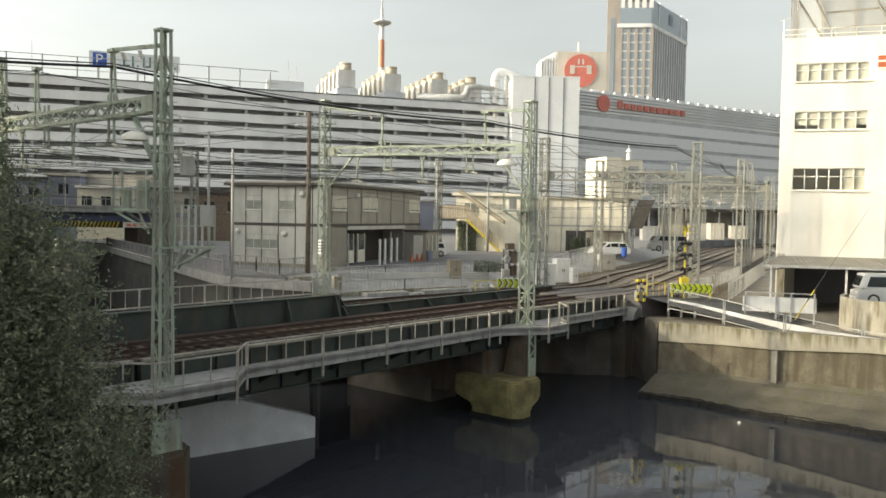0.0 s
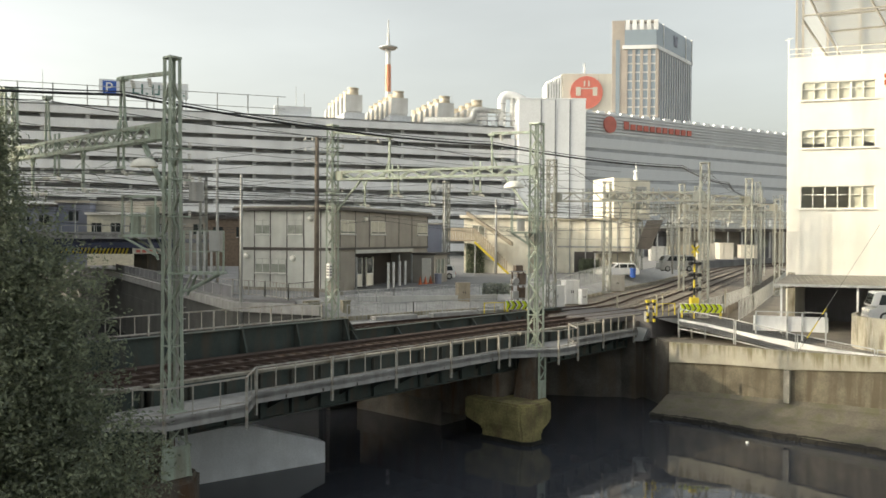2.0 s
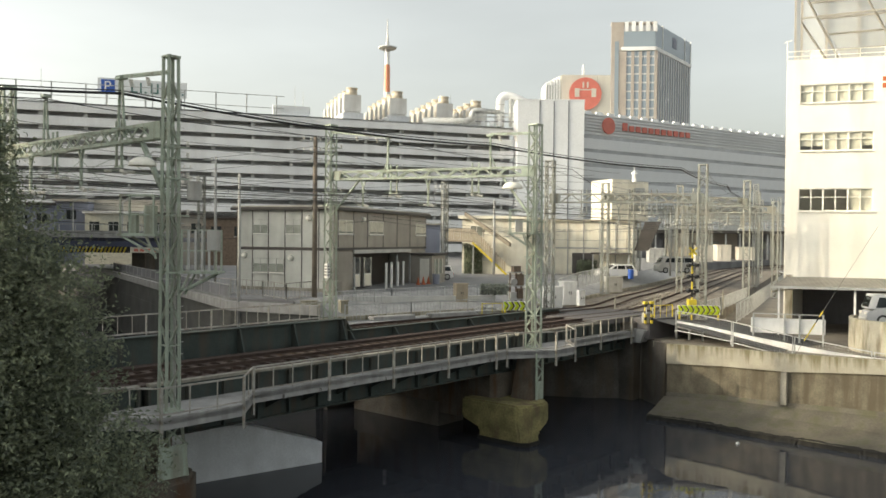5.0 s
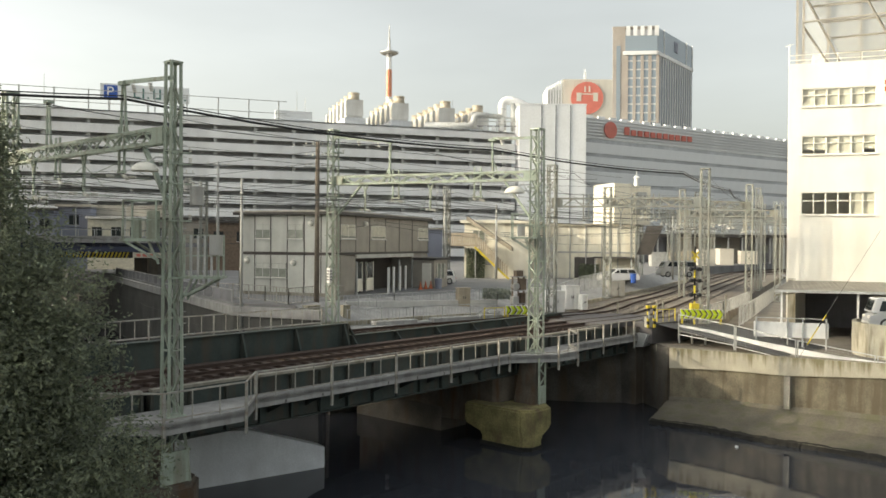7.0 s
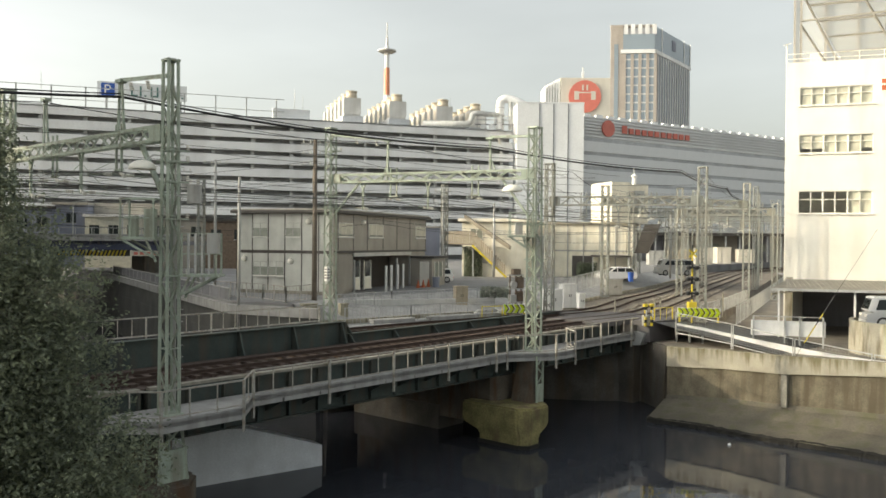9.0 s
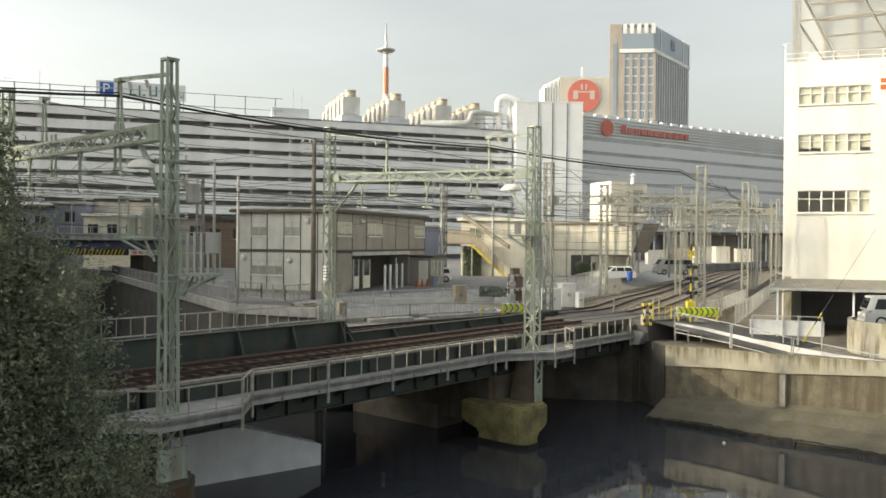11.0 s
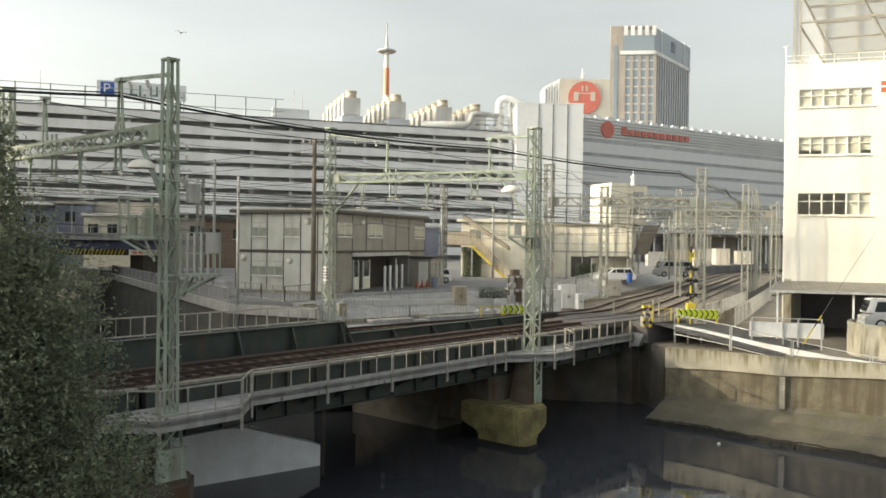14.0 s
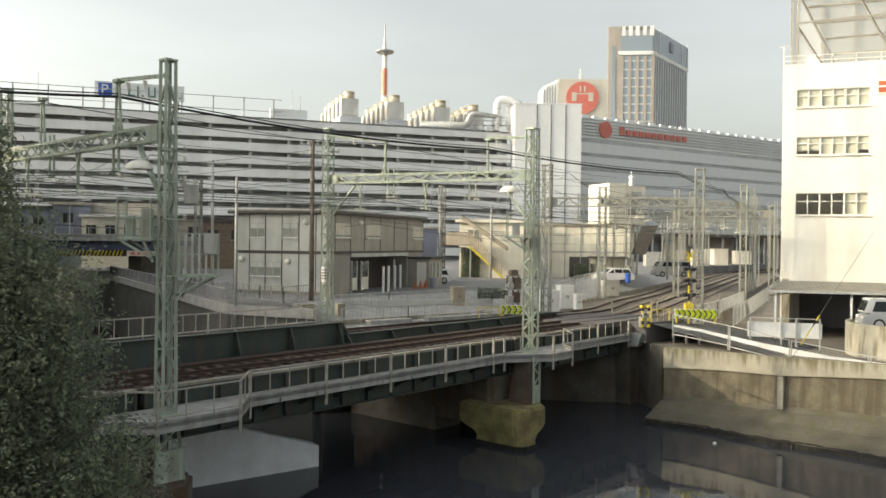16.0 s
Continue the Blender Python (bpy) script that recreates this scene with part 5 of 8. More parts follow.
def frame_mesh(xa, xb, z0, z1):
    bm = bmesh.new()
    mid = z0 + (z1 - z0) * 0.6
    for z in (z0, mid, z1 - 0.06):
        box(bm, (xa, 0.06, z), (xb, 0.16, z + 0.06))
    for k in range(7):
        x = xa + (xb - xa) * k / 6
        wd = 0.05 if k % 2 == 0 else 0.03
        box(bm, (x - wd, 0.055, z0), (x + wd, 0.165, z1))
    return mesh_of("window", bm, WHITE_FRAME)


office()


# ---- two-storey yard house ----
HOUSE = plan_frame((-8.4, 62.6), (-1.5, 80.0))


def house():
    b = thing("site_house", "two-storey grey panelled railway office house", "house", at=HOUSE @ pose(0, 0, YARD_Z))
    L_, W_, H_ = 18.7, 8.5, 6.3
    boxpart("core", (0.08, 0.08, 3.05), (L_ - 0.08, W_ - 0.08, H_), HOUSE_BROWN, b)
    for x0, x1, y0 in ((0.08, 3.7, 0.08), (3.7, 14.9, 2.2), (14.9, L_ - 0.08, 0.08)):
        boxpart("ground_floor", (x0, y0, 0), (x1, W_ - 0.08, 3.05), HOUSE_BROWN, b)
    bm = bmesh.new()
    prism(bm, [(-0.4, -0.4), (L_ + 0.4, -0.4), (L_ + 0.4, W_ + 0.4), (-0.4, W_ + 0.4)], H_, H_ + 0.22)
    part("roof", bm, TRIM_AND_SHADE, b, "flat dark roof edge")
    bm = bmesh.new()
    prism(bm, [(-0.3, -0.3), (L_ + 0.3, -0.3), (L_ + 0.3, W_ + 0.3), (-0.3, W_ + 0.3)], H_ + 0.22, H_ + 0.34)
    part("roof_sheet", bm, ROOF_GREY, b)
    # end wall panels (towards the river)
    cuts = (0.1, 1.03, 2.53, 4.05, 5.57, 7.05, W_)
    for y0, y1 in zip(cuts, cuts[1:]):
        for z0, z1 in ((0.25, 3.15), (3.4, 6.25)):
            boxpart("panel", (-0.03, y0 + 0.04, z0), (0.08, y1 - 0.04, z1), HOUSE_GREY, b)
            boxpart("joint_strip", (-0.05, y1 - 0.04, z0), (0.06, y1 + 0.04, z1), TRIM_AND_SHADE, b)
    boxpart("floor_band", (-0.07, -0.06, 3.16), (0.06, W_, 3.38), TRIM_AND_SHADE, b)
    boxpart("base_band", (-0.05, -0.06, 0.0), (0.06, W_, 0.24), CONCRETE, b)
    boxpart("corner_trim", (-0.06, -0.06, 0), (0.08, 0.1, H_), TRIM_AND_SHADE, b)

    def window(y, z, w, h, face, opened=False):
        def sx(a, c, d0, d1, n, m, par):
            if face == "end":
                return boxpart(n, (-d1, y + a[0], z + a[1]), (-d0, y + c[0], z + c[1]), m, par)
            return boxpart(n, (y + a[0], -d1, z + a[1]), (y + c[0], -d0, z + c[1]), m, par)
        wn_ = sx((0, 0), (w, h), 0.03, 0.06, "window", HOUSE_WINDOW, b)
        sx((0.05, h * (0.62 if face == "end" else 0.15)), (w - 0.05, h - 0.04), 0.058, 0.066, "blind", HOUSE_GREY if face == "end" else CURTAIN, wn_)
        for a, c in (((-0.02, -0.04), (w + 0.02, 0.02)), ((-0.02, h - 0.02), (w + 0.02, h + 0.02)), ((-0.02, 0), (0.02, h)), ((w - 0.02, 0), (w + 0.02, h)), ((w / 2 - 0.025, 0), (w / 2 + 0.025, h))):
            sx(a, c, 0.03, 0.085, "frame", HOUSE_GREY if face == "end" else WHITE_FRAME, wn_)
        sx((0, -0.06), (w, -0.01), 0.03, 0.11, "drip_rail", WHITE_FRAME, wn_)
        sx((-0.1, -0.12), (w + 0.1, -0.05), 0.03, 0.16, "sill", GALV, wn_)

    for y in (2.62, 5.62):
        window(y, 4.45, 1.36, 1.1, "end")
        boxpart("upper_blind", (-0.05, y, 5.56), (-0.03, y + 1.36, 6.15), HOUSE_GREY, b, "closed grey panel over the window")
    for y in (4.13, 5.6):
        window(y, 1.4, 1.36, 1.1, "end")
    for y, z in ((1.9, 5.65), (7.75, 2.72), (3.48, 2.57)):
        bm = bmesh.new()
        tube(bm, (-0.05, y, z), (-0.3, y, z), 0.25, 14, 0.17)
        part("vent_hood", bm, WHITE_FRAME, b, "round white vent hood", True)
    # side wall panels
    cuts = (0.1, 1.1, 3.64, 6.11, 9.15, 12.0, 14.9, L_)
    for x0, x1 in zip(cuts, cuts[1:]):
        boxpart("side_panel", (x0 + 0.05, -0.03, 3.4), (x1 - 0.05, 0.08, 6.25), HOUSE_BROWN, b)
        boxpart("joint_strip", (x1 - 0.05, -0.05, 3.4), (x1 + 0.05, 0.06, 6.25), TRIM_AND_SHADE, b)
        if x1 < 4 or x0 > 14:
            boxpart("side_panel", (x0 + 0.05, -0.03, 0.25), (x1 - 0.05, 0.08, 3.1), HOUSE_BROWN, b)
    boxpart("side_band", (0, -0.12, 3.2), (L_, 0.02, 3.38), TRIM_AND_SHADE, b)
    for x0, x1 in ((1.15, 3.5), (6.4, 9.1), (16.2, 18.6)):
        window(x0, 4.5, x1 - x0, 1.05, "side")
    bm = bmesh.new()
    tube(bm, (5.2, -0.05, 5.7), (5.2, -0.3, 5.7), 0.22, 14, 0.15)
    part("vent_hood", bm, WHITE_FRAME, b, "round white vent hood", True)
    boxpart("porch_fascia", (3.6, -0.14, 2.9), (15.0, -0.04, 3.2), HOUSE_GREY, b, "grey porch fascia")
    # dark sheet standing for the shade deep in the porch
    boxpart("porch_shade_sheet", (3.7, 2.12, 0.02), (14.9, 2.2, 3.15), TRIM_AND_SHADE, b)
    for x in (4.16, 6.2):
        bm = bmesh.new()
        box(bm, (x, 0.3, 0.1), (x + 1.3, 0.36, 2.5))
        d = part("door", bm, GLASS, b, "glazed entrance door")
        for a in (x, x + 1.22):
            boxpart("door_frame", (a, 0.26, 0.1), (a + 0.08, 0.4, 2.55), WHITE_FRAME, d)
        boxpart("door_frame", (x, 0.26, 1.1), (x + 1.3, 0.4, 1.2), WHITE_FRAME, d)
        boxpart("door_panel", (x + 0.1, 0.27, 0.15), (x + 1.2, 0.39, 1.1), YELLOW_WALL, d)
    for x in (3.7, 11.9, 14.8):
        boxpart("porch_post", (x, -0.12, 0), (x + 0.14, 0.02, 2.62), GALV, b)
    boxpart("side_store", (15.1, -2.2, 0.02), (18.4, -0.06, 2.6), HOUSE_BROWN, b, "low beige store at the house end")
    boxpart("store_door", (15.02, -1.9, 0.05), (15.1, -1.0, 2.3), WHITE_FRAME, b, "white store door")
    sw = boxpart("store_window", (15.6, -2.25, 0.9), (17.6, -2.2, 2.2), HOUSE_WINDOW, b)
    for x in (15.6, 16.56, 17.52):
        boxpart("frame", (x, -2.29, 0.86), (x + 0.08, -2.24, 2.24), WHITE_FRAME, sw)
    boxpart("store_roof", (14.95, -2.45, 2.6), (18.6, -0.06, 2.8), TRIM_AND_SHADE, b)
    return b


house()
for i in range(3):
    bm = bmesh.new()
    tube(bm, (0, 0, 0.04), (0, 0, 0.7), 0.17, 12, 0.03)
    box(bm, (-0.22, -0.22, 0), (0.22, 0.22, 0.04))
    tagged(part("traffic_cone", bm, CONE), "orange traffic cone on the asphalt by the porch", "traffic cone", "traffic cones").matrix_world = pose(-2.0 + i * 0.45, 73.6 + i * 0.8, YARD_Z)
for x, y in ((6.2, -1.75), (7.7, -1.52), (10.1, -1.0), (11.9, -0.72)):
    bm = bmesh.new()
    tube(bm, (0, 0, 0), (0, 0, 2.1), 0.11, 12)
    tube(bm, (0, 0, 2.1), (0, 0, 2.13), 0.12, 12)
    tagged(part("bollard_pipe", bm, WHITE_PAINT), "tall white pipe standing before the porch", "pipe", "white pipes").matrix_world = HOUSE @ pose(x, y, YARD_Z)
bm = bmesh.new()
tube(bm, (0, 0, 0), (0, 0, 0.85), 0.3, 14, 0.34)
tube(bm, (0, 0, 0.85), (0, 0, 0.93), 0.36, 14)
tagged(part("bin", bm, SHOP_BLUE), "dull blue bin beside the traffic cones", "bin").matrix_world = HOUSE @ pose(14.4, -2.9, YARD_Z)


# ---- cream sheds with outside stairs ----
def stair_shed():
    b = thing("stair_shed", "cream two-storey shed with an outside steel stair", "building", at=pose(2.0, 99, YARD_Z, 0, 0, -16))
    boxpart("wall", (0.6, 0, 0), (8.5, 8, 6.6), YELLOW_WALL, b)
    boxpart("roof", (0.2, -0.5, 6.6), (8.8, 8.4, 6.95), YELLOW_WALL, b, "cream roof slab with a sunlit edge")
    for x0, x1 in ((1.6, 3.2),):
        w = boxpart("window", (x0, -0.05, 4.5), (x1, 0.04, 5.7), HOUSE_WINDOW, b)
        for x in (x0, (x0 + x1) / 2 - 0.04, x1 - 0.08):
            boxpart("frame", (x, -0.09, 4.45), (x + 0.08, -0.04, 5.75), WHITE_FRAME, w)
        boxpart("frame", (x0, -0.09, 5.68), (x1, -0.045, 5.76), WHITE_FRAME, w)
        boxpart("sill", (x0 - 0.08, -0.14, 4.36), (x1 + 0.08, -0.02, 4.46), GALV, w)
    boxpart("meter_box", (3.2, -0.3, 1.6), (4.0, 0, 2.9), GREY_BOX, b)
    boxpart("meter_box", (2.0, -0.25, 1.9), (2.5, 0, 2.6), GREY_BOX, b)
    s = thing("outside_stair", "brown-grey steel stair with slatted side panels", "stairs", at=pose(1.6, 97.7, YARD_Z, 0, 0, -16))
    boxpart("landing", (-1.3, -0.6, 3.8), (2.6, 0.9, 4.0), TRIM_AND_SHADE, s)
    for i in range(14):
        boxpart("slat", (-1.3 + i * 0.28, -0.64, 3.85), (-1.06 + i * 0.28, -0.58, 5.4), TAN_SLAT, s)
    for i in range(15):
        t0, t1 = i / 15, (i + 0.8) / 15
        bm = bmesh.new()
        box(bm, (2.6 + 3.8 * t0, -0.66, 3.8 - 3.8 * (t0 + t1) / 2), (2.6 + 3.8 * t1, -0.6, 5.3 - 3.85 * (t0 + t1) / 2))
        part("side_slat", bm, TAN_SLAT, s)
    for i in range(16):
        boxpart("tread", (2.6 + i * 0.235, -0.55, 3.8 - (i + 1) * 0.234), (2.9 + i * 0.235, 0.7, 3.84 - (i + 1) * 0.234), GALV, s)
    bm = bmesh.new()
    beam(bm, (2.4, -0.63, 3.75), (6.5, -0.63, -0.05 + 0.1), 0.1, 0.22)
    part("stringer", bm, YELLOW, s, "yellow edged stair stringer")
    for x in (-1.25, 2.4):
        boxpart("post", (x, -0.55, 0), (x + 0.12, -0.43, 3.85), GALV, s)
    bm = bmesh.new()
    for x, z in ((1.4, 6.9), (6.8, 3.3)):
        for y in (-0.75, 0.5):
            for dz in (0, 0.45):
                bm.verts.new((x, y, z + dz))
    v = bm.verts[:] if bm.verts.ensure_lookup_table() is None else []
    for f in ((0, 2, 3, 1), (4, 5, 7, 6), (0, 1, 5, 4), (2, 6, 7, 3), (1, 3, 7, 5), (0, 4, 6, 2)):
        bm.faces.new([v[i] for i in f])
    bmesh.ops.recalc_face_normals(bm, faces=bm.faces[:])
    part("stair_roof", bm, TAN_SLAT, s, "sloping stair roof")


stair_shed()


def long_shed():
    b = thing("long_shed", "long cream corrugated shed behind the yard", "building", at=pose(11.0, 101, YARD_Z, 0, 0, -16))
    boxpart("wall", (0, 0, 0), (12.4, 10, 6.4), YELLOW_WALL, b)
    boxpart("roof", (-0.3, -0.4, 6.4), (12.7, 10.3, 6.65), PALE_CONCRETE, b)
    for i in range(31):
        boxpart("rib", (0.2 + i * 0.39, -0.06, 0.1), (0.29 + i * 0.39, 0.02, 6.3), YELLOW_WALL, b)
    for i in range(6):
        boxpart("pipe", (0.8 + i * 1.9, -0.2, 0), (0.92 + i * 1.9, -0.08, 6.4), GREY_BOX, b)
    boxpart("girt", (0, -0.12, 3.1), (12.4, -0.02, 3.28), GREY_BOX, b)
    boxpart("door", (0.6, -0.1, 0), (3.0, 0.0, 5.0), GALV, b, "grey sliding door")
    boxpart("porch", (7.6, -2.0, 2.5), (12.2, 0, 2.7), TRIM_AND_SHADE, b)
    for x in (7.8, 12.0):
        boxpart("porch_post", (x, -1.9, 0), (x + 0.12, -1.78, 2.5), GALV, b)
    # flush dark sheet, the shade of an opening as colour
    boxpart("opening_shade", (5.2, -0.08, 0.1), (7.6, 0.0, 2.6), TRIM_AND_SHADE, b)
    bm = bmesh.new()
    vs = [bm.verts.new(v) for v in ((12.6, -1.5, 3.0), (14.2, -1.5, 3.0), (15.6, -1.5, 6.4), (13.8, -1.5, 6.4))]
    bm.faces.new(vs)
    r = bmesh.ops.extrude_face_region(bm, geom=bm.faces[:])
    bmesh.ops.translate(bm, vec=(0, 2.5, 0), verts=[v for v in r["geom"] if isinstance(v, bmesh.types.BMVert)])
    bmesh.ops.recalc_face_normals(bm, faces=bm.faces[:])
    part("stair_hood", bm, TRIM_AND_SHADE, b, "dark sloping stair hood")
    boxpart("hood_leg", (12.7, -1.4, 0), (12.9, -1.2, 3.1), GALV, b)
    t = thing("tank_block", "cream rooftop block with equipment", "building", at=pose(21.4, 102.7, YARD_Z + 6.65, 0, 0, 20))
    boxpart("wall", (0, 0, 0), (2.6, 5, 5.2), YELLOW_WALL, t)
    boxpart("wall", (2.6, 0.4, 0), (5.6, 4, 5.0), YELLOW_WALL, t)
    boxpart("vent", (3.6, 0.3, 2.0), (5.0, 0.42, 4.2), GALV, t, "grey louvred vent")
    bm = bmesh.new()
    tube(bm, (4.2, 1.5, 5.0), (4.2, 1.5, 6.1), 0.32, 12, 0.22)
    tube(bm, (4.2, 1.5, 6.1), (4.2, 1.5, 6.4), 0.5, 12, 0.1)
    tube(bm, (4.2, 1.5, 6.4), (4.2, 1.5, 7.2), 0.06, 8)
    part("roof_vent", bm, WHITE_PAINT, t)


long_shed()


def blue_shed():
    b = thing("blue_shed", "dull blue sheet-clad shed behind the yard house", "shed", at=pose(-2.3, 86.5, YARD_Z))
    boxpart("wall", (0, 0, 0), (2.2, 3, 5.6), SHOP_BLUE, b)
    boxpart("roof", (-0.1, -0.2, 5.6), (2.3, 3.1, 5.75), ROOF_GREY, b)
    for k in range(5):
        boxpart("rib", (0.2 + k * 0.45, -0.05, 0.1), (0.26 + k * 0.45, 0.01, 5.55), SHOP_BLUE, b)


blue_shed()


# ---- elevated road behind the tree ----
def elevated_road():
    b = thing("elevated_road", "dark elevated road with a yellow and black striped edge", "bridge", kind="structure", at=plan_frame((-95, 100), (-30.2, 94.5)))
    ln = 65
    boxpart("deck", (0, 0.1, 4.25), (ln, 12, 4.7), ROAD_GREY, b)
    boxpart("barrier", (0, -0.15, 4.72), (ln, 0.1, 5.42), WALKWAY, b, "pale grey parapet")
    boxpart("barrier_cap", (0, -0.2, 5.42), (ln, 0.15, 5.5), GALV, b)
    for i in range(32):
        boxpart("rail_post", (i * 2.0 + 0.6, -0.06, 5.5), (i * 2.0 + 0.68, 0.02, 6.2), GALV, b)
    boxpart("top_rail", (0, -0.06, 6.2), (ln, 0.02, 6.27), GALV, b)
    boxpart("girder", (0, 0.1, 3.72), (ln, 0.5, 4.7), ROAD_BLUE, b, "dark blue girder")
    boxpart("flange", (0, -0.05, 3.66), (ln, 0.6, 3.74), ROAD_BLUE, b)
    for i in range(20):
        bm = bmesh.new()
        vs = [bm.verts.new(v) for v in ((0, -0.02, 2.98), (0.22, -0.02, 2.98), (0.5, -0.02, 3.63), (0.28, -0.02, 3.63))]
        bm.faces.new(vs)
        bmesh.ops.solidify(bm, geom=bm.faces[:], thickness=0.04)
        part("stripe", bm, YELLOW, b).matrix_local = pose(49.6 + i * 0.46, 0, 0)
    boxpart("stripe_board", (49.5, 0.03, 2.95), (59.2, 0.12, 3.66), BLACK, b)
    boxpart("notice_board", (59.4, 0.0, 3.0), (62.6, 0.1, 3.6), CURTAIN, b, "pale height notice with red bars")
    for k in range(4):
        boxpart("notice_bar", (59.7 + k * 0.72, -0.02, 3.12), (60.2 + k * 0.72, 0.0, 3.45), RED, b)
    for x in (12, 34, 58):
        boxpart("pier", (x, 3, LAND_Z), (x + 1.6, 7, 4.25), SHADE_CONCRETE, b)
    h = thing("low_shops", "row of dim low flat-roofed buildings behind the road", "building", at=pose(-70, 118, YARD_Z))
    for i, (x0, x1, z1, m) in enumerate(((0, 14, 8.4, SHOP_BLUE), (14, 18.8, 9.0, SHOP_BLUE), (18.8, 27, 7.3, CURTAIN), (27, 36, 7.2, HOUSE_BROWN), (36, 46, 6.8, RUST_BOX))):
        boxpart("wall", (x0, i % 2, 0), (x1, 9, z1), m, h)
        boxpart("roof", (x0 - 0.2, i % 2 - 0.4, z1), (x1 + 0.2, 9.2, z1 + 0.35), WHITE_PAINT if i == 2 else (ROOF_GREY if i == 1 else TRIM_AND_SHADE), h)
        n = int((x1 - x0) / 2.6)
        for k in range(n):
            u = x0 + (k + 0.5) * (x1 - x0) / n
            wd = boxpart("window", (u - 0.7, i % 2 - 0.06, z1 - 2.6), (u + 0.7, i % 2 + 0.02, z1 - 1.2), GLASS, h)
            boxpart("frame", (u - 0.78, i % 2 - 0.1, z1 - 2.7), (u + 0.78, i % 2 - 0.05, z1 - 2.6), GALV, wd)
            boxpart("frame", (u - 0.03, i % 2 - 0.1, z1 - 2.6), (u + 0.03, i % 2 - 0.05, z1 - 1.2), GALV, wd)
    boxpart("upper_storey", (18.8, 3, 7.65), (29, 9, 9.4), ROOF_GREY, h, "recessed grey upper storey")
    # cream board added in place of a sunlit patch at the wall end
    boxpart("sunlit_patch", (44.2, -8, 2.6), (45.4, -7.8, 5.0), YELLOW_WALL, h, "added cream board standing for a sunlit patch")


elevated_road()


# ---- tree before the bridge ----
def tree():
    t = thing("tree", "dark leafy tree with small glossy leaves at the water's edge", "tree", at=pose(-7.6, 12.6, LAND_Z))
    rnd = random.Random(5)
    bm = bmesh.new()
    tube(bm, (0, 0, 0), (0.1, 0.1, 2.6), 0.24, 10, 0.18)
    part("trunk", bm, BARK, t)
    lobes = [(0.3, 0.2, 8.55, 0.38), (0.4, 0.1, 8.0, 0.45), (0.3, 0.2, 7.4, 0.6), (0.75, 0.3, 6.5, 0.8), (1.2, 0.5, 5.7, 0.95), (1.45, 0.4, 4.7, 0.9), (1.1, 0.3, 3.9, 1.0),
             (2.15, 0.2, 3.2, 1.02), (0.6, 0.2, 5.5, 1.1), (0.5, -0.2, 4.2, 1.3), (0.5, -0.2, 3.0, 1.3), (1.1, -0.3, 2.4, 1.3), (2.0, 0.0, 2.2, 1.1), (-0.6, 0.0, 6.2, 1.2), (-0.8, 0.2, 4.6, 1.4), (-0.3, 0.4, 8.0, 0.8)]
    for cx, cy, cz, r in lobes:
        bm = bmesh.new()
        tube(bm, (0.1, 0.1, min(2.4, cz * 0.6)), (cx * 0.9, cy * 0.9, cz), 0.09, 7, 0.02)
        part("limb", bm, BARK, t)
    verts, faces = [], []
    for cx, cy, cz, r in lobes:
        twigs = []
        for i in range(int((420 if r > 0.7 else 800) * r * r)):
            d = Vector((rnd.gauss(0, 1), rnd.gauss(0, 1), rnd.gauss(0, 1))).normalized() * r * (0.5 + 0.62 * rnd.random())
            twigs.append(Vector((cx, cy, cz)) + Vector((d.x, d.y, d.z * 0.9)))
        for c in twigs:
            out = (c - Vector((cx, cy, cz))).normalized() + Vector((rnd.gauss(0, 0.5), rnd.gauss(0, 0.5), rnd.gauss(-0.1, 0.4)))
            for j in range(15):
                p = c + out * (j / 15 - 0.4) * 0.42 + Vector((rnd.gauss(0, 0.045), rnd.gauss(0, 0.045), rnd.gauss(0, 0.04)))
                a = Vector((rnd.gauss(0, 1), rnd.gauss(0, 1), rnd.gauss(-0.35, 0.6))).normalized()
                n = a.cross(Vector((rnd.gauss(0, 0.7), rnd.gauss(0, 0.7), 1))).normalized()
                ln, wd = 0.09 * (0.6 + 0.7 * rnd.random()), 0.021
                up = n.cross(a)
                k = len(verts)
                verts += [p, p + a * ln * 0.5 + n * wd + up * 0.006, p + a * ln, p + a * ln * 0.5 - n * wd + up * 0.006]
                faces += [(k, k + 1, k + 2), (k, k + 2, k + 3)]
    me = bpy.data.meshes.new("crown")
    me.from_pydata(verts, [], faces)
    me.materials.append(LEAF)
    tagged(part("crown", me, LEAF, t), kind="stuff")


tree()


# ---- unseen blocks added to cast shade from the sunny side; terrace behind the eye ----
def plain_block(a, b, label):
    bm = bmesh.new()
    box(bm, a, b)
    tagged(part("unseen_block", bm, PALE_CONCRETE), label, "building", kind="structure")


plain_block((-75, 50, LAND_Z), (-56, 83, 25), "plain unseen block added to shade the yard house")
plain_block((-75, 33, LAND_Z), (-56, 49.9, 17.5), "plain lower unseen block added to shade the pier")
plain_block((-42, 18, LAND_Z), (-26, 33.5, 20.5), "plain unseen block added to shade mast and bridge")
plain_block((-42, 2, LAND_Z), (-26, 17.9, 11), "plain low unseen block added to shade the tree")
plain_block((-92, 84, LAND_Z), (-66, 112, 25), "plain unseen block added to shade the river wall")
plain_block((-14, -22, LAND_Z), (24, -1.2, 3.4), "plain unseen terrace added behind the viewpoint")


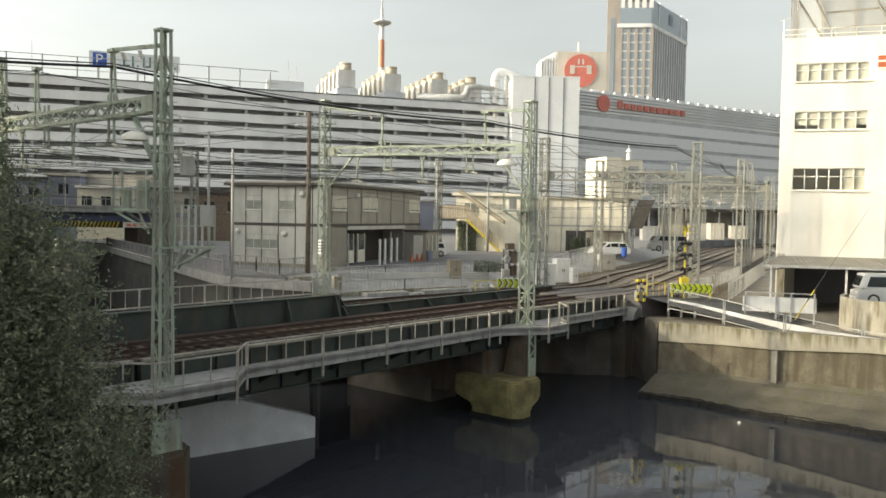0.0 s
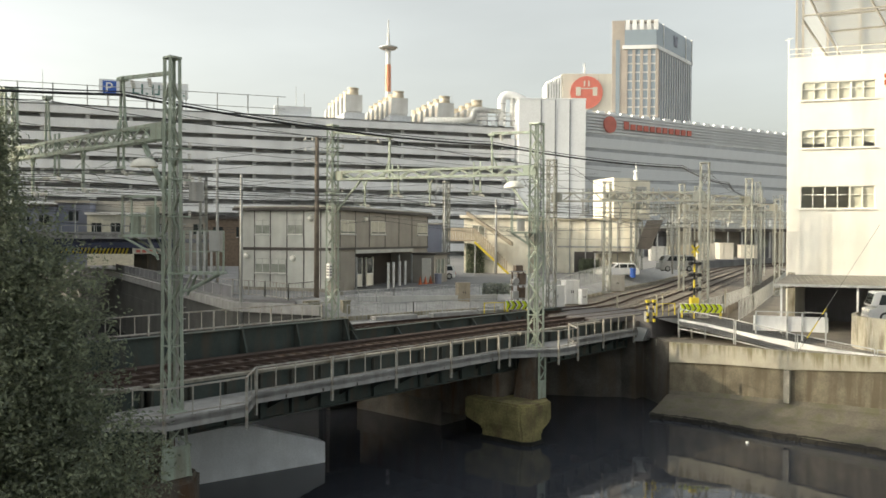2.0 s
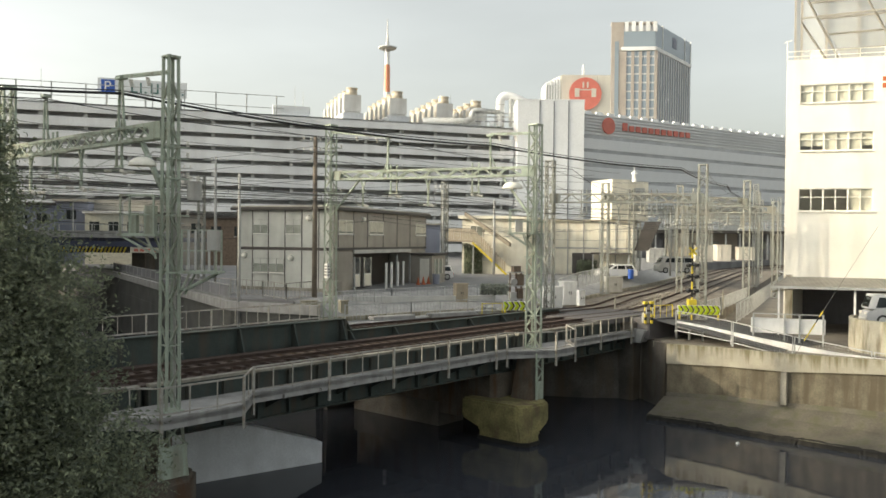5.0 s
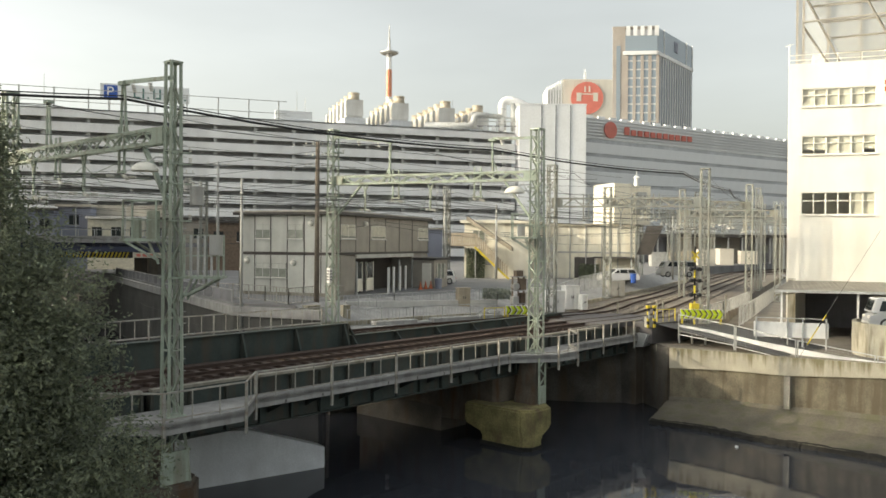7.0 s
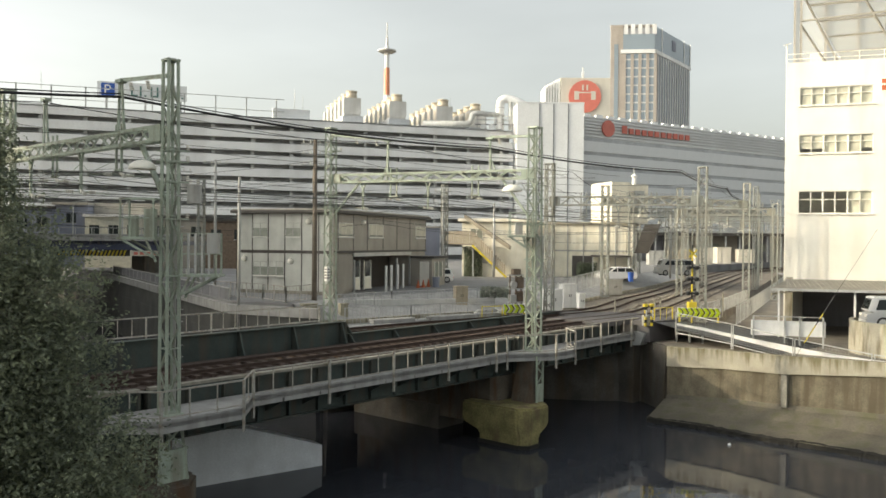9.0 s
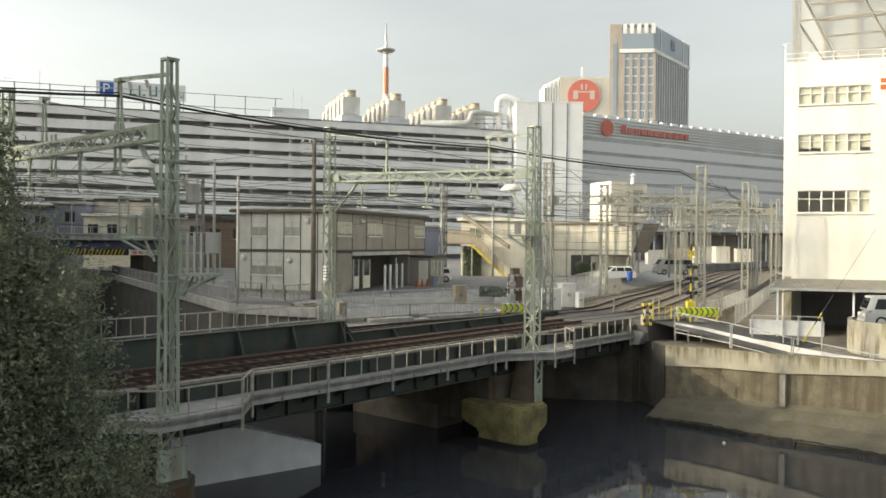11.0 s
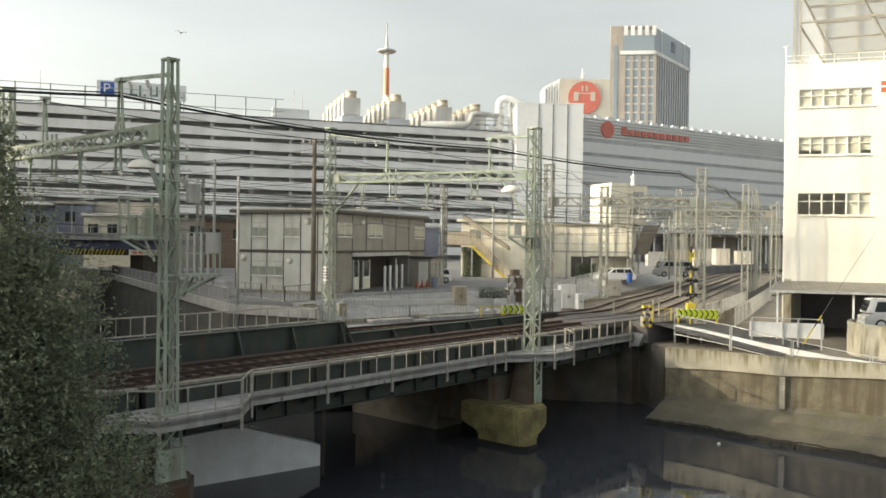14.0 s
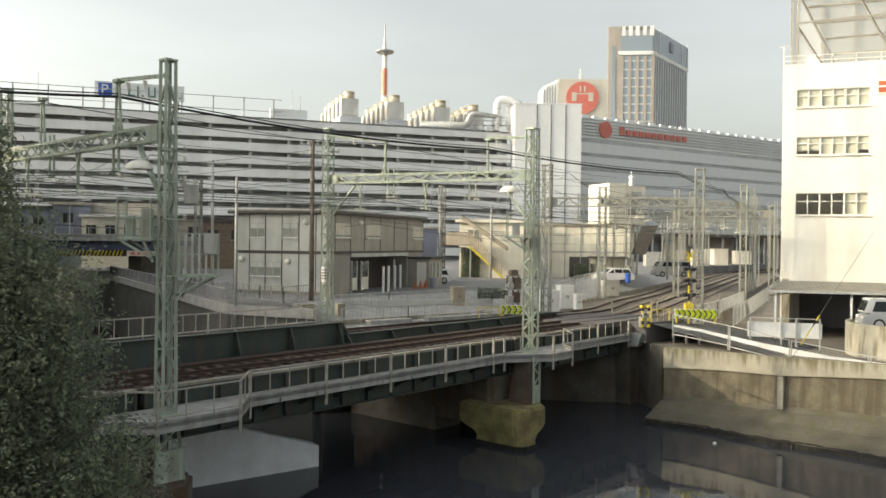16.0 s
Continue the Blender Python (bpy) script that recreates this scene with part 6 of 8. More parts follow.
# ---- mast equipment ----
def cage(at, a, b, label, slats=0):
    ob = thing("mast_cage", label, "equipment cage", at=at)
    (x0, y0, z0), (x1, y1, z1) = a, b
    for x in (x0, x1):
        for y in (y0, y1):
            boxpart("upright", (x - 0.03, y - 0.03, z0), (x + 0.03, y + 0.03, z1), PALE_GREEN, ob)
    for z in (z0, (z0 + z1) / 2, z1):
        for y in (y0, y1):
            boxpart("rail", (x0, y - 0.02, z - 0.02), (x1, y + 0.02, z + 0.02), PALE_GREEN, ob)
        for x in (x0, x1):
            boxpart("rail", (x - 0.02, y0, z - 0.02), (x + 0.02, y1, z + 0.02), PALE_GREEN, ob)
    boxpart("platform", (x0 - 0.1, y0 - 0.1, z0 - 0.08), (x1 + 0.1, y1 + 0.1, z0), PALE_GREEN, ob)
    for i in range(slats):
        x = x0 + (x1 - x0) * (i + 1) / (slats + 1)
        boxpart("slat", (x - 0.035, y0 - 0.03, z0), (x + 0.035, y0 + 0.03, z1), GALV, ob)
    for y in (y0, y1):
        for s in (0.0, 0.55):
            bm = bmesh.new()
            far = x0 if abs(x0) > abs(x1) else x1
            beam(bm, (far * (1 - s) , y, z0 - 0.05), (0.35 * (1 if far > 0 else -1), y, z0 - 0.75 - 0.2 * s), 0.07)
            part("brace", bm, PALE_GREEN, ob)
    return ob


A_FRAME = pose(MAST_A.x, MAST_A.y, 0)
c1 = cage(A_FRAME, (-1.6, -0.4, 5.05), (-0.45, 0.45, 6.4), "pale green steel cage with a grey cabinet on the mast")
boxpart("cabinet", (-0.85, -0.2, 5.06), (-0.55, 0.3, 6.05), PALE_GREEN, c1, "pale green equipment cabinet")
boxpart("cabinet", (-1.4, 0.0, 5.06), (-1.2, 0.3, 5.8), PALE_GREEN, c1)
c2 = cage(A_FRAME, (0.45, -0.1, 3.75), (1.65, 0.6, 5.2), "grey slatted steel cage on the mast", 4)
boxpart("side_box", (1.35, -0.2, 4.5), (1.75, 0.1, 5.2), GREY_BOX, c2)
B_FRAME = pose(MAST_B.x, MAST_B.y, 0)
c3 = cage(B_FRAME, (-1.4, -0.6, 5.35), (-0.15, 0.35, 6.65), "pale green steel ladder cage on the mast")
boxpart("box", (-1.1, -0.3, 5.4), (-0.7, 0.1, 6.1), GREY_BOX, c3)


def dome_lamp(at, arm, r=0.32):
    ob = thing("dome_lamp", "white dome lamp on a bent arm", "lamp", "mast lamps", at=at)
    bm = bmesh.new()
    bmesh.ops.create_uvsphere(bm, u_segments=18, v_segments=10, radius=r)
    bmesh.ops.bisect_plane(bm, geom=bm.verts[:] + bm.edges[:] + bm.faces[:], plane_co=(0, 0, -0.02), plane_no=(0, 0, -1), clear_outer=True)
    bmesh.ops.scale(bm, vec=(1.15, 1, 0.75), verts=bm.verts[:])
    part("shade", bm, WHITE_FRAME, ob, smooth=True)
    bm = bmesh.new()
    tube(bm, (0, 0, 0.2), (arm[0] * 0.5, arm[1] * 0.5, 0.5), 0.03, 6)
    tube(bm, (arm[0] * 0.5, arm[1] * 0.5, 0.5), arm, 0.03, 6)
    part("arm", bm, GALV, ob)


dome_lamp(A_FRAME @ pose(-0.95, -0.1, 7.45), (0.75, 0.1, 0.45), 0.42)
dome_lamp(B_FRAME @ pose(-1.3, -0.3, 7.85), (1.0, 0.3, -0.3), 0.5)


def mast_can(at, h, r, label):
    ob = thing("pole_transformer", label, "transformer", at=at)
    bm = bmesh.new()
    tube(bm, (0, 0, 0), (0, 0, h), r, 14)
    tube(bm, (0, 0, h), (0, 0, h + 0.06), r * 1.08, 14)
    part("body", bm, GREY_BOX, ob)
    for x in (-0.5, 0.5):
        bm = bmesh.new()
        for k in range(3):
            tube(bm, (x * r, 0, h + 0.06 + k * 0.07), (x * r, 0, h + 0.1 + k * 0.07), 0.06, 8)
        part("bushing", bm, PORCELAIN, ob)
    boxpart("bracket", (-r * 2.4, -0.04, h * 0.4), (-r * 0.9, 0.04, h * 0.5), GALV, ob)


mast_can(A_FRAME @ pose(0.85, 0, 6.25), 0.6, 0.25, "grey transformer can bracketed to the mast")


def bracket_pair(at, h, label, twin=False):
    """An A-frame that stands on a portal beam and carries a cable."""
    ob = thing("cable_bracket", label, "bracket", "cable brackets", at=at)
    for x in ((-0.24, 0.24) if twin else (0.05,)):
        bm = bmesh.new()
        beam(bm, (x, 0, -0.3), (x * 0.3 - 0.03, 0, h), 0.07 if twin else 0.14, 0.1)
        part("post", bm, PALE_GREEN, ob)
    bm = bmesh.new()
    beam(bm, (0.45, 0, -0.28), (0.05, 0, h * 0.38), 0.06)
    part("stay", bm, PALE_GREEN, ob)
    boxpart("saddle", (-0.2, -0.15, h - 0.05), (0.2, 0.15, h + 0.08), PALE_GREEN, ob)


def on_portal(p, q, d):
    p, q = Vector(p), Vector(q)
    return plan_frame(p, q, 0) @ pose(d, 0, p.z)


bracket_pair(on_portal(beam_a0, beam_a1, 3.15) @ pose(0, 0, 0.3, 0, 0, 180), 1.9, "pale green cable bracket on the portal", True)
bracket_pair(on_portal(beam_a0, beam_a1, 9.7) @ pose(0, 0, 0.3, 0, 0, 180), 1.9, "pale green cable bracket on the portal", True)
PB0, PB1 = MAST_B + Vector((0, 0, 10.05)), MAST_C + Vector((0, 0, 9.45))
bracket_pair(on_portal(PB0, PB1, 2.7) @ pose(0, 0, 0.25, 0, 0, 180), 1.85, "pale green cable bracket on the portal")
bracket_pair(on_portal(PB0, PB1, 9.3), 2.25, "pale green cable bracket on the portal")


def portal_tip(p, q, d, dz):
    v = p + (q - p).normalized() * d
    return Vector((v.x, v.y, v.z + dz))


def knee(owner, p, q, w=0.28):
    bm = bmesh.new()
    p, q = Vector(p), Vector(q)
    beam(bm, p, q, 0.09)
    off = Vector((0, w, 0))
    beam(bm, p + off, q + off, 0.09)
    for i in range(4):
        beam(bm, p.lerp(q, i / 4) + (off if i % 2 else Vector()), p.lerp(q, (i + 1) / 4) + (Vector() if i % 2 else off), 0.05)
    part("knee_brace", bm, PALE_GREEN, owner, "pale green lattice knee brace").matrix_local = owner.matrix_basis.inverted()


pb = (PB1 - PB0).normalized()
knee(mast_b, MAST_B + Vector((-0.3, 0, 7.6)), PB0 + pb * 1.9 + Vector((0, 0, -0.3)))
knee(mast_c, MAST_C + Vector((0.3, 0, 7.3)), PB1 - pb * 2.0 + Vector((0, 0, -0.3)))
pa = (beam_a1 - beam_a0).normalized()
knee(mast_a, MAST_A + Vector((-0.3, 0.2, 7.6)), beam_a0 + pa * 1.7 + Vector((0, 0, -0.3)))
# arms high on the masts
for ob, base, tip in ((mast_a, MAST_A + Vector((0, 0, 11.95)), portal_tip(beam_a0, beam_a1, 3.15, 2.25)), (mast_b, MAST_B + Vector((0, 0, 12.2)), portal_tip(PB0, PB1, 2.7, 2.2)),
                      (mast_c, MAST_C + Vector((0, 0, 12.2)), portal_tip(PB0, PB1, 9.3, 2.3))):
    bm = bmesh.new()
    beam(bm, base, tip, 0.09, 0.14)
    arm = part("head_arm", bm, PALE_GREEN, ob)
    arm.matrix_local = ob.matrix_basis.inverted()
    for k in (0.45, 0.8):
        p = base.lerp(tip, k)
        bm = bmesh.new()
        for j in range(4):
            tube(bm, p + Vector((0.02 * j, 0, -0.12 - j * 0.08)), p + Vector((0.02 * j, 0, -0.17 - j * 0.08)), 0.08, 8)
        part("insulator", bm, PORCELAIN, arm)

boxpart("plate", (-0.5, -0.3, 3.05), (-0.3, -0.02, 3.95), WHITE_PAINT, mast_c, "small white plate with dark bars")
for k in range(4):
    boxpart("plate_bar", (-0.515, -0.27, 3.2 + k * 0.18), (-0.502, -0.05, 3.29 + k * 0.18), ROAD_GREY, mast_c)
    boxpart("plate_bar", (-0.47, -0.315, 3.2 + k * 0.18), (-0.33, -0.302, 3.29 + k * 0.18), ROAD_GREY, mast_c)


# climbing steps, pipes and small insulators on the tall masts
def mast_fittings(owner, w, h, z_boxes):
    bm = bmesh.new()
    for k in range(int((h - 2.0) / 0.42)):
        z = 1.6 + k * 0.42
        tube(bm, (w / 2, -w / 2, z), (w / 2 + 0.2, -w / 2, z), 0.014, 5)
    part("climbing_steps", bm, GALV, owner, "row of short steel climbing steps")
    bm = bmesh.new()
    tube(bm, (w / 2 + 0.05, 0.05, 0.3), (w / 2 + 0.02, 0.05, h * 0.72), 0.035, 8)
    tube(bm, (w / 2 + 0.05, 0.14, 0.3), (w / 2 + 0.02, 0.14, h * 0.6), 0.025, 8)
    part("cable_pipe", bm, GREY_BOX, owner, "grey cable pipes up the mast")
    for z in z_boxes:
        bm = bmesh.new()
        for u in (-1, 1):
            beam(bm, (-w / 2 - 0.14, u * (w / 2 + 0.08), z), (w / 2 + 0.34, u * (w / 2 + 0.08), z), 0.05)
        cl = part("clamp", bm, PALE_GREEN, owner)
        bm = bmesh.new()
        for j in range(3):
            tube(bm, (w / 2 + 0.3, -w / 2 - 0.08, z + 0.05 + 0.07 * j), (w / 2 + 0.3, -w / 2 - 0.08, z + 0.09 + 0.07 * j), 0.06, 8)
        part("insulator", bm, PORCELAIN, cl)


mast_fittings(mast_a, 0.42, 12.45, (4.9, 6.9, 8.2, 8.9, 9.3))
mast_fittings(mast_b, 0.56, 12.65, (5.2, 7.2, 8.6, 9.4))
mast_fittings(mast_c, 0.5, 12.6, (6.0, 7.6, 8.4, 11.2))


# ---- wires ----
def line_thing(pts, r, label, name="overhead_wire", mat=None, sag=0.35, group="overhead wires"):
    if name == "feeder_cable":
        ob = thing(name, label, "cable", group)
        for a, b in zip(pts, pts[1:]):
            bm = bmesh.new()
            wire(bm, a, b, sag * ((Vector(b) - Vector(a)).length / 25) ** 2, r)
            part("span", bm, mat, ob)
        return ob
    bm = bmesh.new()
    for a, b in zip(pts, pts[1:]):
        wire(bm, a, b, sag * ((Vector(b) - Vector(a)).length / 25) ** 2, r)
    return tagged(part(name, bm, mat or COPPER), label, "wire", group)


def portal_pt(d, dz=0.0, which="b"):
    p, q = (PB0, PB1) if which == "b" else (beam_a0, beam_a1)
    v = p + (q - p).normalized() * d
    return (v.x, v.y, v.z + dz)


back = lambda d, dz: tuple(Vector(portal_pt(d, dz, "a")) - Vector((0.658, 0.753, 0)) * 26)
E1, D1 = (8.1, 61.0), (18.65, 58.4)


def curve_pt(f, z):
    return (E1[0] + (D1[0] - E1[0]) * f, E1[1] + (D1[1] - E1[1]) * f, z)


line_thing([back(3.15, 0.45), portal_pt(3.15, 1.62, "a"), portal_pt(2.7, 1.55), curve_pt(0.86, 10.1), (26.5, 76, 10.1), (33, 92, 10.2), (49, 120, 10.5)], 0.052, "thick black feeder cable over the bridge", "feeder_cable", CABLE, 0.4, "feeder cables")
line_thing([back(3.15, 0.6), portal_pt(3.15, 1.74, "a"), portal_pt(2.7, 1.7), curve_pt(0.86, 10.25), (26.5, 76, 10.25), (33, 92, 10.35), (49, 120, 10.6)], 0.024, "thin black feeder cable over the thick one", "feeder_cable", CABLE, 0.4, "feeder cables")
line_thing([back(9.7, 1.9), portal_pt(9.7, 2.1, "a"), portal_pt(9.3, 2.1), curve_pt(0.15, 10.2), (21, 90, 10.3)], 0.022, "thin black feeder cable over the tracks", "feeder_cable", CABLE, 0.5, "feeder cables")
for da, db, f in ((3.3, 3.6, 0.62), (6.4, 6.6, 0.7), (8.8, 8.9, 0.3), (11.2, 11.0, 0.38)):
    for dz, sg in ((-1.2, 0.55), (-1.75, 0.08)):
        line_thing([back(da, dz), portal_pt(da, dz, "a"), portal_pt(db, dz), curve_pt(f, 8.05 + dz), (24 + 8 * f, 92, 8.6 + dz), (33 + 8 * f, 112, 8.8 + dz)], 0.016, "thin dark overhead line wire", sag=sg)
for da, db, dz in ((1.2, 0.8, 0.9), (12.5, 11.5, 1.4), (13.2, 12.6, 0.6), (6.6, 6.9, 0.5)):
    line_thing([back(da, dz), portal_pt(da, dz, "a"), portal_pt(db, dz), curve_pt(0.5 - 0.03 * da, 9.6 + dz * 0.3)], 0.013, "thin dark feeder wire between masts", sag=0.45)
for (x0, y0, z0), (x1, y1, z1) in (((-40, 70, 10.5), (-8.8, 57, 11.3)), ((-40, 72, 9.8), (-8.8, 57, 10.5)), ((-8.8, 57, 11.3), (22, 96, 9.6)), ((-8.8, 57, 10.5), (15, 73, 9.2)),
                                   ((-40, 66, 8.4), (-8.8, 57, 9.0)), ((-8.8, 57, 9.0), (8.1, 61, 9.4)), ((-40, 80, 8.0), (2, 90, 7.6)), ((-42, 84, 9.2), (3, 92, 8.6)), ((-8.8, 57, 8.2), (5.3, 97, 8.0)),
                                   ((-17.5, 62, 9.5), (-8.8, 57, 8.6)), ((8.1, 61, 10.2), (44, 115, 12.6)), ((18.65, 58.4, 10.2), (44, 115, 12.2)), ((14.6, 72.8, 9.6), (36, 122, 10.6)), ((8.1, 61, 9.2), (22.4, 96.3, 9.4))):
    line_thing([(x0, y0, z0), (x1, y1, z1)], 0.014, "thin dark service wire over the yard", mat=CABLE, sag=0.25)


rnd_w = random.Random(3)
for i in range(16):
    z0 = rnd_w.uniform(5.6, 10.5)
    y0, y1 = rnd_w.uniform(60, 90), rnd_w.uniform(70, 120)
    line_thing([(-0.56 * y0, y0, z0), (rnd_w.uniform(-8, 2), rnd_w.uniform(62, 90), z0 + rnd_w.uniform(-0.6, 0.6)), (0.33 * y1, y1, z0 + rnd_w.uniform(-0.4, 1.0))], 0.013, "thin dark service wire over the yard", mat=CABLE, sag=0.3)
# droppers between the carrying wires and the contact wires
for da, db in ((3.3, 3.6), (6.4, 6.6), (8.8, 8.9), (11.2, 11.0)):
    a, b = Vector(portal_pt(da, 0, "a")), Vector(portal_pt(db, 0))
    for k in range(1, 6):
        p = a.lerp(b, k / 6)
        t = k / 6
        sg = 4 * t * (1 - t) * ((b - a).length / 25) ** 2
        bm = bmesh.new()
        tube(bm, p + Vector((0, 0, -1.2 - 0.55 * sg)), p + Vector((0, 0, -1.75 - 0.08 * sg)), 0.012, 5)
        tagged(part("dropper", bm, COPPER), "thin dropper wire between two overhead wires", "wire", "dropper wires")


# ---- poles in the yard ----
def service_pole(x, y, h, label, arms=2, r=0.17, mat=None):
    ob = thing("service_pole", label, "pole", "yard poles", at=pose(x, y, YARD_Z if y > 58 else LAND_Z, 0, 0, 20))
    hh = h - (YARD_Z if y > 58 else LAND_Z)
    bm = bmesh.new()
    tube(bm, (0, 0, 0), (0, 0, hh), r, 12, r * 0.7)
    part("shaft", bm, mat or GREY_BOX, ob, smooth=True)
    for i in range(arms):
        z = hh - 0.35 - i * 0.75
        a = part("crossarm", mesh_box((-0.95, -0.05, z), (0.95, 0.05, z + 0.1), GALV), GALV, ob)
        for x_ in (-0.8, -0.3, 0.35, 0.8):
            bm = bmesh.new()
            tube(bm, (x_, 0, z + 0.1), (x_, 0, z + 0.3), 0.06, 8, 0.03)
            part("insulator", bm, PORCELAIN, a)
    return ob


def mesh_box(a, b, mat):
    bm = bmesh.new()
    box(bm, a, b)
    return mesh_of("bar", bm, mat)


service_pole(-8.8, 57.2, 12.0, "weathered brown service pole with crossarms by the house", 3, 0.2, POLE_BROWN)
service_pole(-17.6, 64, 11.2, "slim grey service pole with crossarms", 1, 0.13)
service_pole(-19.8, 62, 10.4, "slim grey service pole with white cans", 1, 0.16)
service_pole(-13.5, 54.9, 9.2, "plain grey service pole at the river wall", 0, 0.12)
service_pole(0.2, 84, 10.4, "slim grey service pole behind the house", 1, 0.13)
service_pole(6.2, 95.5, 9.5, "grey service pole before the cream shed", 0, 0.16)
service_pole(27.5, 98, 9.0, "slim grey service pole by the parked vans", 0, 0.12)
mast(9.3, pose(-20.6, 70.5, YARD_Z, 0, 0, 30), "slim pale lattice mast behind the yard house", 0.5, 0.9, mat=FAR_STEEL)
mast(10.2, pose(0.4, 88, YARD_Z, 0, 0, 30), "slim pale lattice mast behind the yard house", 0.5, 0.9, mat=FAR_STEEL)
mast_can(pose(-19.3, 61.9, 8.6), 0.9, 0.3, "white can on the slim grey pole")


# ---- fences ----
def pipe_fence(pts, h, z0, z1, label, mat, step=1.8, rods=6, name="yard_fence", group="yard fences"):
    """A low fence along plan points: posts, two rails, thin rods."""
    ob = thing(name, label, "fence", group)
    for i in range(len(pts) - 1):
        a, b = Vector(pts[i]), Vector(pts[i + 1])
        za, zb = z0 + (z1 - z0) * i / (len(pts) - 1), z0 + (z1 - z0) * (i + 1) / (len(pts) - 1)
        n = max(1, round((b - a).length / step))
        for u in (0.12, h):
            bm = bmesh.new()
            beam(bm, (a.x, a.y, za + u), (b.x, b.y, zb + u), 0.05)
            part("rail", bm, mat, ob)
        for k in range(n + 1):
            p = a.lerp(b, k / n)
            z = za + (zb - za) * k / n
            boxpart("post", (p.x - 0.035, p.y - 0.035, z), (p.x + 0.035, p.y + 0.035, z + h + 0.04), mat, ob)
            for j in range(1, rods):
                if k < n:
                    q = a.lerp(b, (k + j / rods) / n)
                    zz = za + (zb - za) * (k + j / rods) / n
                    boxpart("rod", (q.x - 0.012, q.y - 0.012, zz + 0.1), (q.x + 0.012, q.y + 0.012, zz + h), mat, ob)
    return ob


pipe_fence([(-16.6, 60.5), (-12.4, 57.2), (-10.2, 54.2), (-8.9, 57.3)], 1.1, YARD_Z, YARD_Z, "pale grey pipe fence before the yard house", GREY_RAIL, 1.8, 4)
pipe_fence([(-7.2, 57.2), (-3.6, 60.9), (3.0, 66.6)], 1.1, 0.12, 0.12, "pale grey pipe fence along the yard's edge", GALV, 1.8, 5)
pipe_fence([(-6.2, 53.4), (-2.0, 56.6), (4.0, 60.6)], 1.2, FORM_Z, FORM_Z, "pale grey mesh fence beside the far track", GALV, 2.2, 9)
pipe_fence([(9.6, 70), (13.2, 79), (22, 99)], 1.6, -0.2, 0.6, "grey mesh fence between yard and track", GALV, 2.0, 8)
pipe_fence([(23.2, 64), (27, 71), (36, 89), (49, 116), (66, 150)], 1.5, -1.4, -0.6, "grey trackside mesh fence on the curve", GALV, 2.0, 6, "trackside_fence", "trackside fences")
pipe_fence([(19.6, 61.5), (22.8, 66.5), (30, 80)], 1.1, -0.7, -0.6, "low grey trackside fence by the crossing", GALV, 2.0, 8, "trackside_fence", "trackside fences")
boxes = [(-4.6, 54.6, 3.4), (-0.8, 57.4, 4.0), (2.6, 60.0, 2.8)]
for x, y, w in boxes:
    bm = bmesh.new()
    box(bm, (0, -0.35, 0), (w, 0.35, 0.35))
    bmesh.ops.bevel(bm, geom=bm.edges[:], offset=0.04, segments=1, affect="EDGES")
    tagged(part("concrete_trough", bm, WALKWAY), "grey concrete cable trough beside the track", "trough", "cable troughs").matrix_world = pose(x, y, FORM_Z, 0, 0, 37)
bm = bmesh.new()
prism(bm, [plan(-4, 13.6), plan(6, 13.3), (4.4, 63.3), (-2.0, 58.6), (-8.2, 53.0)], LAND_Z, FORM_Z + 0.03)
tagged(part("pavement", bm, WALKWAY), "pale concrete strip between track and yard", "pavement", kind="structure")

bm = bmesh.new()
sweep(bm, [(-6.9, 58.6, 0.74), (-3.4, 60.9, 0.66), (1.6, 64.4, 0.5), (4.4, 66.4, 0.42)], [(-0.12, -0.62), (0.12, -0.62), (0.12, 0.0), (-0.12, 0.0)])
# the white of this low wall stands for its sunlit top
tagged(part("yard_wall", bm, UNIT_WHITE), "low pale concrete wall along the yard's edge, sunlight in its white", "wall", kind="structure")
boxpost = thing("gate_pillar", "square cream concrete pillar beside the mast", "pillar", at=pose(-6.6, 55.6, -0.6, 0, 0, 30))
boxpart("shaft", (-0.26, -0.26, 0), (0.26, 0.26, 1.25), PALE_CONCRETE, boxpost)
boxpart("cap", (-0.3, -0.3, 1.25), (0.3, 0.3, 1.33), PALE_CONCRETE, boxpost)

# ---- level crossing gear ----
def barrier_machine(at):
    ob = thing("crossing_barrier", "yellow and black striped crossing barrier machine", "barrier", at=at)
    for x in (0, 0.5):
        for k in range(6):
            boxpart("stripe", (x + 0.02, 0, k * 0.22), (x + 0.15, 0.13, (k + 1) * 0.22), YELLOW if k % 2 == 0 else BLACK, ob)
    boxpart("machine", (0.16, 0.25, 0), (0.52, 0.6, 0.7), GREY_BOX, ob, "grey machine casing")
    for x in (-0.03, 0.47):
        boxpart("cap", (x, -0.03, 1.32), (x + 0.23, 0.2, 1.5), YELLOW, ob)
    for k in range(2):
        boxpart("white_tag", (0.04 + 0.5 * k, -0.03, 0.62), (0.13 + 0.5 * k, -0.005, 1.1), WHITE_PAINT, ob)


barrier_machine(pose(13.75, 54.9, -0.6, 0, 0, 20))


